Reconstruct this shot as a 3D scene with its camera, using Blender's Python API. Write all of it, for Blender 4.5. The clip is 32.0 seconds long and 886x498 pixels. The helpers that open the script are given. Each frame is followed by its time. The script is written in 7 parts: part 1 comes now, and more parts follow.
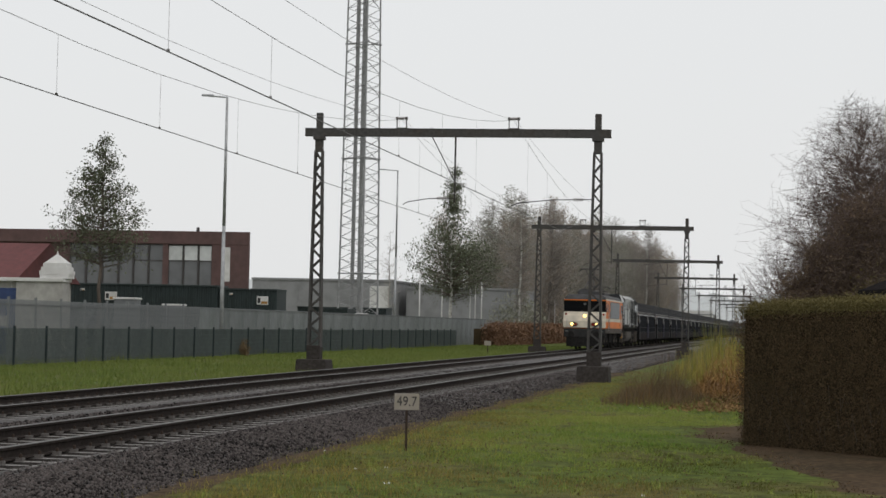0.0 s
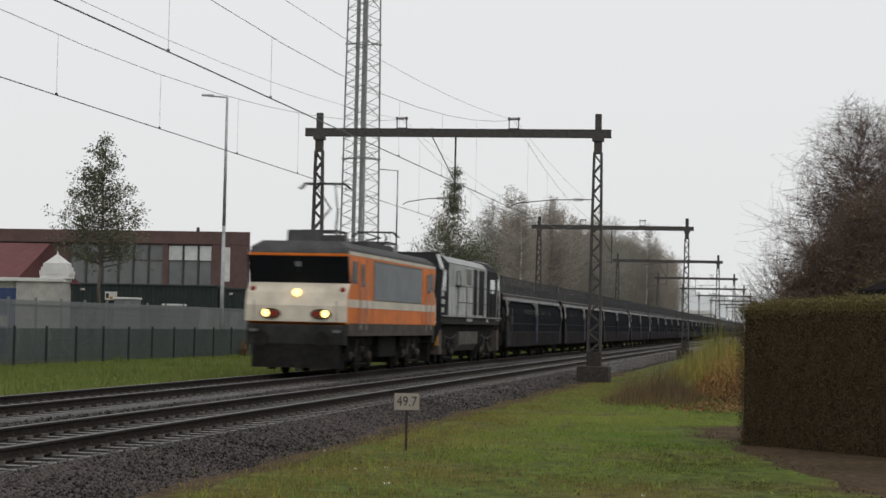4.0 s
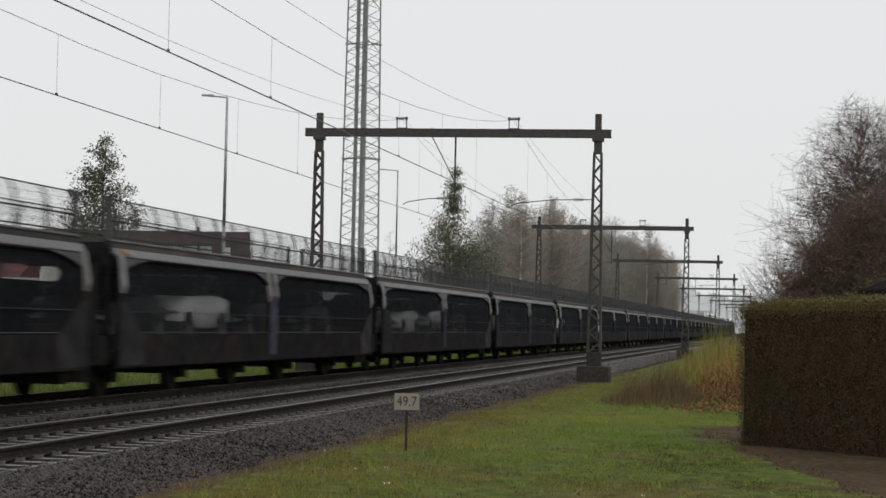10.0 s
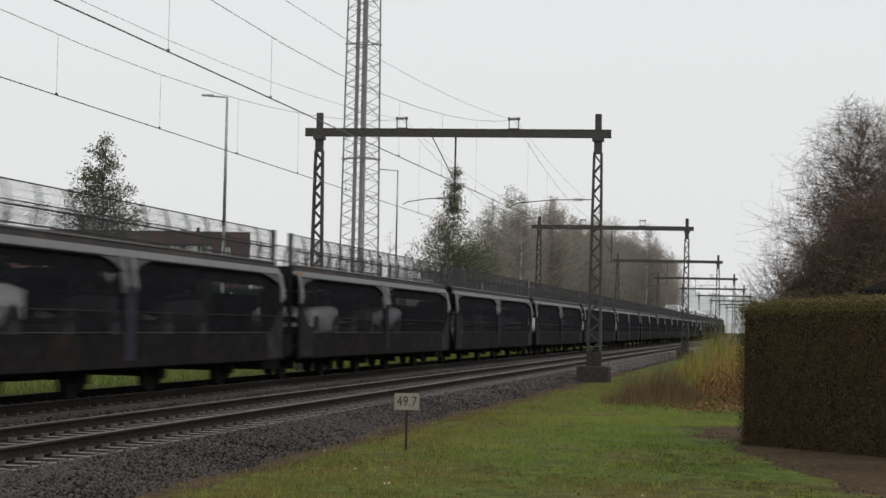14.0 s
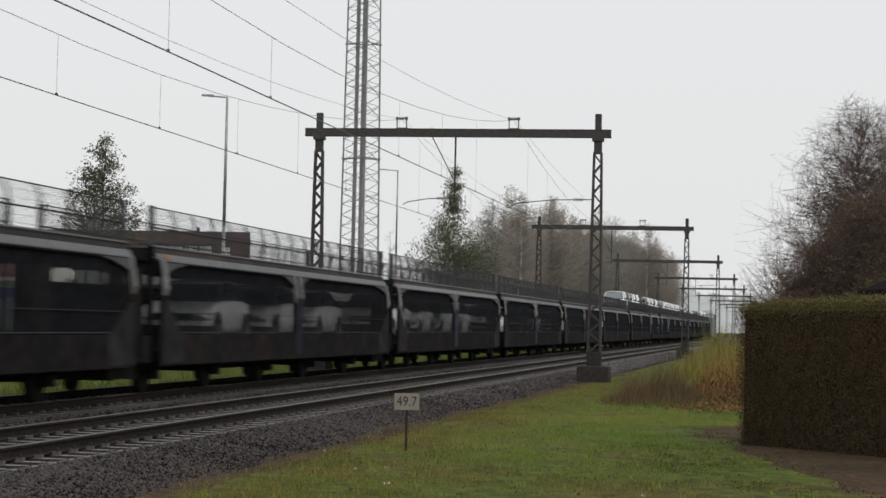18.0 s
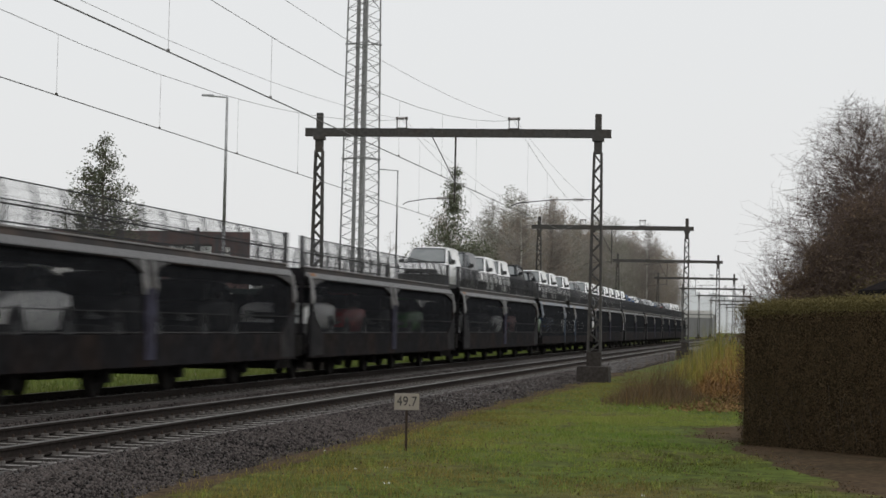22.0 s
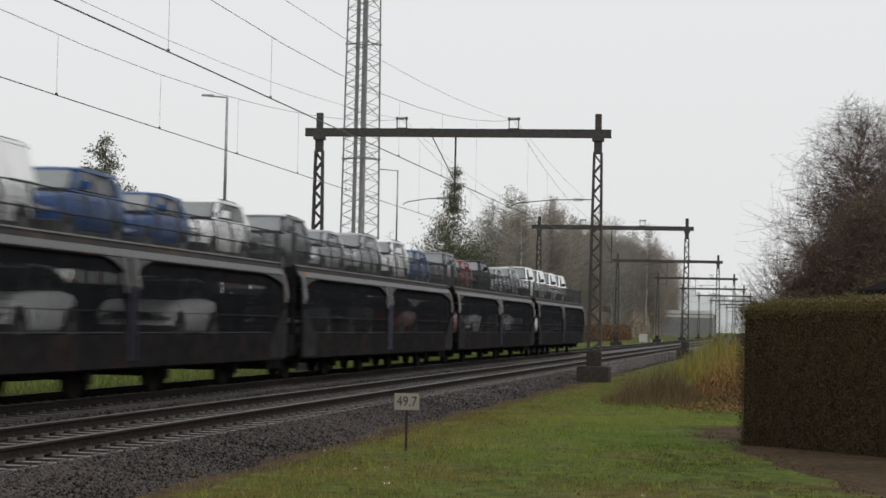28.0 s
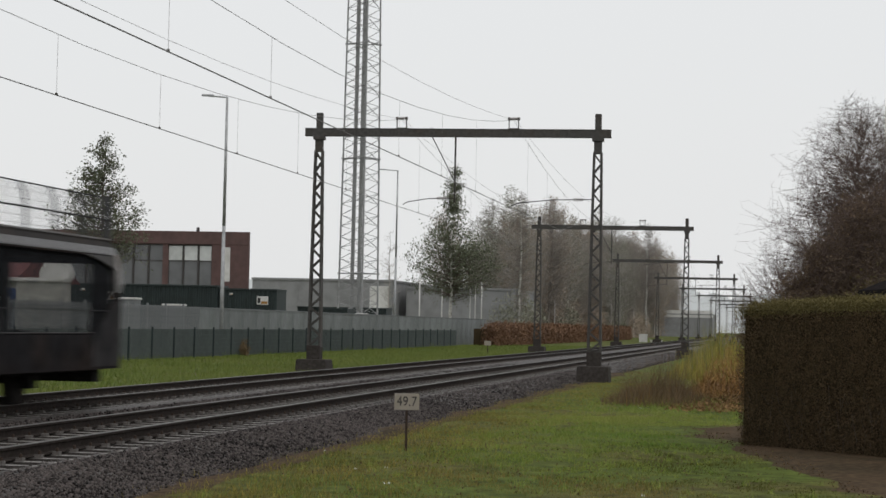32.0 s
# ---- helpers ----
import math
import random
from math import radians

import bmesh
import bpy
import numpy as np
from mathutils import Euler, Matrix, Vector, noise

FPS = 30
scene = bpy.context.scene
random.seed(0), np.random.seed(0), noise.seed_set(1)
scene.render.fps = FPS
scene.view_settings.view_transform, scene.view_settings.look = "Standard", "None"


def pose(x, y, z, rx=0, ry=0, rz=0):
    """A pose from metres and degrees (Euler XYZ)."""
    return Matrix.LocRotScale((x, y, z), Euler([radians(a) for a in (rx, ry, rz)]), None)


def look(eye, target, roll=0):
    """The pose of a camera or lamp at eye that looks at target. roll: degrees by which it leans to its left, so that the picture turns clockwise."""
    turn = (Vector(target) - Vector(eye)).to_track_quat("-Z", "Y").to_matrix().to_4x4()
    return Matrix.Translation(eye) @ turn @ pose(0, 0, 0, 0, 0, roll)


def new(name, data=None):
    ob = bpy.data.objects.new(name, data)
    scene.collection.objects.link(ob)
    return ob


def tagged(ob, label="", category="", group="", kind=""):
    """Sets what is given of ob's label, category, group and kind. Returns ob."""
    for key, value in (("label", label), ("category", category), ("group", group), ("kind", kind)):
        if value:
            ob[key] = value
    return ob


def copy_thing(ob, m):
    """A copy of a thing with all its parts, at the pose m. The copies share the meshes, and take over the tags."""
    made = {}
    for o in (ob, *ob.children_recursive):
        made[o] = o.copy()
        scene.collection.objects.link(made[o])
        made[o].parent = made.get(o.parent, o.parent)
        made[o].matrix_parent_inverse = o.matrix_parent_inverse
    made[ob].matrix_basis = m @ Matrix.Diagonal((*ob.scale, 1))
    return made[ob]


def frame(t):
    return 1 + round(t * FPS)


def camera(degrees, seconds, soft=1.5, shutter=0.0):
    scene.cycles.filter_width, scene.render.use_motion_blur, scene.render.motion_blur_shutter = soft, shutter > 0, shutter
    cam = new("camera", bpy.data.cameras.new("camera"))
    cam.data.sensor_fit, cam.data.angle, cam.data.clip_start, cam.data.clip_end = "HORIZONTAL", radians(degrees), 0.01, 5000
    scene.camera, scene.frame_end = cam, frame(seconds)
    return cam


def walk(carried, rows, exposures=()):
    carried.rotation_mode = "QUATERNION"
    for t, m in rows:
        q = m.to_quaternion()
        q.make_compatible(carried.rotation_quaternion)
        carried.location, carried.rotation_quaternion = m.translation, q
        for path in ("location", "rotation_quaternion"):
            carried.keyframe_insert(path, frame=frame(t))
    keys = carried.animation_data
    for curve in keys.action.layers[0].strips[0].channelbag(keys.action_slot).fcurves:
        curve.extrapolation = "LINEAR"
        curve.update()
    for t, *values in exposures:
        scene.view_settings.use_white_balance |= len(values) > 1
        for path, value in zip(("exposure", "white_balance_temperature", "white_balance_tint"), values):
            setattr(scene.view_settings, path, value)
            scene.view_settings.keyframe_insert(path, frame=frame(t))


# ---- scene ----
cam = camera(24.572, 32.0, soft=1.55, shutter=0.65)
EYE = Vector((0.0, 0.0, 1.509))
VIEW = look(EYE, EYE + Vector((-0.16561, 0.98550, 0.03701)), 1.248)
walk(cam, [(0, VIEW), (32, VIEW)], exposures=[(0, 0.0), (32, 0.0)])

# ---- light: a foggy, overcast day ----
world = bpy.data.worlds.new("overcast_sky")
scene.world = world
world.use_nodes = True
wn, wl = world.node_tree.nodes, world.node_tree.links
wn.clear()
sky = wn.new("ShaderNodeTexSky")
sky.sky_type, sky.sun_disc = "NISHITA", False
sky.sun_elevation, sky.sun_rotation = radians(50), radians(140)
sky.dust_density, sky.air_density = 6.0, 1.0
bg_sky = wn.new("ShaderNodeBackground")
bg_sky.inputs["Strength"].default_value = 0.012
bg_cloud = wn.new("ShaderNodeBackground")
bg_cloud.inputs["Color"].default_value = (0.765, 0.772, 0.775, 1)
bg_cloud.inputs["Strength"].default_value = 1.0
add = wn.new("ShaderNodeAddShader")
out = wn.new("ShaderNodeOutputWorld")
wl.new(sky.outputs[0], bg_sky.inputs["Color"])
wl.new(bg_sky.outputs[0], add.inputs[0])
wl.new(bg_cloud.outputs[0], add.inputs[1])
wl.new(add.outputs[0], out.inputs["Surface"])
sun = new("sun", bpy.data.lights.new("sun", "SUN"))
sun.data.energy, sun.data.angle, sun.data.color = 0.7, radians(40), (1.0, 0.97, 0.93)
sun.matrix_world = look((0, 0, 50), (-26, 32, 0))

# ---- plan: rails run along y, rail tops at z = 0 ----
NEAR_X, FAR_X = -9.517, -13.554        # centre lines of the two tracks
GAUGE = 1.505
GANTRY_Y, SPAN = 71.19, 66.85
LEG_R, LEG_L = -6.52, -16.55
GROUND = -0.4


def run(t):
    """Metres that the train has gone at t seconds: it speeds up a little."""
    return 21.1 * t + 0.0215 * (t - 2) ** 2 - 0.086


# ---- materials ----
MATS = {}


def mat(name, color, rough=0.7, metal=0.0, vary=0.25, grain=6.0, bump=0.0, bump_scale=60.0, stain=None, stain_scale=0.8, stain_amt=0.4, each=0.0, spec=0.3):
    """A surface with fine grain, larger stains, relief and a shift from piece to piece."""
    if name in MATS:
        return MATS[name]
    m = bpy.data.materials.new(name)
    m.use_nodes = True
    n, l = m.node_tree.nodes, m.node_tree.links
    b = n["Principled BSDF"]
    b.inputs["Roughness"].default_value, b.inputs["Metallic"].default_value = rough, metal
    b.inputs["Specular IOR Level"].default_value = spec
    co = n.new("ShaderNodeTexCoord")
    fine = n.new("ShaderNodeTexNoise")
    fine.inputs["Scale"].default_value, fine.inputs["Detail"].default_value = grain, 5
    l.new(co.outputs["Object"], fine.inputs["Vector"])
    ramp = n.new("ShaderNodeMapRange")
    ramp.inputs["From Min"].default_value, ramp.inputs["From Max"].default_value = 0.3, 0.7
    ramp.inputs["To Min"].default_value, ramp.inputs["To Max"].default_value = 1 - vary, 1 + vary
    l.new(fine.outputs["Fac"], ramp.inputs["Value"])
    value = ramp.outputs["Result"]
    if each:
        info = n.new("ShaderNodeObjectInfo")
        r2 = n.new("ShaderNodeMapRange")
        r2.inputs["To Min"].default_value, r2.inputs["To Max"].default_value = 1 - each, 1 + each
        l.new(info.outputs["Random"], r2.inputs["Value"])
        mul = n.new("ShaderNodeMath")
        mul.operation = "MULTIPLY"
        l.new(value, mul.inputs[0]), l.new(r2.outputs["Result"], mul.inputs[1])
        value = mul.outputs[0]
    mix = n.new("ShaderNodeMix")
    mix.data_type = "RGBA"
    big = n.new("ShaderNodeTexNoise")
    big.inputs["Scale"].default_value, big.inputs["Detail"].default_value = stain_scale, 4
    l.new(co.outputs["Object"], big.inputs["Vector"])
    sr = n.new("ShaderNodeMapRange")
    sr.inputs["From Min"].default_value, sr.inputs["From Max"].default_value = 0.45, 0.68
    sr.inputs["To Max"].default_value = stain_amt
    l.new(big.outputs["Fac"], sr.inputs["Value"])
    l.new(sr.outputs["Result"], mix.inputs["Factor"])
    mix.inputs["A"].default_value = (*color, 1)
    mix.inputs["B"].default_value = (*(stain or [c * 0.6 for c in color]), 1)
    sc = n.new("ShaderNodeVectorMath")
    sc.operation = "SCALE"
    l.new(mix.outputs["Result"], sc.inputs[0]), l.new(value, sc.inputs["Scale"])
    l.new(sc.outputs[0], b.inputs["Base Color"])
    if bump:
        bn = n.new("ShaderNodeTexNoise")
        bn.inputs["Scale"].default_value, bn.inputs["Detail"].default_value = bump_scale, 4
        l.new(co.outputs["Object"], bn.inputs["Vector"])
        bp = n.new("ShaderNodeBump")
        bp.inputs["Strength"].default_value, bp.inputs["Distance"].default_value = bump, 0.02
        l.new(bn.outputs["Fac"], bp.inputs["Height"])
        l.new(bp.outputs[0], b.inputs["Normal"])
    MATS[name] = m
    return m


def leaf_mat(name, color, other, rough=0.6, spread=0.6):
    """Foliage, bark twigs or stones: the colour shifts from leaf to leaf."""
    if name in MATS:
        return MATS[name]
    m = bpy.data.materials.new(name)
    m.use_nodes = True
    n, l = m.node_tree.nodes, m.node_tree.links
    b = n["Principled BSDF"]
    b.inputs["Roughness"].default_value = rough
    b.inputs["Specular IOR Level"].default_value = 0.15
    geo = n.new("ShaderNodeNewGeometry")
    co = n.new("ShaderNodeTexCoord")
    big = n.new("ShaderNodeTexNoise")
    big.inputs["Scale"].default_value = 0.7
    l.new(co.outputs["Object"], big.inputs["Vector"])
    s = n.new("ShaderNodeMath")
    s.operation = "MULTIPLY_ADD"
    s.inputs[1].default_value, s.inputs[2].default_value = 0.9, 0.15 - spread / 2
    l.new(big.outputs["Fac"], s.inputs[0])
    s2 = n.new("ShaderNodeMath")
    s2.operation = "MULTIPLY_ADD"
    s2.inputs[1].default_value = spread
    wide = n.new("ShaderNodeTexNoise")
    wide.inputs["Scale"].default_value = 0.16
    wide.inputs["Detail"].default_value = 3
    l.new(co.outputs["Object"], wide.inputs["Vector"])
    s3 = n.new("ShaderNodeMath")
    s3.operation = "MULTIPLY_ADD"
    s3.inputs[1].default_value, s3.inputs[2].default_value = 1.5, -0.75
    l.new(wide.outputs["Fac"], s3.inputs[0])
    s4 = n.new("ShaderNodeMath")
    s4.operation = "ADD"
    l.new(s.outputs[0], s4.inputs[0]), l.new(s3.outputs[0], s4.inputs[1])
    s2.use_clamp = True
    l.new(geo.outputs["Random Per Island"], s2.inputs[0]), l.new(s4.outputs[0], s2.inputs[2])
    mix = n.new("ShaderNodeMix")
    mix.data_type = "RGBA"
    mix.inputs["A"].default_value, mix.inputs["B"].default_value = (*color, 1), (*other, 1)
    l.new(s2.outputs[0], mix.inputs["Factor"])
    l.new(mix.outputs["Result"], b.inputs["Base Color"])
    MATS[name] = m
    return m


STEEL = mat("weathered_steel", (0.066, 0.064, 0.062), 0.7, 0.0, 0.25, 9, 0.2, 40, (0.065, 0.048, 0.035), 1.5, 0.35, spec=0.15)
GALV = mat("galvanised_steel", (0.34, 0.35, 0.36), 0.5, 0.4, 0.15, 5, 0.1, 30)
CONCRETE = mat("old_concrete", (0.20, 0.19, 0.183), 0.9, 0, 0.3, 14, 0.5, 40, (0.14, 0.13, 0.11), 2.0, 0.7, 0.12)
DARK_CONCRETE = mat("dark_wet_concrete", (0.042, 0.037, 0.034), 0.85, 0, 0.3, 10, 0.4, 30, spec=0.1)
RAIL_SIDE = mat("rusty_rail", (0.030, 0.025, 0.0225), 0.85, 0.0, 0.3, 12, 0.2, 30, spec=0.05)
RAIL_TOP = mat("polished_rail_head", (0.11, 0.104, 0.10), 0.5, 0.5, 0.2, 3, spec=0.2)
CLIP_STEEL = mat("dusty_rail_clip_steel", (0.12, 0.112, 0.106), 0.8, 0.0, 0.3, 20, spec=0.1)
RUST = mat("dark_rusted_iron", (0.045, 0.033, 0.027), 0.85, 0.0, 0.3, 20, spec=0.1)
WIRE = mat("dark_copper_wire", (0.15, 0.145, 0.14), 0.6, 0.4, 0.1)
CERAMIC = mat("grey_insulator", (0.22, 0.20, 0.19), 0.4, 0, 0.15)
OILY_BED = mat("oily_track_bed", (0.02, 0.0175, 0.016), 0.9, 0, 0.5, 16, 1.0, 22, (0.03, 0.025, 0.022), 0.5, 0.5, spec=0.02)
BALLAST = mat("ballast_bed", (0.042, 0.038, 0.036), 0.65, 0, 0.55, 16, 0.8, 22, (0.062, 0.053, 0.047), 0.5, 0.5, spec=0.28)
STONE = leaf_mat("ballast_stone", (0.008, 0.007, 0.0068), (0.098, 0.085, 0.081), 0.85, 1.5)
OILY_STONE = leaf_mat("oily_ballast_stone", (0.016, 0.0145, 0.014), (0.055, 0.048, 0.043), 0.8, 0.9)
GRASSY = mat("grassy_ground", (0.07, 0.092, 0.018), 0.95, 0, 0.5, 3.5, 0.8, 25, (0.10, 0.078, 0.03), 0.3, 0.8, spec=0.1)
GRASS = leaf_mat("grass_blades", (0.115, 0.20, 0.03), (0.245, 0.27, 0.065), 0.6, 0.8)
# Moss-green blades, darkened so their colour holds the shade of hedge and trees.
SHADED_GRASS = leaf_mat("dark_shaded_grass_blades", (0.042, 0.07, 0.010), (0.105, 0.10, 0.022), 0.6, 0.8)
WORN_GRASS = leaf_mat("worn_olive_grass_blades", (0.065, 0.09, 0.018), (0.225, 0.18, 0.06), 0.6, 0.9)
FAR_GRASS = leaf_mat("lush_grass_blades", (0.088, 0.135, 0.026), (0.145, 0.17, 0.042))
DIRT = mat("bare_soil", (0.072, 0.05, 0.031), 0.95, 0, 0.4, 8, 0.8, 20, (0.036, 0.030, 0.018), 0.7, 0.7, spec=0.05)


# ---- mesh building ----
class Geo:
    """Collects the vertices and faces of one mesh."""

    def __init__(self):
        self.v, self.f, self.s = [], [], []

    def face(self, ids, slot=0):
        self.f.append(ids), self.s.append(slot)

    def box(self, x0, x1, y0, y1, z0, z1, slot=0):
        n = len(self.v)
        self.v += [(x, y, z) for z in (z0, z1) for y in (y0, y1) for x in (x0, x1)]
        for q in ((0, 2, 3, 1), (4, 5, 7, 6), (0, 1, 5, 4), (2, 6, 7, 3), (0, 4, 6, 2), (1, 3, 7, 5)):
            self.face(tuple(n + i for i in q), slot)
        return self

    def prism(self, ring0, ring1, slot=0, cap=True):
        """Joins two rings of equal count (counter-clockwise seen from ring1's side)."""
        n, k = len(self.v), len(ring0)
        self.v += [tuple(p) for p in ring0] + [tuple(p) for p in ring1]
        for i in range(k):
            j = (i + 1) % k
            self.face((n + i, n + j, n + k + j, n + k + i), slot)
        if cap:
            self.face(tuple(n + i for i in reversed(range(k))), slot)
            self.face(tuple(n + k + i for i in range(k)), slot)
        return self

    def along_x(self, prof, x0, x1, slot=0):
        """A profile of (y, z) drawn out along x."""
        return self.prism([(x0, y, z) for y, z in prof], [(x1, y, z) for y, z in prof], slot)

    def along_y(self, prof, y0, y1, slot=0):
        """A profile of (x, z) drawn out along y."""
        return self.prism([(x, y1, z) for x, z in prof], [(x, y0, z) for x, z in prof], slot)

    def along_z(self, prof, z0, z1, slot=0):
        return self.prism([(x, y, z0) for x, y in prof], [(x, y, z1) for x, y in prof], slot)

    def tube(self, p0, p1, r0, r1=None, n=6, slot=0, cap=True):
        r1 = r0 if r1 is None else r1
        p0, p1 = Vector(p0), Vector(p1)
        d = p1 - p0
        if d.length < 1e-6:
            return self
        a = d.orthogonal().normalized()
        b = d.normalized().cross(a)
        w = [(math.cos(2 * math.pi * i / n), math.sin(2 * math.pi * i / n)) for i in range(n)]
        return self.prism([p0 + (a * c + b * s) * r0 for c, s in w], [p1 + (a * c + b * s) * r1 for c, s in w], slot, cap)

    def line(self, pts, r, n=5, slot=0):
        for p, q in zip(pts[:-1], pts[1:]):
            self.tube(p, q, r, r, n, slot, False)
        return self

    def bar(self, p0, p1, w, d, slot=0):
        """A flat bar from p0 to p1, w wide in the x-z plane, d thick in y."""
        p0, p1 = Vector(p0), Vector(p1)
        a = (p1 - p0).normalized().cross(Vector((0, 1, 0))).normalized() * (w / 2)
        b = Vector((0, d / 2, 0))
        return self.prism([p0 - a - b, p0 + a - b, p0 + a + b, p0 - a + b], [p1 - a - b, p1 + a - b, p1 + a + b, p1 - a + b], slot)

    def shift(self, x=0, y=0, z=0):
        self.v = [(a + x, b + y, c + z) for a, b, c in self.v]
        return self

    def mesh(self, name, materials, bevel=0.0, smooth=False):
        me = bpy.data.meshes.new(name)
        me.from_pydata(self.v, [], self.f)
        for m in materials:
            me.materials.append(m)
        if len(materials) > 1:
            me.polygons.foreach_set("material_index", self.s)
        bm = bmesh.new()
        bm.from_mesh(me)
        bmesh.ops.recalc_face_normals(bm, faces=bm.faces)
        if bevel:
            sharp = [e for e in bm.edges if e.is_manifold and e.calc_face_angle(0) > 0.6]
            bmesh.ops.bevel(bm, geom=sharp, offset=bevel, segments=2, profile=0.6, affect="EDGES", clamp_overlap=True)
        if smooth:
            for f in bm.faces:
                f.smooth = True
        bm.to_mesh(me)
        bm.free()
        return me


def part(name, geo, material, parent=None, label="", bevel=0.0, smooth=False, at=None):
    """Links geo as one mesh object under a thing or a part."""
    ms = material if isinstance(material, (list, tuple)) else [material]
    ob = new(name, geo if isinstance(geo, bpy.types.Mesh) else geo.mesh(name, ms, bevel, smooth))
    ob.parent = parent
    if at is not None:
        ob.matrix_basis = at
    if label:
        tagged(ob, label)
    return ob


def thing(name, label, category, group="", kind="", at=None):
    ob = new(name)
    ob.empty_display_size = 0.2
    if at is not None:
        ob.matrix_basis = at
    return tagged(ob, label, category, group, kind)


def quick(name, verts, faces_n, material, parent=None):
    """A mesh from numpy vertices, whose faces all have faces_n corners in order."""
    me = bpy.data.meshes.new(name)
    nv = len(verts)
    nf = nv // faces_n
    me.vertices.add(nv), me.loops.add(nv), me.polygons.add(nf)
    me.vertices.foreach_set("co", np.ascontiguousarray(verts, dtype=np.float32).ravel())
    me.loops.foreach_set("vertex_index", np.arange(nv, dtype=np.int32))
    me.polygons.foreach_set("loop_start", np.arange(0, nv, faces_n, dtype=np.int32))
    me.polygons.foreach_set("loop_total", np.full(nf, faces_n, dtype=np.int32))
    me.materials.append(material)
    me.update(calc_edges=True)
    me.validate()
    ob = new(name, me)
    ob.parent = parent
    return ob


rng = np.random.default_rng(7)


def blades(name, xy, z, height, width, material, lean=0.35, parent=None):
    """Upright pointed blades at the given places."""
    n = len(xy)
    h = height * rng.uniform(0.45, 1.25, n)
    a = rng.uniform(0, 2 * np.pi, n)
    w = width * rng.uniform(0.6, 1.4, n)
    dx, dy = np.cos(a) * w / 2, np.sin(a) * w / 2
    lx, ly = rng.normal(0, lean, n) * h, rng.normal(0, lean, n) * h
    base = np.column_stack([xy, np.broadcast_to(z, n)])
    v = np.empty((n, 3, 3))
    v[:, 0] = base + np.column_stack([-dx, -dy, np.full(n, -0.01)])
    v[:, 1] = base + np.column_stack([dx, dy, np.full(n, -0.01)])
    v[:, 2] = base + np.column_stack([lx, ly, h])
    return quick(name, v.reshape(-1, 3), 3, material, parent)


def leaves(name, at, size, material, parent=None, droop=0.0):
    """Leaf-shaped rhombs at the given places, turned every way."""
    n = len(at)
    d = rng.normal(0, 1, (n, 3))
    d[:, 2] -= droop
    d /= np.linalg.norm(d, axis=1)[:, None]
    e = np.cross(d, rng.normal(0, 1, (n, 3)))
    e /= np.linalg.norm(e, axis=1)[:, None]
    s = (size * rng.uniform(0.6, 1.4, n))[:, None]
    v = np.empty((n, 4, 3))
    v[:, 0], v[:, 2] = at - d * s * 0.5, at + d * s * 0.5
    v[:, 1], v[:, 3] = at + e * s * 0.28, at - e * s * 0.28
    return quick(name, v.reshape(-1, 3), 4, material, parent)


def stones(name, at, size, material, parent=None):
    """Broken stones: squashed, skewed octahedra."""
    n = len(at)
    s = size * rng.uniform(0.55, 1.35, (n, 1))
    ax = rng.normal(0, 1, (n, 3, 3))
    q = np.linalg.qr(ax)[0] * rng.uniform(0.35, 0.62, (n, 3, 1)) * s[:, :, None]
    p = np.stack([at + q[:, 0], at - q[:, 0], at + q[:, 1], at - q[:, 1], at + q[:, 2], at - q[:, 2]], 1)
    p = p + rng.normal(0, 0.12, p.shape) * s[:, :, None]
    tri = [(0, 2, 4), (2, 1, 4), (1, 3, 4), (3, 0, 4), (2, 0, 5), (1, 2, 5), (3, 1, 5), (0, 3, 5)]
    me = bpy.data.meshes.new(name)
    f = (np.arange(n)[:, None, None] * 6 + np.array(tri)[None]).reshape(-1)
    me.vertices.add(n * 6), me.loops.add(len(f)), me.polygons.add(n * 8)
    me.vertices.foreach_set("co", p.reshape(-1).astype(np.float32))
    me.loops.foreach_set("vertex_index", f.astype(np.int32))
    me.polygons.foreach_set("loop_start", np.arange(0, len(f), 3, dtype=np.int32))
    me.polygons.foreach_set("loop_total", np.full(n * 8, 3, dtype=np.int32))
    me.materials.append(material)
    me.update(calc_edges=True)
    ob = new(name, me)
    ob.parent = parent
    return ob


# ---- ground ----
def build_ground():
    xs = [-2500, -400, -120, -60, -40, -30, -24, -20, -18, -17, -16.4, -15.6, -14, -9, -7.6, -7.0, -6.6, -6, -5, -4, -3, -2, -1, 0, 1, 2, 4, 8, 20, 60, 400, 2500]
    ys = [-1500, -700, -400, -60, -10] + list(range(0, 130, 2)) + list(range(130, 300, 10)) + [320, 380, 460, 600, 900, 1500, 3000]
    g = Geo()
    for y in ys:
        for x in xs:
            z = -0.55 if -15.7 < x < -6.9 else (-0.3 if x < -15.7 else GROUND)
            if -6.8 < x < 30 and y < 130:
                z += 0.05 * noise.noise((x * 0.5, y * 0.35, 3)) + 0.02 * noise.noise((x * 1.7, y * 1.2, 9))
            g.v.append((x, y, z))
    w = len(xs)
    for j in range(len(ys) - 1):
        for i in range(w - 1):
            g.face((j * w + i, j * w + i + 1, (j + 1) * w + i + 1, (j + 1) * w + i))
    ob = part("ground", g, GRASSY, smooth=True)
    tagged(ob, "short damp green grass with brownish patches", "ground", kind="structure")


def near_z(x, y):
    x, y = np.asarray(x, float), np.asarray(y, float)
    return np.array([GROUND + 0.05 * noise.noise((a * 0.5, b * 0.35, 3)) + 0.02 * noise.noise((a * 1.7, b * 1.2, 9)) for a, b in zip(x, y)])


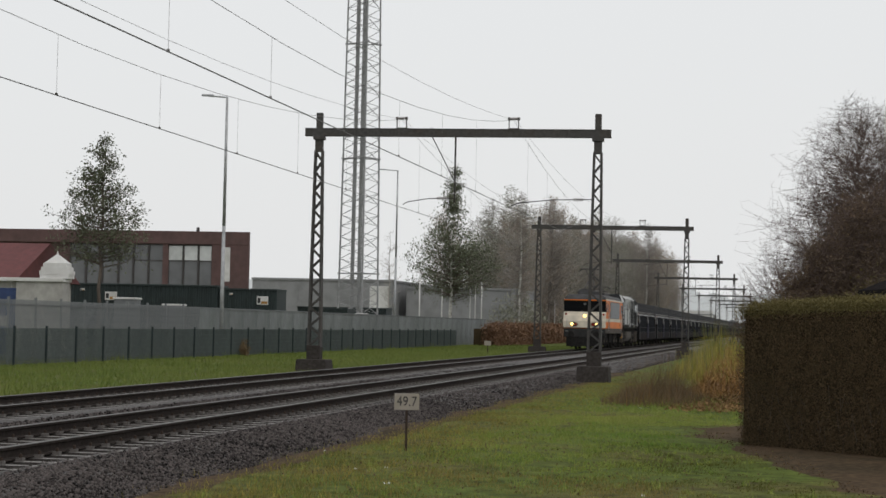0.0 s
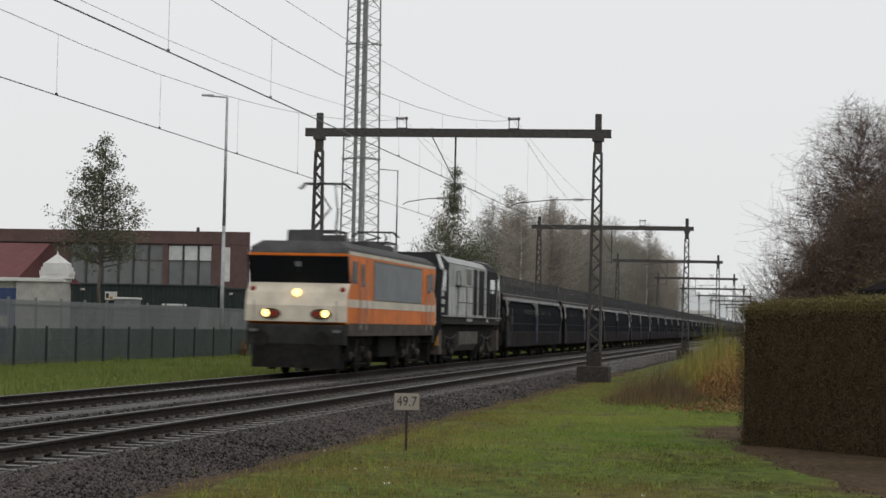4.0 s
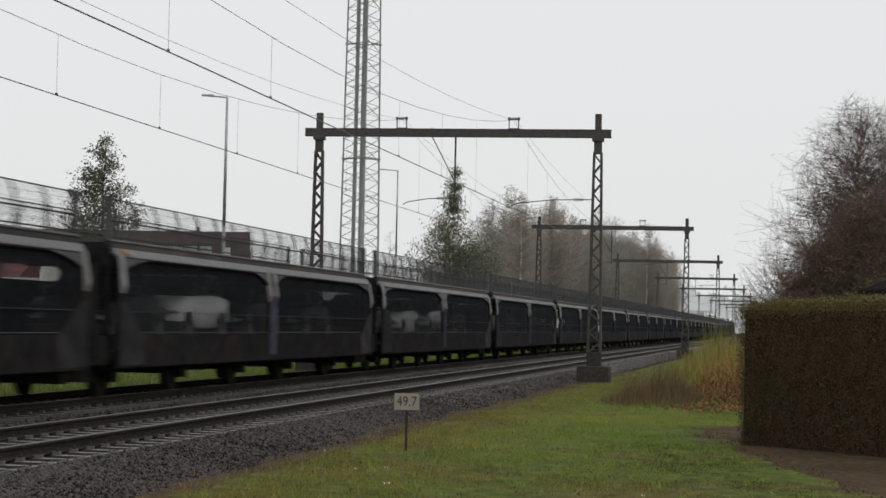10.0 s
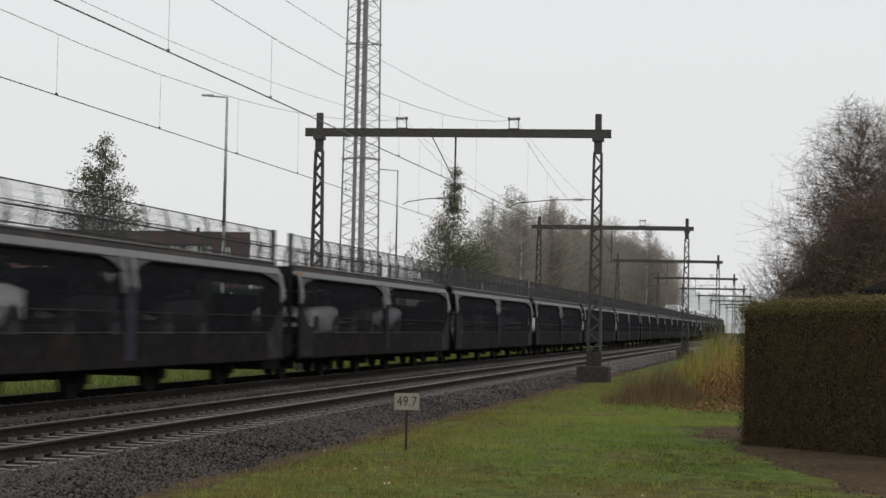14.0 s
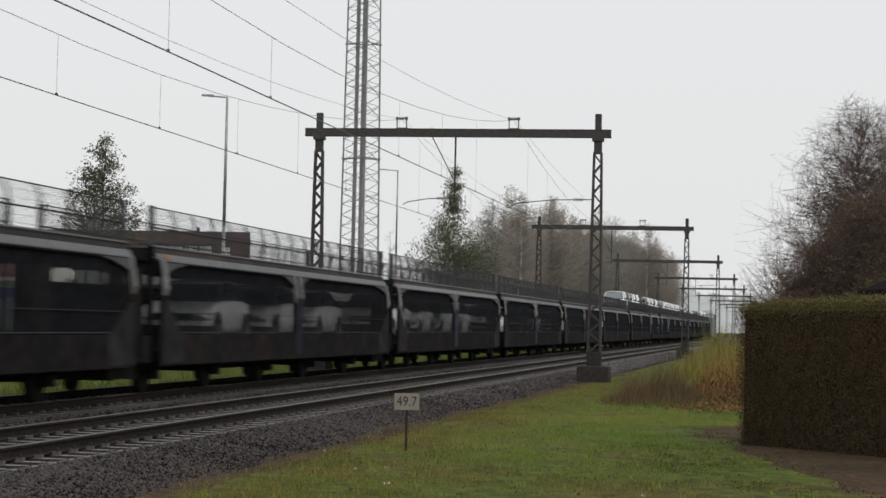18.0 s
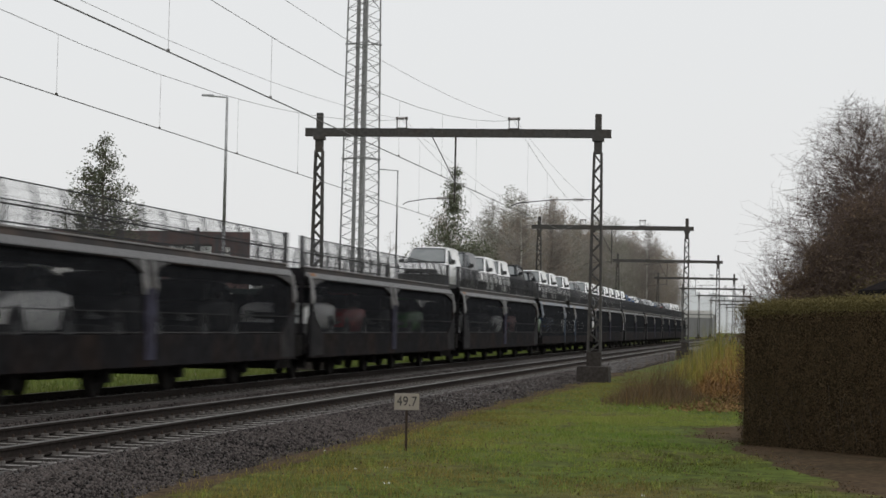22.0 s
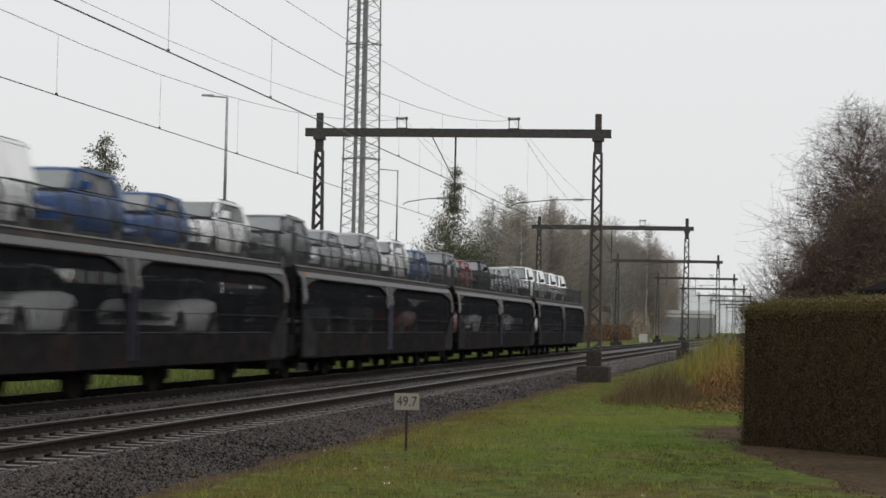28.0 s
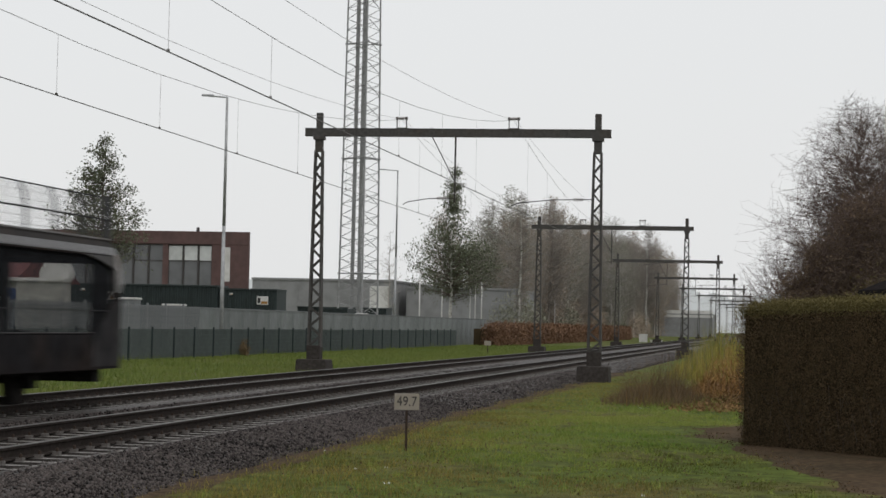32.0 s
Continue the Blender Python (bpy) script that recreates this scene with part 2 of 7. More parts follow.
# ---- railway tracks ----
RAIL_PROFILE = [(-0.075, -0.159), (0.075, -0.159), (0.075, -0.148), (0.012, -0.128), (0.009, -0.05), (0.035, -0.038), (0.036, -0.008), (0.03, 0.0), (-0.03, 0.0), (-0.036, -0.008), (-0.035, -0.038), (-0.009, -0.05), (-0.012, -0.128), (-0.075, -0.148)]


def build_ballast():
    g = Geo()
    g.along_y([(-6.85, -0.5), (-6.95, -0.40), (-7.75, -0.205), (-8.2, -0.19), (-8.3, -0.176), (-10.7, -0.176), (-10.85, -0.176), (-11.2, -0.195), (-11.55, -0.21), (-11.9, -0.195), (-12.2, -0.178), (-12.4, -0.178), (-14.7, -0.178), (-15.2, -0.19), (-15.9, -0.30), (-16.2, -0.5)][::-1], -640, 760)
    for i, f in enumerate(g.f):
        x = sum(g.v[k][0] for k in f) / len(f)
        g.s[i] = 1 if len(f) == 4 and min(abs(x - NEAR_X), abs(x - FAR_X)) < 1.2 else 0
    tagged(part("ballast_bed", g, [BALLAST, OILY_BED]), "grey-brown crushed stone ballast bed under two tracks", "ballast", kind="structure")
    pts = []
    for x0, x1, y0, y1, n in ((-8.35, -6.8, 17, 45, 56000), (-8.35, -6.75, 45, 80, 20000), (-11.95, -11.1, 22, 60, 14000), (-10.85, -8.25, 18, 60, 9000), (-12.3, -10.8, 45, 90, 4000), (-8.3, -6.7, 80, 150, 9000)):
        p = np.column_stack([rng.uniform(x0, x1, n), rng.uniform(y0, y1, n) ** 1.0, np.zeros(n)])
        p[:, 2] = np.interp(p[:, 0], [-11.9, -11.55, -11.2, -10.85, -10.7, -8.35, -8.25, -7.75, -6.95, -6.7], [-0.195, -0.21, -0.195, -0.19, -0.196, -0.196, -0.205, -0.215, -0.40, -0.42]) + np.where((np.abs(p[:, 0] - NEAR_X) < 1.3) | (np.abs(p[:, 0] - FAR_X) < 1.3), rng.uniform(-0.006, 0.006, n), rng.uniform(-0.015, 0.02, n))
        pts.append(p)
    inner = np.concatenate(pts)
    track = (np.abs(inner[:, 0] - NEAR_X) < 1.25) | (np.abs(inner[:, 0] - FAR_X) < 1.25)
    oily = stones("track_stones", inner[track], 0.05, OILY_STONE)
    tagged(oily, "dark oily ballast stones between the rails", "stones", kind="stuff")
    stuff = stones("ballast_stones", inner[~track], 0.042, STONE)
    tagged(stuff, "loose angular grey and brown ballast stones", "stones", kind="stuff")


def sleeper_geo():
    g = Geo()
    prof = [(-1.26, -0.35), (1.26, -0.35), (1.28, -0.18), (1.26, -0.1735), (0.3, -0.1735), (-0.3, -0.1735), (-1.26, -0.1735), (-1.28, -0.18)]
    g.along_y(prof, -0.085, 0.085)
    for rx in (-GAUGE / 2, GAUGE / 2):
        for s in (-1, 1):
            g.box(rx + s * 0.11 - 0.045, rx + s * 0.11 + 0.045, -0.05, 0.05, -0.175, -0.132, 2)
            g.tube((rx + s * 0.12, 0, -0.13), (rx + s * 0.12, 0, -0.085), 0.022, 0.018, 6, 1)
    return g


def build_track(x, label):
    t = thing("railway_track", label, "track", kind="structure", at=pose(x, 0, 0))
    for s in (-1, 1):
        g = Geo().along_y(RAIL_PROFILE, -640, 760)
        g.shift(s * GAUGE / 2)
        g.s = [1 if all(g.v[i][2] > -0.01 for i in f) else 0 for f in g.f]
        part("rail", g, [RAIL_SIDE, RAIL_TOP], t, "rusty steel rail with a polished head")
    me = sleeper_geo().mesh("sleeper", [CONCRETE, RUST, CLIP_STEEL])
    for i in range(150):
        part("sleeper", me, None, t, at=pose(0, 14 + i * 0.6, 0))
    far = Geo()
    base = sleeper_geo()
    for i in list(range(-1060, 0)) + list(range(150, 900)):
        n = len(far.v)
        far.v += [(a, b + 14 + i * 0.6, c) for a, b, c in base.v[:16]]
        for f, s in zip(base.f[:10], base.s[:10]):
            far.face(tuple(n + k for k in f), s)
    tagged(part("far_sleepers", far, CONCRETE, t), kind="stuff")


# ---- catenary gantries ----
def lattice_leg(parent, x):
    leg = Geo()
    z0, z1 = 0.6, 7.65
    half = lambda z: 0.215 + (0.125 - 0.215) * (z - z0) / (z1 - z0)
    for s in (-1, 1):
        for fy in (-1, 1):
            p0, p1 = (x + s * half(z0), fy * 0.15, z0), (x + s * half(z1), fy * 0.10, z1)
            leg.bar(p0, p1, 0.075, 0.012)
        p0, p1 = Vector((x + s * half(z0), 0, z0)), Vector((x + s * half(z1), 0, z1))
        leg.prism([p0 + Vector(o) for o in ((s * 0.03, -0.15, 0), (s * 0.04, -0.15, 0), (s * 0.04, 0.15, 0), (s * 0.03, 0.15, 0))], [p1 + Vector(o) for o in ((s * 0.03, -0.10, 0), (s * 0.04, -0.10, 0), (s * 0.04, 0.10, 0), (s * 0.03, 0.10, 0))])
    n = 10
    for k in range(n):
        a, b = z0 + 0.05 + (z1 - z0 - 0.1) * k / n, z0 + 0.05 + (z1 - z0 - 0.1) * (k + 0.5) / n
        c = z0 + 0.05 + (z1 - z0 - 0.1) * (k + 1) / n
        for fy in (-0.12, 0.12):
            leg.bar((x - half(a), fy, a), (x + half(b), fy, b), 0.055, 0.01)
            leg.bar((x + half(b), fy, b), (x - half(c), fy, c), 0.055, 0.01)
    part("lattice_leg", leg, STEEL, parent, "tapered riveted lattice steel leg")
    top = Geo().box(x - 0.135, x + 0.135, -0.11, 0.11, 7.6, 8.04)
    top.box(x - 0.2, x + 0.2, -0.16, 0.16, 8.04, 8.17)
    top.box(x - 0.11, x + 0.11, -0.1, 0.1, 8.17, 9.01)
    part("post_head", top, STEEL, parent, bevel=0.008)
    plinth = Geo().box(x - 0.25, x + 0.25, -0.22, 0.22, 0.1, 0.66)
    part("leg_base", plinth, DARK_CONCRETE, parent, "dark base casting", bevel=0.02)


def build_gantry():
    g = thing("catenary_gantry", "dark weathered steel portal over both tracks with lattice legs", "gantry", "gantries along the line", at=pose(0, GANTRY_Y, 0))
    for x, zf in ((LEG_R, GROUND - 0.1), (LEG_L, -0.35)):
        lattice_leg(g, x)
        f = Geo().prism([(x - 0.58, -0.6, zf), (x + 0.58, -0.6, zf), (x + 0.58, 0.6, zf), (x - 0.58, 0.6, zf)], [(x - 0.54, -0.55, 0.16), (x + 0.54, -0.55, 0.16), (x + 0.54, 0.55, 0.16), (x - 0.54, 0.55, 0.16)])
        part("foundation", f, DARK_CONCRETE, g, "weathered concrete footing", bevel=0.03)
    beam = Geo()
    beam.box(-17.07, -6.06, -0.12, 0.12, 8.17, 8.2).box(-17.07, -6.06, -0.12, 0.12, 8.43, 8.46).box(-17.06, -6.07, -0.11, -0.095, 8.2, 8.43).box(-17.06, -6.07, 0.095, 0.11, 8.2, 8.43)
    for i in range(9):
        beam.box(-16.9 + i * 1.33, -16.86 + i * 1.33, -0.118, -0.09, 8.2, 8.43)
    part("cross_beam", beam, STEEL, g, "straight riveted box beam")
    for x in (FAR_X, NEAR_X):
        br = Geo()
        for s in (-1, 1):
            br.box(x + s * 0.17 - 0.015, x + s * 0.17 + 0.015, -0.03, 0.03, 8.46, 8.82)
            br.tube((x + s * 0.17, 0, 8.78), (x + s * 0.17, 0, 8.88), 0.05, 0.05, 8)
        br.box(x - 0.2, x + 0.2, -0.02, 0.02, 8.46, 8.5)
        bracket = part("insulator_bracket", br, STEEL, g, "small upright frame")
        ins = Geo()
        for k in range(5):
            ins.tube((x - 0.15 + k * 0.065, 0, 8.83), (x - 0.12 + k * 0.065, 0, 8.83), 0.055, 0.055, 8)
        ins.tube((x - 0.17, 0, 8.83), (x + 0.17, 0, 8.83), 0.025, 0.025, 6)
        part("insulator", ins, CERAMIC, bracket, "ribbed insulator")
    # hanger between the tracks and the two steady arms
    h = Geo().tube((-11.59, 0, 8.17), (-11.59, 0, 5.85), 0.035, 0.03, 8)
    h.tube((-12.45, 0, 8.2), (-11.6, 0, 6.6), 0.02, 0.02, 6).tube((-12.45, 0, 8.17), (-12.45, 0, 8.5), 0.03, 0.03, 6)
    part("drop_tube", h, STEEL, g, "hanging tube with a stay")
    for x0, x1 in ((-11.59, FAR_X + 0.1), (LEG_R - 0.2, NEAR_X - 0.05)):
        a = Geo().line([(x0, 0, 6.0), (x0 + (x1 - x0) * 0.5, 0, 5.97), (x0 + (x1 - x0) * 0.9, 0, 5.85), (x1, 0, 5.75)], 0.016, 6)
        arm = part("steady_arm", a, STEEL, g, "thin registration arm")
        i = Geo()
        d = -1 if x1 < x0 else 1
        for k in range(5):
            i.tube((x0 + d * (0.3 + k * 0.07), 0, 5.99), (x0 + d * (0.34 + k * 0.07), 0, 5.99), 0.055, 0.055, 8)
        part("insulator", i, CERAMIC, arm)
    for k in range(1, 9):
        copy_thing(g, pose(0, GANTRY_Y + k * SPAN, 0))
    copy_thing(g, pose(0, GANTRY_Y - SPAN, 0))


def build_wires(x, first, label):
    t = thing("overhead_line", label, "overhead line", "overhead lines", at=pose(x, 0, 0))
    y0, y1 = GANTRY_Y - SPAN, GANTRY_Y + 8 * SPAN
    mess = lambda y: 6.8 + 1.98 * (2 * (((y - y0) / SPAN) % 1.0) - 1) ** 2
    feed = lambda y: 7.62 + 1.16 * (2 * (((y - y0) / SPAN) % 1.0) - 1) ** 2
    ys = [y0 + k * SPAN / 14 for k in range(14 * 9 + 1)]
    part("messenger_wire", Geo().line([(0, y, mess(y + 1e-4)) for y in ys], 0.0065), WIRE, t)
    part("feeder_wire", Geo().line([(0.06, y, feed(y + 1e-4)) for y in ys], 0.005), WIRE, t)
    for s in (-0.014, 0.014):
        part("contact_wire", Geo().tube((s, y0, 5.66), (s, y1, 5.66), 0.0062, 0.0062, 5), WIRE, t)
    n = 0
    y = first - 4 * 6.42
    while y < y1 and n < 78:
        if mess(y) < 8.4:
            d = Geo().tube((0, y, 5.66), (0, y, mess(y)), 0.0035, 0.0035, 4)
            d.box(-0.018, 0.018, y - 0.03, y + 0.03, 5.655, 5.70)
            part("dropper", d, WIRE, t)
        y += 6.42
        n += 1


# ---- the train ----
WAGON_DARK = mat("dark_dirty_wagon_paint", (0.0145, 0.014, 0.0155), 0.85, 0.0, 0.4, 4, 0.2, 30, (0.032, 0.0215, 0.0165), 0.6, 0.6, 0.15, spec=0.03)
WAGON_EDGE = mat("pale_dusty_edge_paint", (0.045, 0.0445, 0.046), 0.36, 0.0, 0.35, 5, 0.06, 30, (0.036, 0.03, 0.027), 0.7, 0.7, 0.35, spec=0.55)
EDGE_RUST = mat("rusty_dark_edge_paint", (0.022, 0.02, 0.0195), 0.7, 0.0, 0.35, 4, 0.1, 30, (0.06, 0.042, 0.034), 0.8, 0.6, 0.3, spec=0.1)
MARKER_ORANGE = mat("faded_orange_marker", (0.30, 0.145, 0.06), 0.7, 0.0, 0.3, 9, 0, 30, (0.14, 0.09, 0.06), 5.0, 0.5, spec=0.1)
UNDER = mat("brake_dust_black", (0.022, 0.021, 0.0205), 0.85, 0.0, 0.3, 8, spec=0.02)
WHEEL = mat("worn_wheel_steel", (0.021, 0.019, 0.018), 0.8, 0.0, 0.2, 8, spec=0.05)
MESHWIRE = mat("grey_guard_rail", (0.04, 0.04, 0.042), 0.65, 0.0, 0.2, 6, spec=0.06)
SCREEN = mat("blue_black_screen_steel", (0.024, 0.025, 0.028), 0.8, 0.0, 0.3, 5, spec=0.0)
GUSSET = mat("dusty_grey_gusset", (0.06, 0.059, 0.06), 0.75, 0.0, 0.3, 4, 0.1, 30, (0.05, 0.043, 0.04), 0.8, 0.7, 0.2)
POST_PAINT = mat("faded_violet_post_paint", (0.042, 0.042, 0.066), 0.7, 0.0, 0.35, 4, 0.1, 30, (0.03, 0.027, 0.026), 0.8, 0.7, 0.5, spec=0.08)
EDGE_BLUE = mat("bluish_grey_edge_paint", (0.22, 0.24, 0.28), 0.65, 0.0, 0.25, 4, 0.1, 30, (0.30, 0.25, 0.19), 0.5, 0.6)
POST_BLUE = mat("blue_grey_post_paint", (0.05, 0.065, 0.09), 0.7, 0.0, 0.3, 4, 0.1, 30, spec=0.08)
POST_PALE = mat("pale_worn_post_paint", (0.18, 0.178, 0.178), 0.55, 0.0, 0.3, 5, 0.1, 30, (0.14, 0.115, 0.10), 0.9, 0.6, 0.35)
CORNER = mat("dusty_dark_corner_paint", (0.021, 0.0205, 0.022), 0.75, 0.0, 0.4, 3, 0.1, 30, (0.06, 0.054, 0.051), 0.9, 0.7, 0.3, spec=0.05)
MESHPALE = mat("dusty_wire_mesh", (0.075, 0.076, 0.08), 0.7, 0.0, 0.2, 6, spec=0.05)
SIDE_X = 1.45


def side_x(z):
    return SIDE_X if z < 2.15 else SIDE_X - (z - 2.15) * 0.17


def corner_arc(cy, cz, dy, dz, bulge, k=5):
    """From (cy + dy, cz) to (cy, cz + dz): a cut corner, straight at bulge 0, round at bulge 1."""
    out = []
    for i in range(k + 1):
        w = math.pi / 2 * i / k
        a = (dy * (1 - i / k), dz * i / k)
        b = (dy * (1 - math.sin(w)), dz * (1 - math.cos(w)))
        out.append((cy + a[0] + (b[0] - a[0]) * bulge, cz + a[1] + (b[1] - a[1]) * bulge))
    return out


def bay_frame(y0, y1, s, start, end):
    """A side plate with one opening; start, end: whether that side is the wagon's end, with a wider plate and cut lower corners."""
    g = Geo()
    m0, m1 = (0.3 if start else 0.26), (0.3 if end else 0.26)
    a0, a1, b0, b1, e0, e1 = y0 + m0, y1 - m1, 1.19, 2.61, 0.57, 2.66
    low = lambda q: (1.15, 0.62, 0.15) if q else (0.12, 0.10, 0.6)
    top = lambda q: (1.5, 0.24, 0.35) if q else (1.1, 0.30, 0.4)
    arcs = []
    dy, dz, k = low(end)
    arcs.append([(y, z) for y, z in corner_arc(a1, b0, -dy, dz, k)] + [(y1, b0 + dz), (y1, e0), (a1 - dy, e0)])
    dy, dz, k = top(end)
    arcs.append([(y, z) for y, z in corner_arc(a1, b1, -dy, -dz, k)][::-1] + [(a1 - dy, e1), (y1, e1), (y1, b1 - dz)])
    dy, dz, k = top(start)
    arcs.append([(y, z) for y, z in corner_arc(a0, b1, dy, -dz, k)] + [(y0, b1 - dz), (y0, e1), (a0 + dy, e1)])
    dy, dz, k = low(start)
    arcs.append([(y, z) for y, z in corner_arc(a0, b0, dy, dz, k)][::-1] + [(a0 + dy, e0), (y0, e0), (y0, b0 + dz)])
    ids = []
    for arc in arcs:
        ids.append([len(g.v) + i for i in range(len(arc))])
        g.v += [(s * side_x(z), y, z) for y, z in arc]
    n = len(g.v)
    g.v += [(x - s * 0.07, y, z) for x, y, z in g.v]
    flat = [tuple(c) for c in ids]
    for c, d in zip(ids, ids[1:] + ids[:1]):
        flat.append((c[5], d[0], d[-1], c[6]))
    for f in flat:
        g.face(f), g.face(tuple(n + i for i in reversed(f)))
    inner = [i for c in ids for i in c[:6]]
    outer = [i for c in ids for i in c[6:][::-1]]
    for loop in (inner, outer):
        for i, j in zip(loop, loop[1:] + loop[:1]):
            g.face((i, j, n + j, n + i))
    return g


def wheelset(parent, y, r=0.42):
    g = Geo()
    for s in (-1, 1):
        x = s * GAUGE / 2
        g.tube((x - 0.05, y, r), (x + 0.05, y, r), r, r, 20)
        g.tube((x - s * 0.08, y, r), (x - s * 0.05, y, r), r + 0.03, r + 0.03, 20)
    g.tube((-1.1, y, r), (1.1, y, r), 0.08, 0.08, 8)
    w = part("wheelset", g, WHEEL, parent, "worn steel wheels on an axle")
    for s in (-1, 1):
        b = Geo().box(s * 1.0 - 0.1, s * 1.0 + 0.1, y - 0.14, y + 0.14, r - 0.14, r + 0.16)
        for k in range(4):
            b.box(s * 1.0 - 0.06, s * 1.0 + 0.06, y - 0.6 + k * 0.1, y + 0.6 - k * 0.1, r + 0.155 + k * 0.025, r + 0.185 + k * 0.025)
        part("axle_box", b, UNDER, w)


def buffers(parent, y, d):
    for s in (-1, 1):
        g = Geo().tube((s * 0.875, y, 1.02), (s * 0.875, y + d * 0.42, 1.02), 0.09, 0.08, 10)
        g.tube((s * 0.875, y + d * 0.40, 1.02), (s * 0.875, y + d * 0.45, 1.02), 0.22, 0.22, 14)
        part("buffer", g, UNDER, parent)


def build_wagon(length, posts, label, screened=True, axles=None, open_sides=False):
    """A two-deck car carrier, 0 to length along y; posts: where the side posts stand."""
    w = thing("car_carrier_wagon", label, "wagon", "wagons of the train")
    L = length
    e = 0.85
    under = Geo().box(-1.3, 1.3, e, L - e, 0.72, 0.86)
    for s in (-1, 1):
        under.box(s * 1.0 - 0.05, s * 1.0 + 0.05, e, L - e, 0.5, 0.75)
    for k in range(9):
        under.box(-1.2, 1.2, e + 0.6 + k * (L - 2 * e - 1.2) / 8 - 0.05, e + 0.6 + k * (L - 2 * e - 1.2) / 8 + 0.05, 0.55, 0.72)
    under.box(-0.45, 0.5, L * 0.36, L * 0.36 + 1.2, 0.36, 0.7).tube((-0.6, L * 0.62, 0.5), (0.6, L * 0.62, 0.5), 0.18, 0.18, 10)
    part("underframe", under, UNDER, w)
    part("lower_deck", Geo().box(-1.38, 1.38, e, L - e, 0.86, 0.92), UNDER, w)
    edges = [e] + list(posts) + [L - e]
    for s in (-1, 1):
        for a, b in zip(edges[:-1], edges[1:]):
            if open_sides:
                part("sill", Geo().box(min(s * 1.36, s * 1.45), max(s * 1.36, s * 1.45), a, b, 0.62, 1.02), WAGON_DARK, w, "low dark sill")
            else:
                part("side_frame", bay_frame(a, b, s, a == e, b == L - e), WAGON_DARK, w)
            for z in (1.225, 1.62):
                part("safety_cable", Geo().tube((s * 1.40, a + 0.2, z), (s * 1.40, b - 0.2, z), 0.012, 0.012, 4), MESHWIRE if z > 1.5 else GUSSET, w)
            # Slats and a closed far panel are added to darken the lower deck.
            if s > 0 or not screened:
                for ya, d, tip in () if open_sides else ((a + 0.26, 1, a == e), (b - 0.26, -1, b == L - e)):
                    dy, dz, k = (1.5, 0.24, 0.35) if tip else (1.1, 0.30, 0.4)
                    arc = [(ya, 2.62)] + corner_arc(ya, 2.61, d * dy, -dz, k)[::-1] + [(ya + d * dy, 2.62)]
                    part("gusset", Geo().prism([(s * (side_x(z) + 0.001), y, z) for y, z in arc], [(s * (side_x(z) + 0.008), y, z) for y, z in arc]), GUSSET, w, "dusty curved corner plate")
                    if tip:
                        foot = [(ya - d * 0.22, 0.62), (ya + d * 1.25, 0.62), (ya + d * 1.2, 1.16), (ya + d * 0.06, 1.80), (ya - d * 0.22, 1.80)]
                        part("corner_plate", Geo().prism([(s * (side_x(z) + 0.001), y, z) for y, z in foot], [(s * (side_x(z) + 0.007), y, z) for y, z in foot]), CORNER, w, "dusty grey lower corner plate")
                g = Geo()
                n = int((b - a - 0.2) / 0.04)
                for k in range(n):
                    y = a + 0.1 + k * 0.04
                    v = len(g.v)
                    g.v += [(s * x + o, yy, z) for x, z in ((1.371, 1.0), (1.371, 2.15), (1.293, 2.62), (1.29, 2.64)) for yy, o in ((y, 0), (y + 0.0165, 0.0022))]
                    g.face((v, v + 1, v + 3, v + 2)), g.face((v + 2, v + 3, v + 5, v + 4)), g.face((v + 4, v + 5, v + 7, v + 6))
                    if k:
                        g.face((v - 3, v + 4, v + 6, v - 1))
                part("perforated_screen", g, SCREEN, w, "added dark slatted screen that dims the lower deck")
            else:
                part("side_panel", Geo().box(-1.375, -1.35, a + 0.1, b - 0.1, 1.0, 2.22), SCREEN, w, "added dark closed panel that keeps light off the lower deck")
        # pale leaning fascia with ribs under a rusty dark upper band
        f = Geo()
        face = lambda yy, o: [(s * (1.35 + o), yy, 2.64), (s * (1.37 + o), yy, 2.645), (s * (1.280 + o), yy, 2.793), (s * (1.23 + o), yy, 2.793)]
        f.prism(face(e, 0), face(L - e, 0))
        k = 0
        while e + 0.3 + k * 0.55 < L - e:
            y = e + 0.3 + k * 0.55
            f.prism(face(y, 0.012), face(y + 0.05, 0.012))
            k += 1
        part("deck_edge", f, EDGE_BLUE if open_sides else WAGON_EDGE, w, "pale ribbed edge of the upper deck")
        band = lambda yy: [(s * x, yy, z) for x, z in ((1.15, 2.795), (1.274, 2.795), (1.222, 2.885), (1.222, 2.925), (1.08, 2.925))]
        part("edge_angle", Geo().prism(band(e), band(L - e)), EDGE_RUST, w, "rusty dark upper edge of the deck")
        part("edge_rail", Geo().box(min(s * 1.19, s * 1.232), max(s * 1.19, s * 1.232), e, L - e, 2.927, 2.957), POST_PALE, w)
        if s > 0 and not open_sides:
            tag = lambda yy: [(1.353, yy, 2.705), (1.359, yy, 2.705), (1.312, yy, 2.782), (1.306, yy, 2.782)]
            part("edge_marker", Geo().prism(tag(e + 0.36), tag(e + 0.82)), MARKER_ORANGE, w, "faded orange mark on the deck edge")
        for y, wd in [(e + 0.16, 0.2)] + [(p + o, 0.24 if open_sides else 0.19) for p in posts for o in ((0,) if open_sides else (-0.27, 0.27))] + [(L - e - 0.16, 0.2)]:
            h = Geo()
            ring = lambda yy: [(s * (side_x(z) + o), yy, z) for z, o in ((1.96, 0.002), (2.1, 0.05), (2.66, 0.03), (2.66, -0.05), (1.96, -0.02))]
            h.prism(ring(y - wd / 2), ring(y + wd / 2))
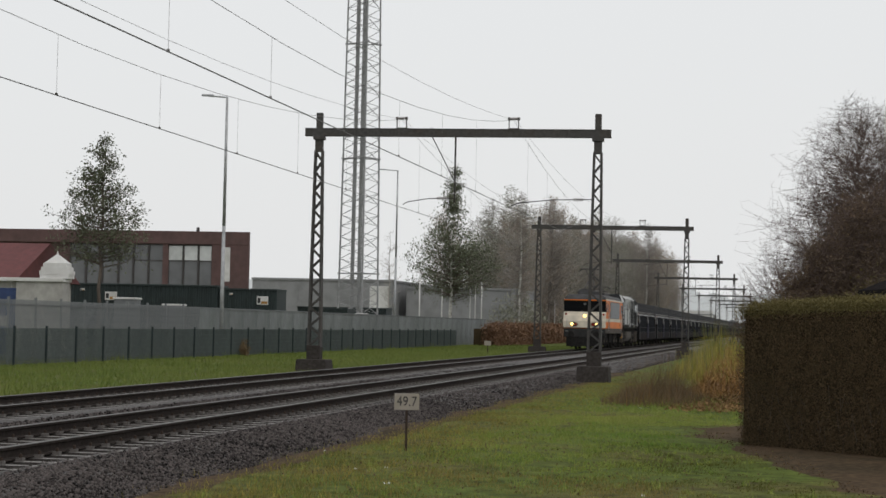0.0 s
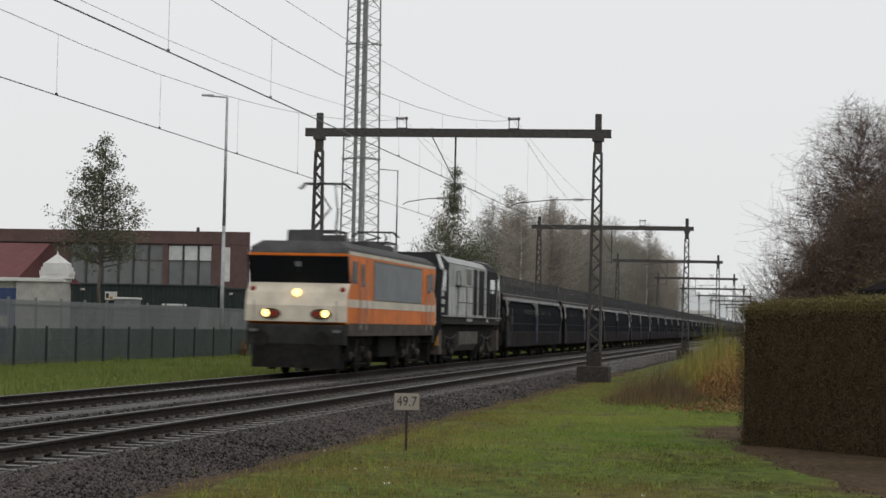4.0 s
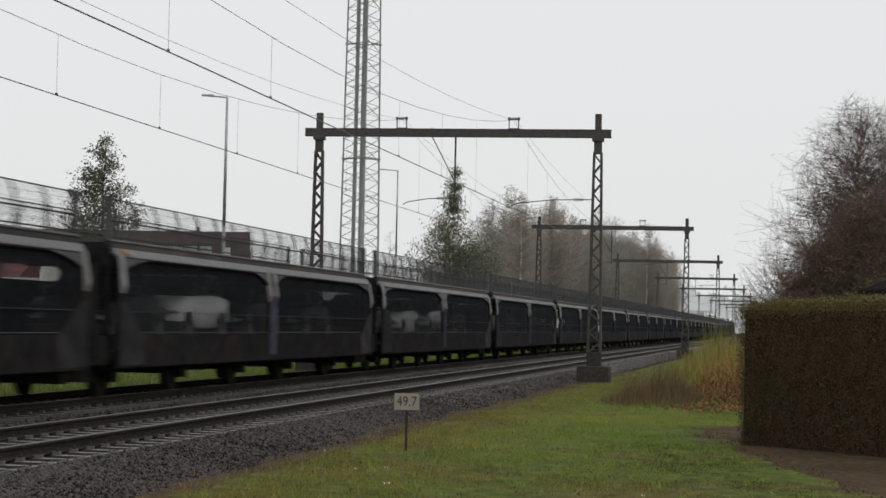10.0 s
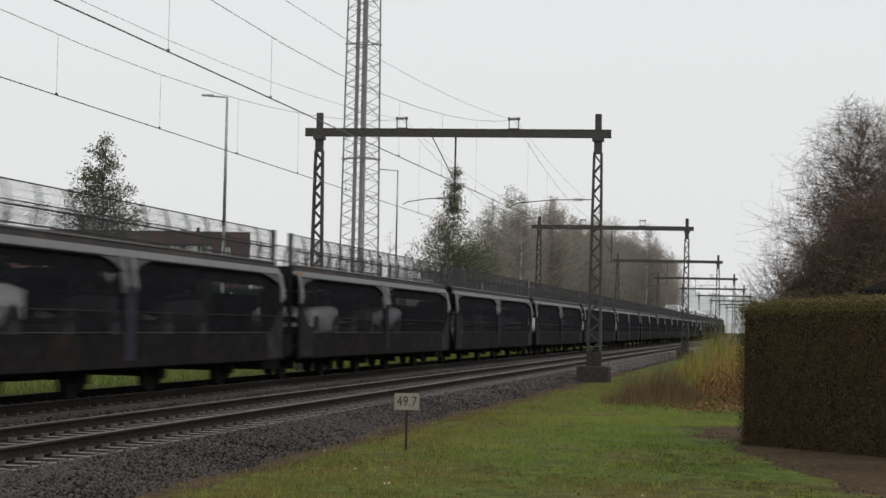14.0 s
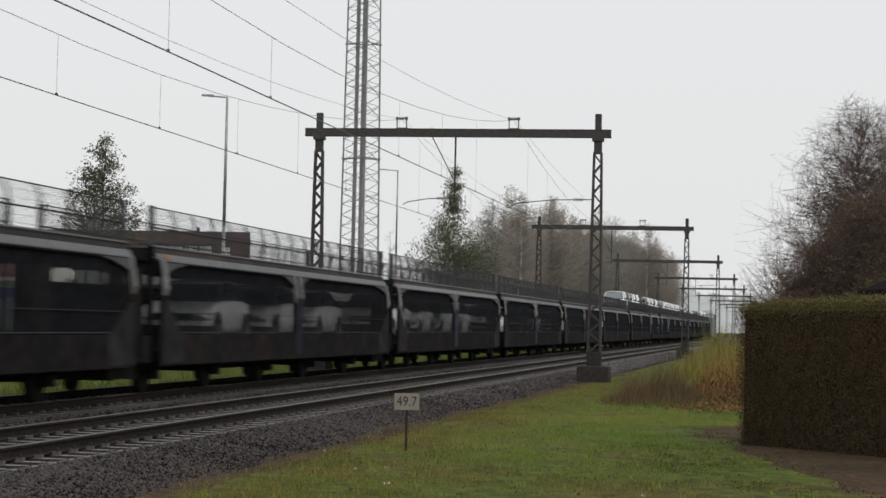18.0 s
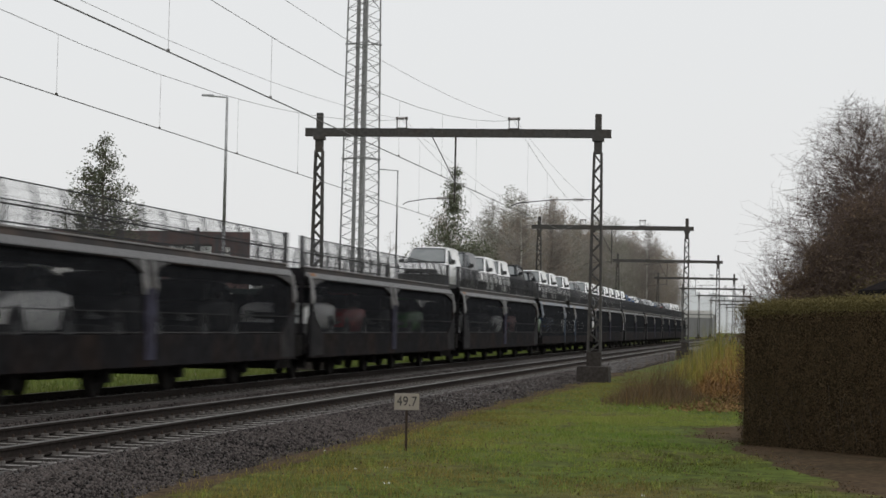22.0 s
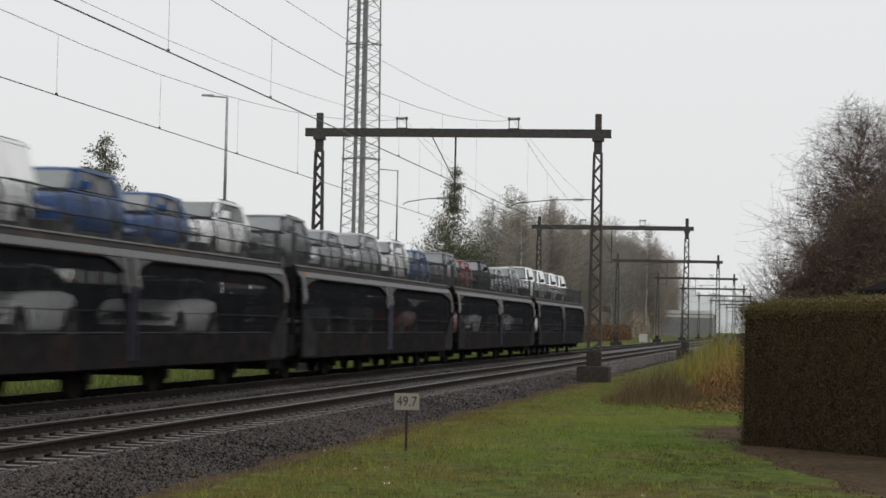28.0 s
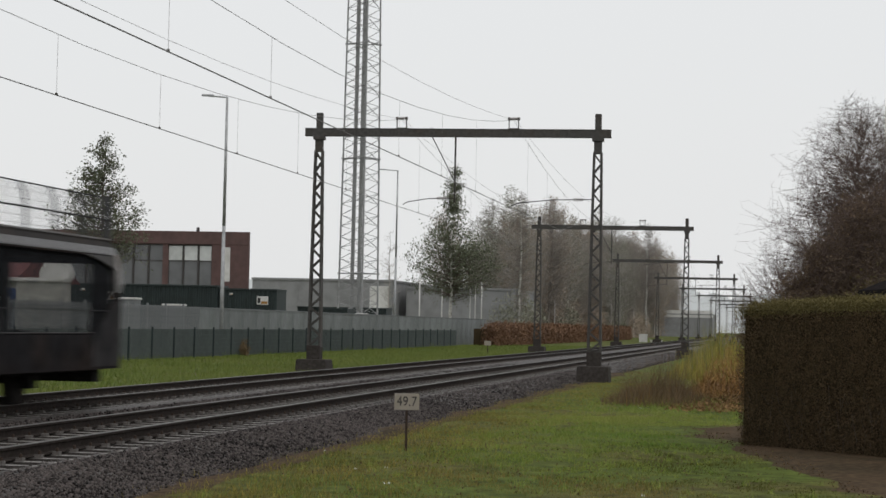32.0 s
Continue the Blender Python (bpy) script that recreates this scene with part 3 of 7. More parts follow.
            part("post_head", h, EDGE_BLUE if open_sides else POST_PALE, w, "pale leaning post head")
        for p in posts if open_sides else ():
            part("side_post", Geo().box(min(s * 1.4, s * 1.47), max(s * 1.4, s * 1.47), p - 0.11, p + 0.11, 0.62, 2.0), POST_BLUE, w, "blue-grey side post")
        for p in () if open_sides else posts:
            part("side_post", Geo().box(min(s * 1.43, s * 1.49), max(s * 1.43, s * 1.49), p - 0.27, p - 0.08, 0.7, 2.1).box(min(s * 1.43, s * 1.49), max(s * 1.43, s * 1.49), p + 0.08, p + 0.27, 0.7, 2.1), POST_PAINT, w)
        # railing of the upper deck: fine wire mesh that bends inwards at its top
        bend = [(1.20, 2.9), (1.20, 3.28), (1.17, 3.52), (1.09, 3.72)]
        rail = Geo().tube((s * 1.09, e, 3.72), (s * 1.09, L - e, 3.72), 0.014, 0.014, 6)
        part("top_rail", rail, MESHWIRE, w)
        part("middle_rail", Geo().tube((s * 1.21, e, 3.30), (s * 1.21, L - e, 3.30), 0.018, 0.018, 6), MESHWIRE, w)
        mesh = Geo()
        n = int((L - 2 * e) / 0.06)
        for k in range(n):
            y = e + 0.05 + k * (L - 2 * e - 0.1) / (n - 1)
            mesh.line([(s * x, y, z) for x, z in bend], 0.0026, 3)
        for x, z in ((1.2, 3.02), (1.2, 3.15), (1.18, 3.43), (1.15, 3.58)):
            mesh.tube((s * x, e, z), (s * x, L - e, z), 0.003, 0.003, 3, 0, False)
        part("guard_mesh", mesh, MESHPALE, w, "fine grey wire mesh")
        pg = Geo()
        for (xa, za), (xb, zb) in zip(bend[:-1], bend[1:]):
            pg.prism([(s * (xa - 0.03), -0.024, za), (s * (xa + 0.012), -0.024, za), (s * (xa + 0.012), 0.024, za), (s * (xa - 0.03), 0.024, za)], [(s * (xb - 0.03), -0.024, zb), (s * (xb + 0.012), -0.024, zb), (s * (xb + 0.012), 0.024, zb), (s * (xb - 0.03), 0.024, zb)])
        post = pg.mesh("rail_post", [MESHPALE])
        n = int(L / 1.5)
        for k in range(n + 1):
            part("rail_post", post, None, w, at=pose(0, e + 0.1 + k * (L - 2 * e - 0.2) / n, 0))
        for y in (e, L - e - 0.06):
            part("end_post", Geo().box(s * 1.17 - 0.06, s * 1.17 + 0.06, y, y + 0.06, 0.86, 2.96), WAGON_DARK, w)
            part("end_rail_post", Geo().box(s * 1.15 - 0.06, s * 1.15 + 0.06, y, y + 0.06, 2.96, 3.74), MESHPALE, w, "grey end post of the railing")
    deck = Geo().box(-1.2, 1.2, e, L - e, 2.58, 2.64)
    n = 14
    for k in range(n):
        y = e + 0.3 + k * (L - 2 * e - 0.6) / (n - 1)
        deck.box(-1.22, 1.22, y - 0.04, y + 0.04, 2.48, 2.58)
    for s in (-0.75, 0.75):
        deck.box(s - 0.22, s + 0.22, e, L - e, 2.64, 2.67)
    part("upper_deck", deck, WAGON_DARK, w)
    for y in (e, L - e - 0.05):
        part("end_beam", Geo().box(-1.3, 1.3, y, y + 0.08, 0.66, 1.2).box(-1.2, 1.2, y, y + 0.06, 2.5, 2.9), WAGON_DARK, w)
    for y in axles or (1.75, L * 0.25, L * 0.44, L * 0.625, L * 0.833):
        wheelset(w, y)
    buffers(w, 0.46, -1), buffers(w, L - 0.46, 1)
    for y in (0.4, L - 0.9):
        part("headstock", Geo().box(-1.22, 1.22, y, y + 0.5, 0.62, 1.16), UNDER, w, "black end frame over the buffers")
        part("drag_box", Geo().box(-0.95, 0.95, y + 0.05, y + 0.45, 0.3, 0.62), UNDER, w)
        for x in (-0.95, 0.95):
            part("end_column", Geo().box(x - 0.1, x + 0.1, y + 0.1, y + 0.4, 1.16, 2.5), UNDER, w)
    if open_sides:
        part("joint", Geo().box(-1.42, 1.42, 13.95, 14.25, 2.5, 3.0).box(-1.2, 1.2, 13.75, 14.45, 0.45, 1.05), UNDER, w, "dark joint between the two halves")
        part("draw_gear", Geo().box(-0.9, 0.9, -1.2, 1.0, 0.5, 1.1).box(-1.2, -0.9, -0.9, 0.9, 0.6, 1.25).box(0.9, 1.2, -0.9, 0.9, 0.6, 1.25).box(-0.9, 0.9, -0.2, 0.6, 1.1, 2.6), SCREEN, w, "black draw gear and end frame")
    part("coupling", Geo().tube((0, L - 0.5, 0.98), (0, L + 0.5, 0.95), 0.06, 0.06, 6), UNDER, w)
    return w


LAMP_BOX = mat("dark_amber_lamp_box", (0.06, 0.035, 0.016), 0.45, 0, 0.15, 8)
TAIL_LENS = mat("red_lamp_lens", (0.25, 0.02, 0.014), 0.25, 0, 0.1)
ORANGE = mat("orange_loco_paint", (0.62, 0.16, 0.022), 0.5, 0, 0.15, 2, 0, 30, (0.42, 0.13, 0.035), 0.6, 0.6, spec=0.12)
CREAM = mat("dirty_cream_paint", (0.56, 0.51, 0.42), 0.55, 0, 0.15, 2, 0, 30, (0.40, 0.36, 0.29), 0.8, 0.7, spec=0.15)
LOCO_GREY = mat("grey_grille_paint", (0.17, 0.185, 0.205), 0.55, 0.1, 0.12, 3, 0.15, 50)
DUSTY_SILL = mat("dusty_brown_sill", (0.085, 0.075, 0.066), 0.85, 0, 0.3, 3, 0, 30, (0.045, 0.038, 0.033), 0.7, 0.7, spec=0.1)
ROOF_GREY = mat("sooty_roof", (0.06, 0.06, 0.062), 0.8, 0.1, 0.25, 3, 0.2, 20)
BLACK_GLASS = mat("dark_cab_glass", (0.012, 0.013, 0.015), 0.2, 0, 0.05, spec=0.02)
DIESEL_GREY = mat("weathered_silver_paint", (0.31, 0.32, 0.32), 0.55, 0.0, 0.12, 2, 0.05, 20, (0.26, 0.26, 0.25), 0.7, 0.6)
DIESEL_BLACK = mat("matt_black_cab_paint", (0.022, 0.0225, 0.024), 0.7, 0, 0.25, 3, spec=0.03)
DIESEL_PALE = mat("pale_silver_paint", (0.44, 0.45, 0.45), 0.5, 0.0, 0.15, 2, 0.05, 20, (0.33, 0.33, 0.32), 0.9, 0.7)
# Cab glass with a pale base colour that paints in the reflected sky.
SKY_GLASS = mat("sky_painted_glass", (0.30, 0.32, 0.33), 0.1, 0, 0.1, spec=0.8)
SEAM = mat("shadowy_seam_paint", (0.12, 0.122, 0.12), 0.7, 0.0, 0.2, 4)
OLIVE_PANEL = mat("dull_olive_panel", (0.115, 0.115, 0.10), 0.6, 0.0, 0.15, 3)
FRAME_GREY = mat("sooty_frame_grey", (0.03, 0.03, 0.0295), 0.85, 0.0, 0.3, 3, spec=0.1)
LOUVRE = mat("louvre_dark_grey", (0.03, 0.03, 0.032), 0.75, 0.0, 0.2, 6, spec=0.03)
YELLOW = mat("hazard_yellow", (0.34, 0.17, 0.03), 0.6, 0, 0.1)
PALE_STEEL = mat("worn_bare_steel", (0.33, 0.33, 0.33), 0.5, 0.5, 0.2, 8)


def glow(name, color, strength):
    m = bpy.data.materials.new(name)
    m.use_nodes = True
    b = m.node_tree.nodes["Principled BSDF"]
    b.inputs["Base Color"].default_value = (*color, 1)
    b.inputs["Emission Color"].default_value = (*color, 1)
    b.inputs["Emission Strength"].default_value = strength
    return m


HEADLIGHT = glow("lit_headlight", (1.0, 0.66, 0.22), 2.6)


def bogie(parent, y, axles, r=0.55, half=1.05):
    b = Geo()
    y0, y1 = y - axles - 0.7, y + axles + 0.7
    for s in (-1, 1):
        b.box(s * half - 0.07, s * half + 0.07, y0 + 0.3, y1 - 0.3, 0.62, 0.86)
        b.box(s * half - 0.09, s * half + 0.09, y - 0.5, y + 0.5, 0.35, 0.62)
        for o in (-axles, axles):
            b.box(s * half - 0.11, s * half + 0.12, y + o - 0.2, y + o + 0.2, 0.38, 0.78)
            for q in (-0.33, 0.33):
                b.tube((s * half, y + o + q, 0.45), (s * half, y + o + q, 0.95), 0.09, 0.09, 8)
    b.box(-0.9, 0.9, y - 0.35, y + 0.35, 0.5, 0.9)
    b.box(-0.62, 0.62, y0 + 0.1, y1 - 0.1, 0.22, 0.95)
    for s in (-1, 1):
        b.box(s * 1.12 - 0.05, s * 1.12 + 0.05, y0 + 0.15, y1 - 0.15, 0.86, 1.2)
        b.tube((s * 1.18, y - 0.9, 0.28), (s * 1.18, y + 0.9, 0.28), 0.05, 0.05, 6)
        b.box(s * 1.0 - 0.1, s * 1.0 + 0.1, y - axles - 0.75, y - axles - 0.5, 0.12, 0.6).box(s * 1.0 - 0.1, s * 1.0 + 0.1, y + axles + 0.5, y + axles + 0.75, 0.12, 0.6)
    bg = part("bogie", b, UNDER, parent, "dirty black bogie frame", bevel=0.015)
    for s in (-1, 1):
        for o in (-axles, axles):
            part("axle_cover", Geo().tube((s * (half + 0.11), y + o, r), (s * (half + 0.17), y + o, r), 0.13, 0.11, 12), DUSTY_SILL, bg, "dusty round axle cover")
            part("damper", Geo().tube((s * (half + 0.14), y + o * 0.62, 0.5), (s * (half + 0.14), y + o * 0.30, 1.02), 0.035, 0.028, 8), DUSTY_SILL, bg, "dusty inclined damper")
            part("brake_pipe", Geo().line([(s * (half + 0.12), y + o * 1.35, 0.35), (s * (half + 0.12), y + o * 1.4, 0.75), (s * (half + 0.1), y + o * 1.1, 0.98)], 0.02, 5), FRAME_GREY, bg)
        part("brake_cylinder", Geo().tube((s * (half + 0.13), y - 0.28, 0.72), (s * (half + 0.13), y + 0.28, 0.72), 0.1, 0.1, 10), FRAME_GREY, bg)
    for o in (-axles, axles):
        w = Geo()
        for s in (-1, 1):
            w.tube((s * GAUGE / 2 - 0.06, y + o, r), (s * GAUGE / 2 + 0.06, y + o, r), r, r, 22)
            w.tube((s * GAUGE / 2, y + o, r), (s * (GAUGE / 2 + 0.09), y + o, r), r * 0.4, r * 0.35, 14)
        w.tube((-0.9, y + o, r), (0.9, y + o, r), 0.09, 0.09, 8)
        part("wheelset", w, WHEEL, bg)


def plate(s, x, pts, d=0.012):
    """A thin panel on a side wall: pts are (y, z)."""
    return Geo().prism([(s * x, y, z) for y, z in pts], [(s * (x + d), y, z) for y, z in pts])


def rect(a, b, c, d):
    return [(a, c), (b, c), (b, d), (a, d)]


def pantograph(parent, y, up):
    base = Geo()
    for s in (-1, 1):
        base.tube((s * 0.5, y - 0.5, 4.2), (s * 0.5, y + 0.9, 4.2), 0.035, 0.035, 6)
    for o in (-0.45, 0.85):
        base.tube((-0.5, y + o, 4.2), (0.5, y + o, 4.2), 0.03, 0.03, 6)
    p = part("pantograph", base, ROOF_GREY, parent, "raised single-arm pantograph" if up else "folded pantograph")
    for s in (-1, 1):
        for o in (-0.45, 0.85):
            part("insulator", Geo().tube((s * 0.5, y + o, 3.8), (s * 0.5, y + o, 4.2), 0.06, 0.05, 8), CERAMIC, p)
    elbow, top = ((y + 1.35, 4.95), (y + 0.1, 5.58)) if up else ((y + 1.1, 4.42), (y - 0.2, 4.5))
    for s in (-1, 1):
        part("lower_arm", Geo().tube((s * 0.35, y + (0.1 if up else -0.3), 4.25), (s * 0.12, elbow[0], elbow[1]), 0.035, 0.03, 6), ROOF_GREY, p)
        part("upper_arm", Geo().tube((s * 0.1, elbow[0], elbow[1]), (s * 0.3, top[0], top[1]), 0.025, 0.02, 6), ROOF_GREY, p)
    z = top[1] + 0.02
    for o in (-0.16, 0.16):
        part("collector_bar", Geo().line([(-0.78, top[0] + o, z - 0.14), (-0.6, top[0] + o, z + 0.03), (0.6, top[0] + o, z + 0.03), (0.78, top[0] + o, z - 0.14)], 0.024, 6), ROOF_GREY, p)
    for s in (-0.45, 0.45):
        part("spring_box", Geo().tube((s, top[0] - 0.16, z), (s, top[0] + 0.16, z), 0.025, 0.025, 6), ROOF_GREY, p)


def build_electric():
    """Orange, cream and grey electric locomotive, 0 to 16.3 along y, its front at 0."""
    o = thing("electric_locomotive", "orange, cream and grey electric locomotive with lit headlights", "locomotive", "locomotives of the train")
    L = 15.9
    front = [(0.72, 1.42), (0.52, 1.5), (0.50, 1.95), (0.62, 2.3), (0.92, 2.62), (0.62, 3.34), (0.60, 3.44)]
    prof = front + [(L - y, z) for y, z in front[::-1]]
    body = Geo().along_x(prof, -1.45, 1.45)
    part("body", body, ORANGE, o, bevel=0.05)
    roof = Geo()
    ends = lambda y, f: [(-1.43, y - 0.36 * f, 3.44), (1.43, y - 0.36 * f, 3.44), (1.38, y - 0.28 * f, 3.62), (1.12, y, 3.80), (-1.12, y, 3.80), (-1.38, y - 0.28 * f, 3.62)]
    roof.prism(ends(0.98, 1), ends(L - 0.98, -1))
    for k in range(5):
        roof.tube((-0.5 + k * 0.25, 5.0, 3.95), (-0.5 + k * 0.25, 13.5, 3.97), 0.02, 0.02, 4)
    hatch = Geo().along_x([(1.45, 3.78), (1.55, 4.14), (2.35, 4.14), (2.45, 3.78)], -0.55, 0.28)
    part("roof_box", hatch, ROOF_GREY, o, "dark roof box", bevel=0.03)
    part("roof_box", Geo().box(-0.75, 0.8, 2.9, 3.25, 3.78, 4.06).box(-0.85, 0.85, 6.2, 10.4, 3.78, 4.02), ROOF_GREY, o, bevel=0.03)
    for k in range(4):
        for sx in (-0.6, 0.6):
            ins = Geo()
            for q in range(4):
                ins.tube((sx, 4.6 + k * 2.4, 3.80 + q * 0.06), (sx, 4.6 + k * 2.4, 3.84 + q * 0.06), 0.07, 0.06, 8)
            part("roof_insulator", ins, CERAMIC, o)
    part("roof", roof, ROOF_GREY, o, "sooty grey roof with hatches", bevel=0.02)
    for d, base in ((1, 0.0), (-1, L)):
        Yf = lambda y: base + d * y
        nose = Geo()
        ring = [(0.50, 1.5), (0.48, 1.95), (0.60, 2.31), (0.89, 2.60), (0.99, 2.60), (0.7, 2.3), (0.6, 1.95), (0.62, 1.5)]
        nose.along_x([(Yf(y), z) for y, z in ring], -1.46, 1.46)
        part("nose_panel", nose, CREAM, o, "dirty cream nose")
        ws = Geo().along_x([(Yf(y), z) for y, z in ((0.895, 2.60), (0.575, 3.36), (0.66, 3.37), (0.95, 2.62))], -1.462, 1.462)
        part("windscreen", ws, BLACK_GLASS, o, "wide dark windscreen")
        part("pillar", Geo().along_x([(Yf(y), z) for y, z in ((0.885, 2.64), (0.59, 3.30), (0.66, 3.32), (0.95, 2.66))], -0.03, 0.03), DIESEL_BLACK, o)
        part("number_display", Geo().along_x([(Yf(y), z) for y, z in ((0.695, 3.06), (0.635, 3.2), (0.66, 3.22), (0.74, 3.08))], -0.09, 0.09), LOCO_GREY, o)
        for s in (-1, 1):
            oval = [(s * 0.73 + 0.30 * math.cos(w) , 1.72 + 0.15 * math.sin(w)) for w in [math.tau * q / 18 for q in range(18)]]
            hl = part("headlight_housing", Geo().prism([(x, Yf(0.56), z) for x, z in oval], [(x, Yf(0.445), z) for x, z in oval]), LAMP_BOX, o, "dark amber oval lamp housing", bevel=0.01)
            part("marker_light", Geo().tube((s * 1.3, Yf(0.72), 2.42), (s * 1.3, Yf(0.63), 2.40), 0.075, 0.065, 12), TAIL_LENS, o, "dull red marker light")
            part("tail_lamp", Geo().tube((s * 0.6, Yf(0.46), 1.72), (s * 0.6, Yf(0.43), 1.72), 0.085, 0.08, 14), TAIL_LENS, hl, "dark red tail lamp")
            if d == 1:
                part("headlight", Geo().tube((s * 0.86, Yf(0.46), 1.73), (s * 0.86, Yf(0.415), 1.73), 0.11, 0.10, 16), HEADLIGHT, hl, "lit yellow headlight")
            part("handrail", Geo().line([(s * 1.2, Yf(0.5), 1.55), (s * 1.2, Yf(0.42), 1.6), (s * 1.2, Yf(0.42), 2.1)], 0.018, 5), PALE_STEEL, o)
            part("lamp_bracket", Geo().box(s * 1.2 - 0.1, s * 1.2 + 0.1, min(Yf(0.4), Yf(0.5)), max(Yf(0.4), Yf(0.5)), 1.2, 1.28), SEAM, o)
        if d == 1:
            part("headlight", Geo().tube((0, Yf(0.62), 2.32), (0, Yf(0.5), 2.32), 0.115, 0.105, 16), HEADLIGHT, o, "lit yellow top headlight")
        part("buffer_beam", Geo().box(-1.42, 1.42, min(Yf(0.5), Yf(0.9)), max(Yf(0.5), Yf(0.9)), 0.85, 1.42), FRAME_GREY, o, "sooty dark buffer beam", bevel=0.03)
        part("plough", Geo().along_x([(Yf(0.55), 0.2), (Yf(0.5), 0.85), (Yf(0.9), 0.85), (Yf(0.75), 0.2)], -1.25, 1.25), UNDER, o)
        buffers(o, Yf(0.5), -d)
        part("wiper", Geo().tube((-0.6, Yf(0.86), 2.68), (-0.25, Yf(0.66), 3.2), 0.012, 0.012, 4).tube((0.6, Yf(0.86), 2.68), (0.25, Yf(0.66), 3.2), 0.012, 0.012, 4), UNDER, o)
    for s in (-1, 1):
        part("side_grille", plate(s, 1.45, rect(4.4, 12.4, 2.2, 3.3), 0.02), LOCO_GREY, o, "large grey side grille")
        part("grille_frame", plate(s, 1.448, rect(4.32, 12.48, 2.165, 3.36), 0.012), SEAM, o)
        part("white_stripe", plate(s, 1.45, rect(0.75, L - 0.75, 1.93, 2.16)), CREAM, o, "cream waist stripe")
        part("upper_stripe", plate(s, 1.45, rect(0.75, L - 0.75, 3.42, 3.52), 0.01), CREAM, o, "pale stripe under the roof")
        part("skirt", plate(s, 1.40, rect(0.9, L - 0.9, 1.12, 1.48), 0.05), DUSTY_SILL, o, "brown-grey dusty sill")
        for y in (1.1, L - 2.0):
            part("cab_window", plate(s, 1.45, [(y, 2.62), (y + 0.8, 2.62), (y + 0.8, 3.25), (y + 0.15, 3.25)], 0.015), BLACK_GLASS, o)
        for y in (2.3, L - 2.6):
            d = part("cab_door", plate(s, 1.45, rect(y, y + 0.66, 1.5, 3.3), 0.018), ORANGE, o, "orange cab door")
            part("door_window", plate(s, 1.47, rect(y + 0.1, y + 0.56, 2.55, 3.2), 0.008), BLACK_GLASS, d)
            part("door_stripe", plate(s, 1.468, rect(y, y + 0.66, 1.93, 2.16), 0.008), CREAM, d)
            for g in (y - 0.1, y + 0.76):
                part("grab_rail", Geo().tube((s * 1.52, g, 1.3), (s * 1.52, g, 2.7), 0.018, 0.018, 5), PALE_STEEL, d)
        for y in (3.2, 4.15, 12.7):
            part("panel_seam", plate(s, 1.45, rect(y, y + 0.03, 1.5, 3.38), 0.006), DUSTY_SILL, o)
    for y in (3.8, 12.1):
        bogie(o, y, 1.3)
    part("equipment_box", Geo().box(-1.2, 1.2, 6.6, 9.4, 0.45, 1.2), UNDER, o, bevel=0.03)
    pantograph(o, 3.8, True), pantograph(o, 11.8, False)
    return o


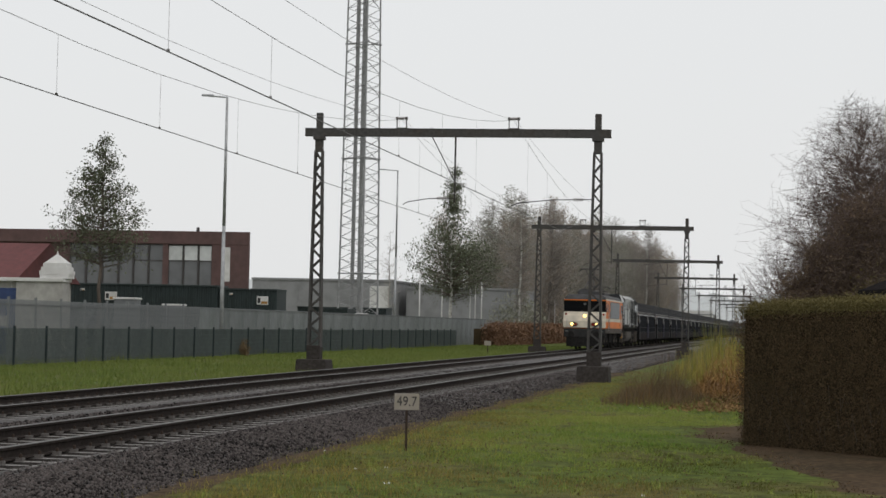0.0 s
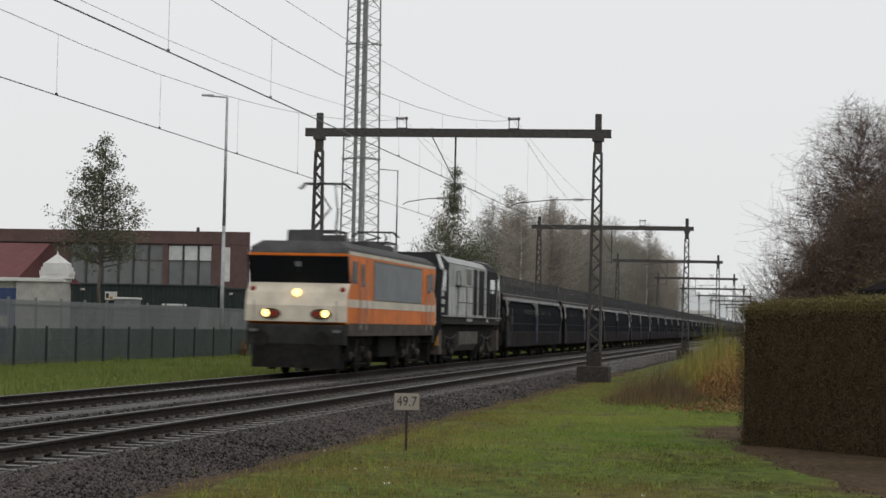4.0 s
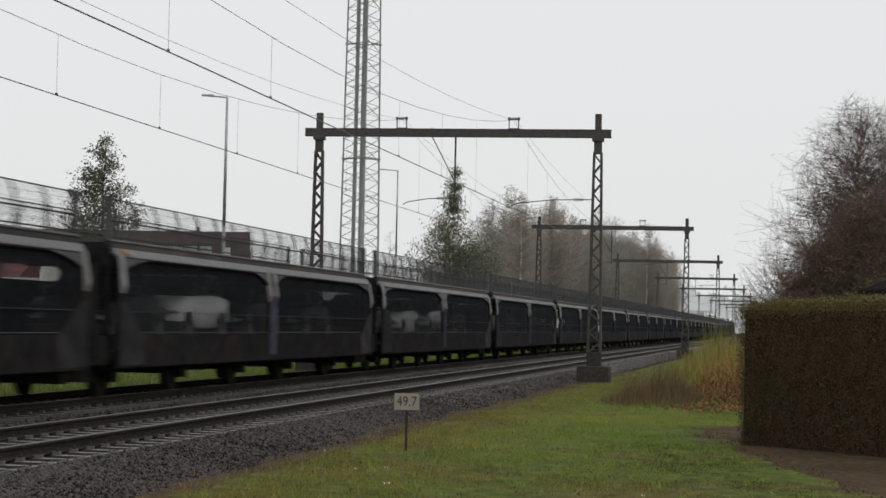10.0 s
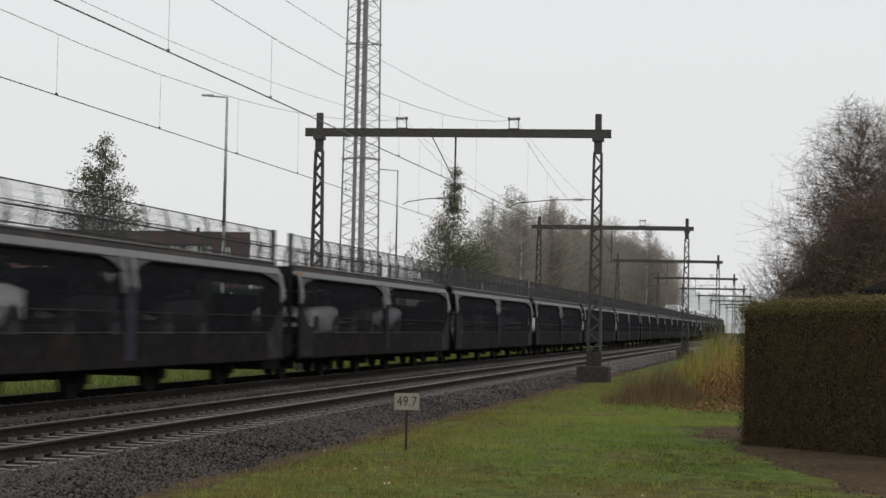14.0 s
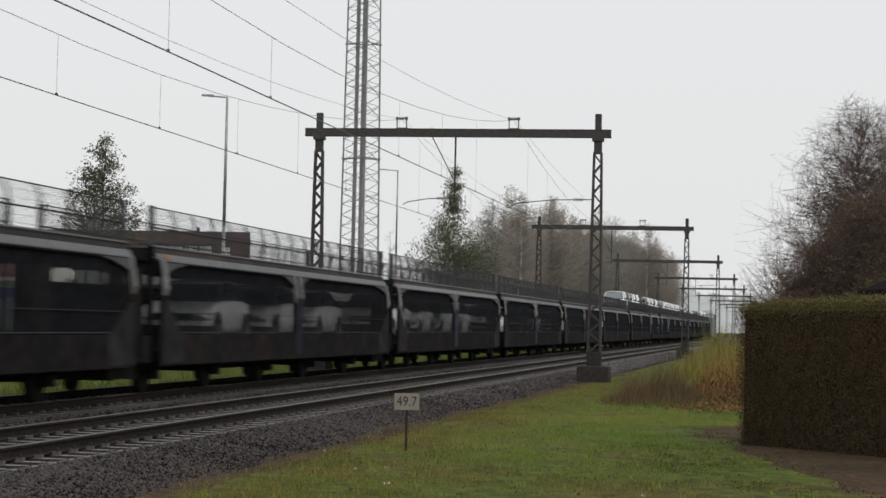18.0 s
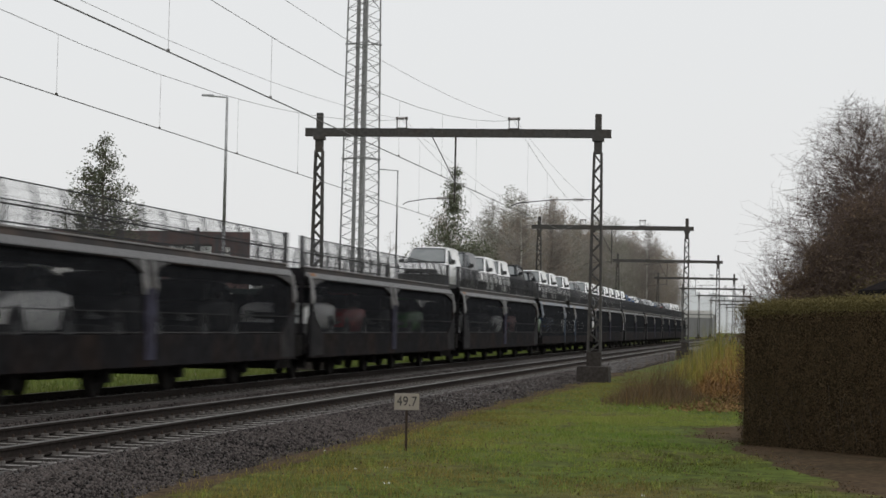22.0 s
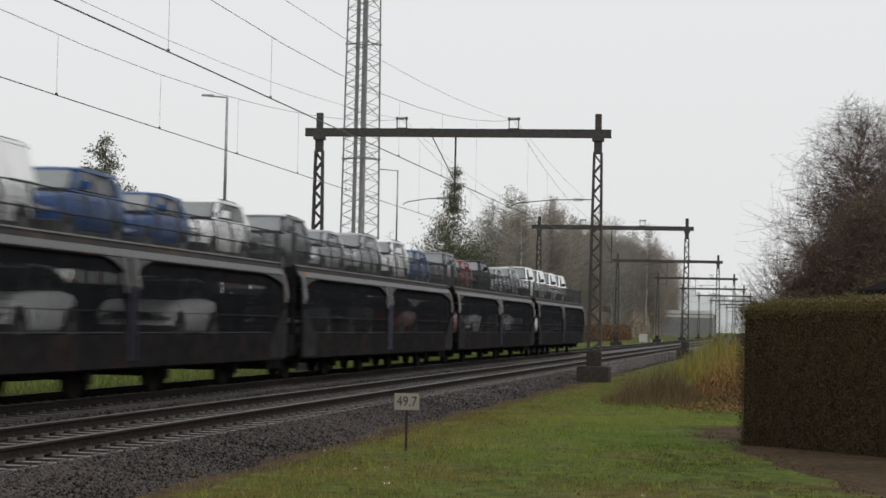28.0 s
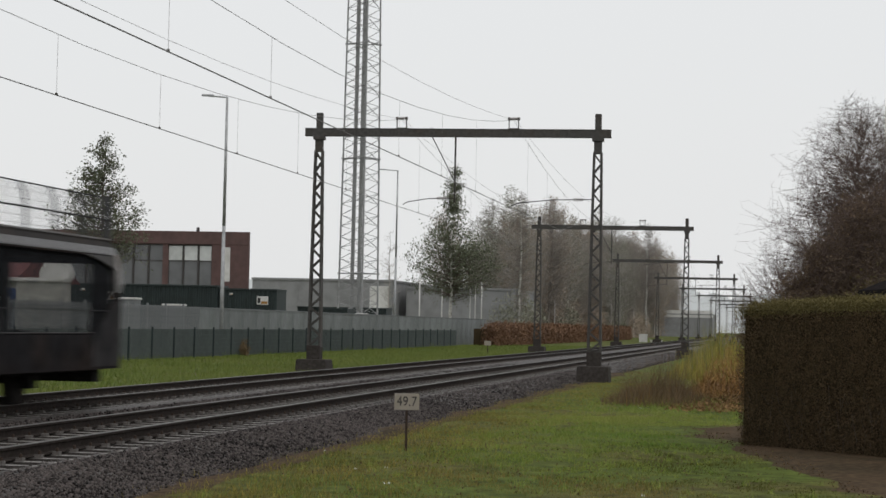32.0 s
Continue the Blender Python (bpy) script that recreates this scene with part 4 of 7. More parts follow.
def build_diesel():
    """Silver and black diesel locomotive, 0 to 16.7 along y."""
    o = thing("diesel_locomotive", "silver-grey diesel locomotive with black angular cabs and side railings", "locomotive", "locomotives of the train")
    L = 16.7
    part("frame", Geo().box(-1.42, 1.42, 0.9, L - 0.9, 1.52, 1.80), FRAME_GREY, o, "sooty grey frame", bevel=0.02)
    part("frame_beam", Geo().box(-1.15, 1.15, 0.55, L - 0.55, 1.2, 1.52), UNDER, o, "black main beam under the frame")
    hood = Geo().along_y([(-1.36, 1.82), (1.36, 1.82), (1.36, 3.80), (1.12, 4.04), (0.6, 4.12), (-0.6, 4.12), (-1.12, 4.04), (-1.36, 3.80)], 2.2, 12.3)
    part("hood", hood, DIESEL_GREY, o, "silver engine hood", bevel=0.03)
    top = Geo()
    for k in range(4):
        top.box(-0.55, 0.55, 2.6 + k * 2.4, 4.2 + k * 2.4, 4.1, 4.17)
    part("roof_hatch", top, DIESEL_GREY, o, bevel=0.02)
    for d, base in ((1, 0.0), (-1, L)):
        Y = lambda y: base + d * y
        deep = 2.3 if d == 1 else 4.4
        ring = lambda y, top: [(-1.4, Y(y), 1.6), (1.4, Y(y), 1.6), (1.4, Y(y), min(3.76, top - 0.02)), (1.14, Y(y), min(4.02, top - 0.01)), (0.6, Y(y), top), (-0.6, Y(y), top), (-1.14, Y(y), min(4.02, top - 0.01)), (-1.4, Y(y), min(3.76, top - 0.02))]
        cab = Geo()
        steps = [ring(deep, 4.13), ring(1.75, 4.11), ring(1.05, 3.5), ring(0.62, 2.45), ring(0.56, 2.2)]
        for ring8 in steps:
            cab.v += ring8
        for q in range(4):
            for i in range(8):
                j = (i + 1) % 8
                cab.face((q * 8 + i, q * 8 + j, q * 8 + 8 + j, q * 8 + 8 + i))
        cab.face(tuple(range(8))), cab.face(tuple(range(32, 40)))
        c = part("cab", cab, DIESEL_BLACK, o, "black angular cab")
        part("windscreen", Geo().along_x([(Y(y), z) for y, z in ((0.60, 2.5), (1.02, 3.42), (1.06, 3.42), (0.66, 2.5))], -1.2, 1.2), BLACK_GLASS, c)
        part("roof_panel", Geo().along_x([(Y(y), z) for y, z in ((1.1, 3.57), (1.78, 4.14), (deep, 4.16), (deep, 4.12), (1.8, 4.10), (1.15, 3.55))], -1.0, 1.0), DIESEL_BLACK if d == 1 else DIESEL_GREY, c, "cab roof panel")
        for s in (-1, 1):
            part("window_surround", plate(s, 1.4, [(Y(0.72), 2.72), (Y(1.62), 2.72), (Y(1.62), 3.5), (Y(1.06), 3.46)], 0.012), DIESEL_PALE, c, "silver window surround")
            part("cab_window", plate(s, 1.412, [(Y(0.9), 2.84), (Y(1.5), 2.84), (Y(1.5), 3.4), (Y(1.12), 3.38)], 0.012), SKY_GLASS, c, "cab window with the reflected sky painted pale")
            part("roof_rail", Geo().prism([(s * x, Y(1.06), z) for x, z in ((1.42, 3.42), (1.42, 3.56), (1.3, 3.56), (1.3, 3.42))], [(s * (x - 0.3), Y(1.75), z + 0.5) for x, z in ((1.42, 3.42), (1.42, 3.56), (1.3, 3.56), (1.3, 3.42))]), DIESEL_PALE, c)
            for z, wd in ((1.95, 0.55), (2.25, 0.75), (2.53, 0.5)):
                for k in range(3):
                    part("sign_bar", plate(s, 1.4, rect(min(Y(0.75 + k * wd / 3), Y(0.75 + (k + 0.75) * wd / 3)), max(Y(0.75 + k * wd / 3), Y(0.75 + (k + 0.75) * wd / 3)), z, z + 0.17), 0.012), DIESEL_PALE, c, "pale bar of a painted sign")
            if d == -1:
                part("side_window", plate(s, 1.4, rect(Y(3.75), Y(2.4), 2.85, 3.42), 0.014), SKY_GLASS, c, "side window with the reflected sky painted pale")
                part("cab_door", plate(s, 1.4, rect(Y(2.2), Y(1.75), 1.85, 3.42), 0.012), LOUVRE, c)
                part("grab_rail", Geo().tube((s * 1.5, Y(2.3), 1.7), (s * 1.5, Y(2.3), 2.8), 0.02, 0.02, 5).tube((s * 1.5, Y(1.65), 1.7), (s * 1.5, Y(1.65), 2.8), 0.02, 0.02, 5), PALE_STEEL, c)
            part("corner_steps", Geo().box(s * 1.2 - 0.16, s * 1.2 + 0.16, min(Y(0.62), Y(1.2)), max(Y(0.62), Y(1.2)), 0.42, 1.3), DUSTY_SILL, o, "dusty grey corner steps", bevel=0.02)
        if d == 1:
            part("hazard_plate", Geo().box(-1.35, 1.35, min(Y(0.42), Y(0.56)), max(Y(0.42), Y(0.56)), 0.75, 1.6), YELLOW, o, "yellow and black warning plate")
            for k in range(5):
                x = -1.2 + k * 0.55
                part("hazard_stripe", Geo().prism([(x, Y(0.405), 0.76), (x + 0.22, Y(0.405), 0.76), (x + 0.5, Y(0.405), 1.59), (x + 0.28, Y(0.405), 1.59)], [(x, Y(0.43), 0.76), (x + 0.22, Y(0.43), 0.76), (x + 0.5, Y(0.43), 1.59), (x + 0.28, Y(0.43), 1.59)]), DIESEL_BLACK, o)
        buffers(o, Y(0.5), -d)
    for s in (-1, 1):
        for a, b in ((8.58, 9.5), (10.0, 11.4)):
            lv = part("louvre_panel", plate(s, 1.36, rect(a, b, 1.9, 3.72), 0.02), LOUVRE, o, "dark louvred panel")
            part("louvre_rim", plate(s, 1.355, rect(a - 0.06, b + 0.06, 1.84, 3.77), 0.015), DIESEL_GREY, lv)
        for k in range(7):
            a = 2.45 + k * 0.84
            part("hood_door", plate(s, 1.36, rect(a, a + 0.62, 1.88, 2.92), 0.03), DIESEL_PALE, o, "pale silver hood door")
            part("door_gap", plate(s, 1.36, rect(a + 0.64, a + 0.82, 1.9, 2.9), 0.006), SEAM, o)
        part("window_panel", plate(s, 1.36, rect(6.7, 8.0, 3.05, 3.68), 0.015), OLIVE_PANEL, o, "dull olive intake panel")
        part("window_panel_rim", plate(s, 1.355, rect(6.62, 8.08, 2.78, 3.74), 0.012), DIESEL_PALE, o)
        part("filter_slot", plate(s, 1.36, rect(6.75, 7.9, 2.84, 2.89), 0.016), LOUVRE, o)
        hatch = part("access_door", plate(s, 1.36, rect(4.15, 4.95, 2.98, 3.5), 0.04), DIESEL_GREY, o)
        part("hatch_rim", Geo().line([(s * 1.41, 4.12, 2.96), (s * 1.41, 4.3, 3.53), (s * 1.41, 4.85, 3.53), (s * 1.41, 5.0, 2.96)], 0.022, 5), SEAM, hatch)
        part("latch", Geo().box(s * 1.42 - 0.03, s * 1.42 + 0.03, 3.95, 5.1, 2.93, 3.0), LOUVRE, hatch)
        part("roof_seam", plate(s, 1.36, rect(2.3, 12.2, 3.77, 3.80), 0.006), SEAM, o, "dark seam under the roof")
        for y in (3.3, 6.5, 8.45, 11.75):
            part("panel_seam", plate(s, 1.36, rect(y, y + 0.035, 1.86, 3.75), 0.006), SEAM, o)
        part("walkway_edge", Geo().box(min(s * 1.36, s * 1.5), max(s * 1.36, s * 1.5), 0.9, 15.8, 1.80, 1.835), PALE_STEEL, o, "pale worn walkway edge")
        part("marker_plate", plate(s, 1.42, rect(11.9, 12.3, 1.64, 1.76), 0.014), CREAM, o)
        part("air_pipe", Geo().line([(s * 1.3, 2.0, 1.1), (s * 1.32, 3.4, 0.98), (s * 1.32, 4.6, 1.12)], 0.022, 6), DUSTY_SILL, o)
        part("air_pipe", Geo().line([(s * 1.3, 11.2, 1.12), (s * 1.32, 12.6, 0.95), (s * 1.3, 14.2, 1.08)], 0.022, 6), DUSTY_SILL, o)
        for z in (2.35, 2.98):
            part("handrail", Geo().tube((s * 1.5, 3.8, z), (s * 1.5, 15.9, z), 0.016, 0.016, 6), DIESEL_BLACK, o)
        for k in range(6):
            part("handrail_post", Geo().tube((s * 1.5, 3.8 + k * 2.2, 1.8), (s * 1.5, 3.8 + k * 2.2, 2.98), 0.018, 0.018, 6), DIESEL_BLACK, o)
        part("sign_plate", plate(s, 1.42, rect(6.6, 8.0, 1.64, 1.76), 0.012), PALE_STEEL, o)
    part("fuel_tank", Geo().along_y([(-1.3, 0.75), (-1.1, 0.5), (1.1, 0.5), (1.3, 0.75), (1.3, 1.25), (-1.3, 1.25)], 5.6, 10.4), mat("dusty_tank_grey", (0.095, 0.088, 0.08), 0.85, 0, 0.3, 3, 0, 30, (0.055, 0.046, 0.038), 0.8, 0.7, spec=0.1), o, "dusty fuel tank", bevel=0.03)
    for y in (3.3, 13.3):
        bogie(o, y, 1.25, 0.5)
    return o


TYRE = mat("car_tyre", (0.02, 0.02, 0.02), 0.85, 0, 0.1)
RIM = mat("silver_rim", (0.10, 0.10, 0.105), 0.5, 0.3, 0.1)
CAR_GLASS = mat("tinted_car_glass", (0.025, 0.029, 0.033), 0.15, 0, 0.05, spec=0.08)
# Sky mirrored in and seen through the windscreen is painted as grey.
WINDSCREEN = mat("sky_toned_windscreen", (0.19, 0.205, 0.21), 0.12, 0, 0.2, 1.5, spec=0.5)
PLASTIC_AND_SHADE = mat("black_plastic_and_deck_shade", (0.03, 0.03, 0.03), 0.6, 0, 0.1)
LAMP_GLASS = mat("clear_lamp_lens", (0.22, 0.225, 0.23), 0.15, 0.2, 0.05)
PAINT = {c: mat(c + "_car_paint", v, 0.5 if c == "black" else 0.34, m, 0.03, 2, spec=0.05 if c == "black" else 0.25) for c, v, m in (("white", (0.86, 0.87, 0.88), 0), ("silver", (0.42, 0.43, 0.45), 0.5), ("grey", (0.11, 0.115, 0.12), 0.3), ("black", (0.02, 0.0205, 0.023), 0.0), ("blue", (0.012, 0.058, 0.19), 0.0), ("red", (0.22, 0.012, 0.016), 0.0), ("green", (0.035, 0.13, 0.03), 0.0))}
SHAPES = {
    # length, half width, lower outline (y, z), upper outline (y, z): front at y = 0
    "van": (4.35, 0.90, [(0.05, 0.35), (0.0, 0.6), (0.06, 0.87), (0.2, 1.02), (0.92, 1.2), (1.4, 1.14), (4.3, 1.14), (4.35, 0.9), (4.33, 0.35)], [(0.95, 1.13), (1.72, 1.76), (2.0, 1.84), (4.15, 1.84), (4.3, 1.7), (4.33, 1.13)]),
    "hatchback": (4.05, 0.86, [(0.05, 0.28), (0.0, 0.5), (0.06, 0.72), (0.25, 0.82), (1.15, 0.98), (3.9, 1.0), (4.05, 0.75), (4.0, 0.3)], [(1.05, 0.97), (1.85, 1.40), (2.2, 1.48), (3.3, 1.45), (3.75, 1.25), (3.95, 0.99)]),
    "suv": (4.25, 0.89, [(0.05, 0.35), (0.0, 0.6), (0.05, 0.88), (0.2, 0.98), (1.2, 1.12), (4.15, 1.12), (4.25, 0.85), (4.2, 0.38)], [(1.1, 1.11), (1.8, 1.54), (2.15, 1.63), (3.6, 1.60), (4.0, 1.40), (4.15, 1.11)]),
}


SHAPES["city"] = (3.66, 0.84, [(0.05, 0.28), (0.0, 0.5), (0.05, 0.74), (0.2, 0.85), (0.92, 1.03), (3.5, 1.06), (3.66, 0.8), (3.62, 0.3)], [(0.82, 1.02), (1.5, 1.42), (1.9, 1.51), (2.9, 1.49), (3.38, 1.3), (3.55, 1.05)])
SHAPES["offroader"] = (4.55, 0.93, [(y * 1.07, z * 1.12) for y, z in SHAPES["suv"][2]], [(y * 1.07, z * 1.12) for y, z in SHAPES["suv"][3]])


def chaikin(pts, rounds=2, closed=False):
    """Rounds the corners of a line."""
    for _ in range(rounds):
        out = []
        pairs = list(zip(pts, pts[1:] + pts[:1])) if closed else list(zip(pts[:-1], pts[1:]))
        for (a, b), (c, d) in pairs:
            out += [(a * 0.75 + c * 0.25, b * 0.75 + d * 0.25), (a * 0.25 + c * 0.75, b * 0.25 + d * 0.75)]
        pts = out if closed else [pts[0]] + out + [pts[-1]]
    return pts


def rounded_shell(line, half, levels, L, lower=0.0):
    """A closed outline (y, z) drawn across the car; levels: (share of the half width, inset), the ends bowed in plan."""
    g = Geo()
    zc = (min(z for _, z in line) + max(z for _, z in line)) / 2
    hz = max(z for _, z in line) - zc
    n = len(line)
    rows = [(-f, d) for f, d in levels[::-1]] + [(f, d) for f, d in levels if f > 0]
    for f, d in rows:
        for y, z in line:
            yy = L / 2 + (y - L / 2) * (1 - d / (L / 2))
            bow = 0.20 * abs(f) ** 3 * max(0.0, (abs(yy - L / 2) / (L / 2)) ** 4)
            yy += bow if yy < L / 2 else -bow
            zz = zc + (z - zc) * (1 - d / hz)
            g.v.append((f * half(zz), yy, zz))
    for j in range(len(rows) - 1):
        for i in range(n):
            k = (i + 1) % n
            g.face((j * n + i, j * n + k, (j + 1) * n + k, (j + 1) * n + i))
    g.face(tuple(reversed(range(n)))), g.face(tuple((len(rows) - 1) * n + i for i in range(n)))
    return g


def build_car(shape, color, upper=True):
    L, h, low, up = SHAPES[shape]
    kind = {"van": "small panel van", "hatchback": "hatchback car", "city": "small city car", "suv": "compact sport utility car", "offroader": "large sport utility car"}[shape]
    c = thing({"van": "small_van", "hatchback": "hatchback_car", "city": "city_car", "suv": "crossover_car", "offroader": "offroad_car"}[shape], f"new {color} {kind} strapped on a rail wagon deck", "van" if shape == "van" else "car", "cars on the train")
    paint = PAINT[color]
    k = 1.12 if shape == "offroader" else 1.0
    axles = (0.72, 3.25) if shape == "city" else (0.82, L - 0.8)
    line = chaikin(low, 1, True)
    part("body", rounded_shell(line, lambda z: h, [(0.0, 0.0), (0.6, 0.003), (0.88, 0.012), (0.97, 0.03), (1.0, 0.06)], L), paint, c, smooth=True)
    zb, zt = up[0][1], max(z for _, z in up)
    wx = lambda z: h - 0.05 - 0.17 * (max(z, zb) - zb) / (zt - zb)
    cabin = chaikin(up, 2) + [(up[-1][0] - 0.1, zb - 0.06), (up[0][0] + 0.1, zb - 0.06)]
    part("cabin", rounded_shell(cabin, wx, [(0.0, 0.0), (0.6, 0.012), (0.88, 0.035), (1.0, 0.085)], L), CAR_GLASS, c, "dark tinted windows all round", smooth=True)
    # painted roof and pillars over the glass
    (ya, za), (yb, zb2) = up[0], up[1]
    (yr, zr), (yq, zq) = up[-1], up[-2]
    crest = [(y, z + 0.014) for y, z in chaikin(up, 2) if z > zt - 0.10]
    part("roof", rounded_shell(crest + [(y, z - 0.05) for y, z in crest[::-1]], lambda z: wx(z) + 0.014, [(0.0, 0.0), (0.6, 0.010), (0.88, 0.026), (1.0, 0.034)], L), paint, c, smooth=True)
    lerp = lambda f: (ya + (yb - ya) * f, za + (zb2 - za) * f)
    g = Geo()
    q0, q1 = lerp(0.14 if shape == "van" else 0.08), lerp(0.93)
    x0, x1 = wx(q0[1]) - 0.10, wx(q1[1]) - 0.11
    g.prism([(-x0, q0[0] + 0.05, q0[1]), (x0, q0[0] + 0.05, q0[1]), (x1, q1[0], q1[1]), (-x1, q1[0], q1[1])], [(-x0, q0[0] - 0.012, q0[1] + 0.02), (x0, q0[0] - 0.012, q0[1] + 0.02), (x1, q1[0] - 0.012, q1[1] + 0.02), (-x1, q1[0] - 0.012, q1[1] + 0.02)])
    # Only upper-deck cars get the painted sky grey; lower ones stay dark.
    part("windscreen", g, WINDSCREEN if upper else CAR_GLASS, c, bevel=0.01)
    top = zt - (0.13 if shape == "van" else 0.10)
    for s in (-1, 1):
        # Lower-deck cars: pillars go black to paint in the shade under the deck.
        dark = paint if upper else PLASTIC_AND_SHADE
        strip = lambda nm, pts, pm=dark: part(nm, Geo().prism([(s * (wx(z) - 0.06), y, z) for y, z in pts], [(s * (wx(z) + 0.012), y, z) for y, z in pts]), pm, c, bevel=0.012)
        strip("windscreen_pillar", [(ya - 0.02, za), (ya + 0.14, za), (yb + 0.12, zb2 - 0.03), (yb, zb2 - 0.02)])
        if upper:
            strip("roof_side", [(yb - 0.02, top), (yq, top - 0.02), (yq - 0.06, zt - 0.05), (yb + 0.18, zt - 0.05)])
        if shape == "van":
            strip("side_panel", [(2.42, za), (4.27, za), (4.2, top + 0.03), (2.36, top + 0.03)])
            strip("door_top", [(1.1, za - 0.1), (4.27, za - 0.1), (4.27, za + 0.02), (1.1, za + 0.02)])
            part("sliding_rail", Geo().box(min(s * (h - 0.02), s * (h + 0.012)), max(s * (h - 0.02), s * (h + 0.012)), 2.9, 4.15, za - 0.05, za - 0.02), PLASTIC_AND_SHADE, c)
        elif upper:
            p = 2.42 * k
            strip("door_pillar", [(p, za), (p + 0.1, za), (p + 0.14, top), (p + 0.06, top)], PLASTIC_AND_SHADE)
            strip("belt", [(ya + 0.1, za - 0.1), (yr - 0.1, za - 0.1), (yr - 0.1, za + 0.015), (ya + 0.1, za + 0.015)])
            strip("rear_pillar", [(yr - 0.42, za), (yr - 0.04, zr), (yq - 0.03, zq - 0.02), (yq - 0.22, top)])
        if shape in ("suv", "offroader") and upper:
            part("roof_rail", Geo().line([(s * (wx(zt) - 0.06), yb + 0.35, zt - 0.06), (s * (wx(zt) - 0.06), yb + 0.5, zt), (s * (wx(zt) - 0.06), yq - 0.4, zt - 0.015), (s * (wx(zt) - 0.06), yq - 0.25, zt - 0.08)], 0.018, 5), PLASTIC_AND_SHADE, c, "black roof rail")
        lz = low[2][1] - 0.13
        lens = [(s * 0.44, 0.03, lz - 0.06), (s * 0.70, 0.07, lz - 0.07), (s * (h - 0.03), 0.22, lz), (s * (h - 0.03), 0.34, lz + 0.08), (s * 0.66, 0.12, lz + 0.11), (s * 0.46, 0.06, lz + 0.07)]
        part("headlight", Geo().prism([(x, y + 0.06, z) for x, y, z in lens], [(x * 1.012, y - 0.02, z) for x, y, z in lens]), LAMP_GLASS, c, bevel=0.01)
        if upper:
            part("tail_light", Geo().box(min(s * (h - 0.3), s * (h - 0.1)), max(s * (h - 0.3), s * (h - 0.1)), L - 0.14, L - 0.01, za - 0.28, za - 0.04), TAIL_LENS, c, "red tail light", bevel=0.02)
        # Mirrors of lower cars are blackened for the same deck shade.
        part("mirror", Geo().along_y([(s * (h - 0.02), za + 0.05), (s * (h + 0.2), za + 0.03), (s * (h + 0.2), za + 0.19), (s * (h + 0.06), za + 0.21)], 1.34, 1.46), paint if shape != "van" and upper else PLASTIC_AND_SHADE, c, bevel=0.025)
        if not upper:
            for y in axles:
                part("wheel_arch", Geo().tube((s * (h - 0.2), y, 0.34 * k), (s * (h + 0.008), y, 0.34 * k), 0.45 * k, 0.43 * k, 18), PLASTIC_AND_SHADE, c)
                w = part("wheel", Geo().tube((s * (h - 0.2), y, 0.31 * k), (s * (h + 0.018), y, 0.31 * k), 0.31 * k, 0.30 * k, 18), TYRE, c)
                part("rim", Geo().tube((s * (h - 0.05), y, 0.31 * k), (s * (h + 0.03), y, 0.31 * k), 0.22 * k, 0.20 * k, 14), RIM, w)
            continue
        part("door_handle", Geo().box(min(s * h, s * (h + 0.025)), max(s * h, s * (h + 0.025)), 2.22 * k, 2.38 * k, za - 0.16, za - 0.125), PLASTIC_AND_SHADE if shape == "van" else paint, c)
        part("sill", Geo().box(min(s * (h - 0.08), s * (h + 0.006)), max(s * (h - 0.08), s * (h + 0.006)), 1.1, L - 1.1, 0.22 * k, 0.40 * k), PLASTIC_AND_SHADE, c, bevel=0.01)
        for y in (1.34 * k, 2.45 * k) + ((3.4 * k,) if shape != "van" else ()):
            part("door_seam", Geo().box(min(s * (h - 0.01), s * (h + 0.003)), max(s * (h - 0.01), s * (h + 0.003)), y, y + 0.018, 0.40 * k, za - 0.05), PLASTIC_AND_SHADE, c)
        for y in axles:
            part("wheel_arch", Geo().tube((s * (h - 0.2), y, 0.33 * k), (s * (h + 0.006), y, 0.33 * k), 0.42 * k, 0.40 * k, 20), PLASTIC_AND_SHADE, c)
            w = part("wheel", Geo().tube((s * (h - 0.2), y, 0.31 * k), (s * (h + 0.018), y, 0.31 * k), 0.31 * k, 0.30 * k, 18), TYRE, c)
            part("rim", Geo().tube((s * (h - 0.05), y, 0.31 * k), (s * (h + 0.026), y, 0.31 * k), 0.2 * k, 0.19 * k, 14), RIM, w)
    fz = low[1][1]
    part("bumper", Geo().prism([(x, y, 0.24) for x, y in ((-h - 0.008, 0.44), (-h - 0.004, 0.2), (-h * 0.78, -0.01), (h * 0.78, -0.01), (h + 0.004, 0.2), (h + 0.008, 0.44))], [(x, y, fz + (0.12 if shape == "van" else -0.06)) for x, y in ((-h - 0.008, 0.44), (-h - 0.004, 0.2), (-h * 0.78, -0.04), (h * 0.78, -0.04), (h + 0.004, 0.2), (h + 0.008, 0.44))]), PLASTIC_AND_SHADE, c, "black front bumper", bevel=0.03)
    if upper:
        part("rear_bumper", Geo().box(-h + 0.12, h - 0.12, L - 0.14, L + 0.01, 0.34, 0.56), PLASTIC_AND_SHADE, c, bevel=0.03)
    gw, gz = (0.62, fz + 0.16) if shape == "van" else (0.44, fz + 0.05)
    part("grille", Geo().box(-gw, gw, -0.03, 0.1, gz, gz + 0.16), PLASTIC_AND_SHADE, c, bevel=0.015)
    if upper:
        part("badge", Geo().tube((0, -0.028, fz + 0.13), (0, 0.0, fz + 0.13), 0.05, 0.05, 10), RIM, c)
    if upper and shape != "van":
        part("scuttle", Geo().box(-h + 0.14, h - 0.14, ya - 0.08, ya + 0.04, za - 0.05, za + 0.008), PLASTIC_AND_SHADE, c)
    return c


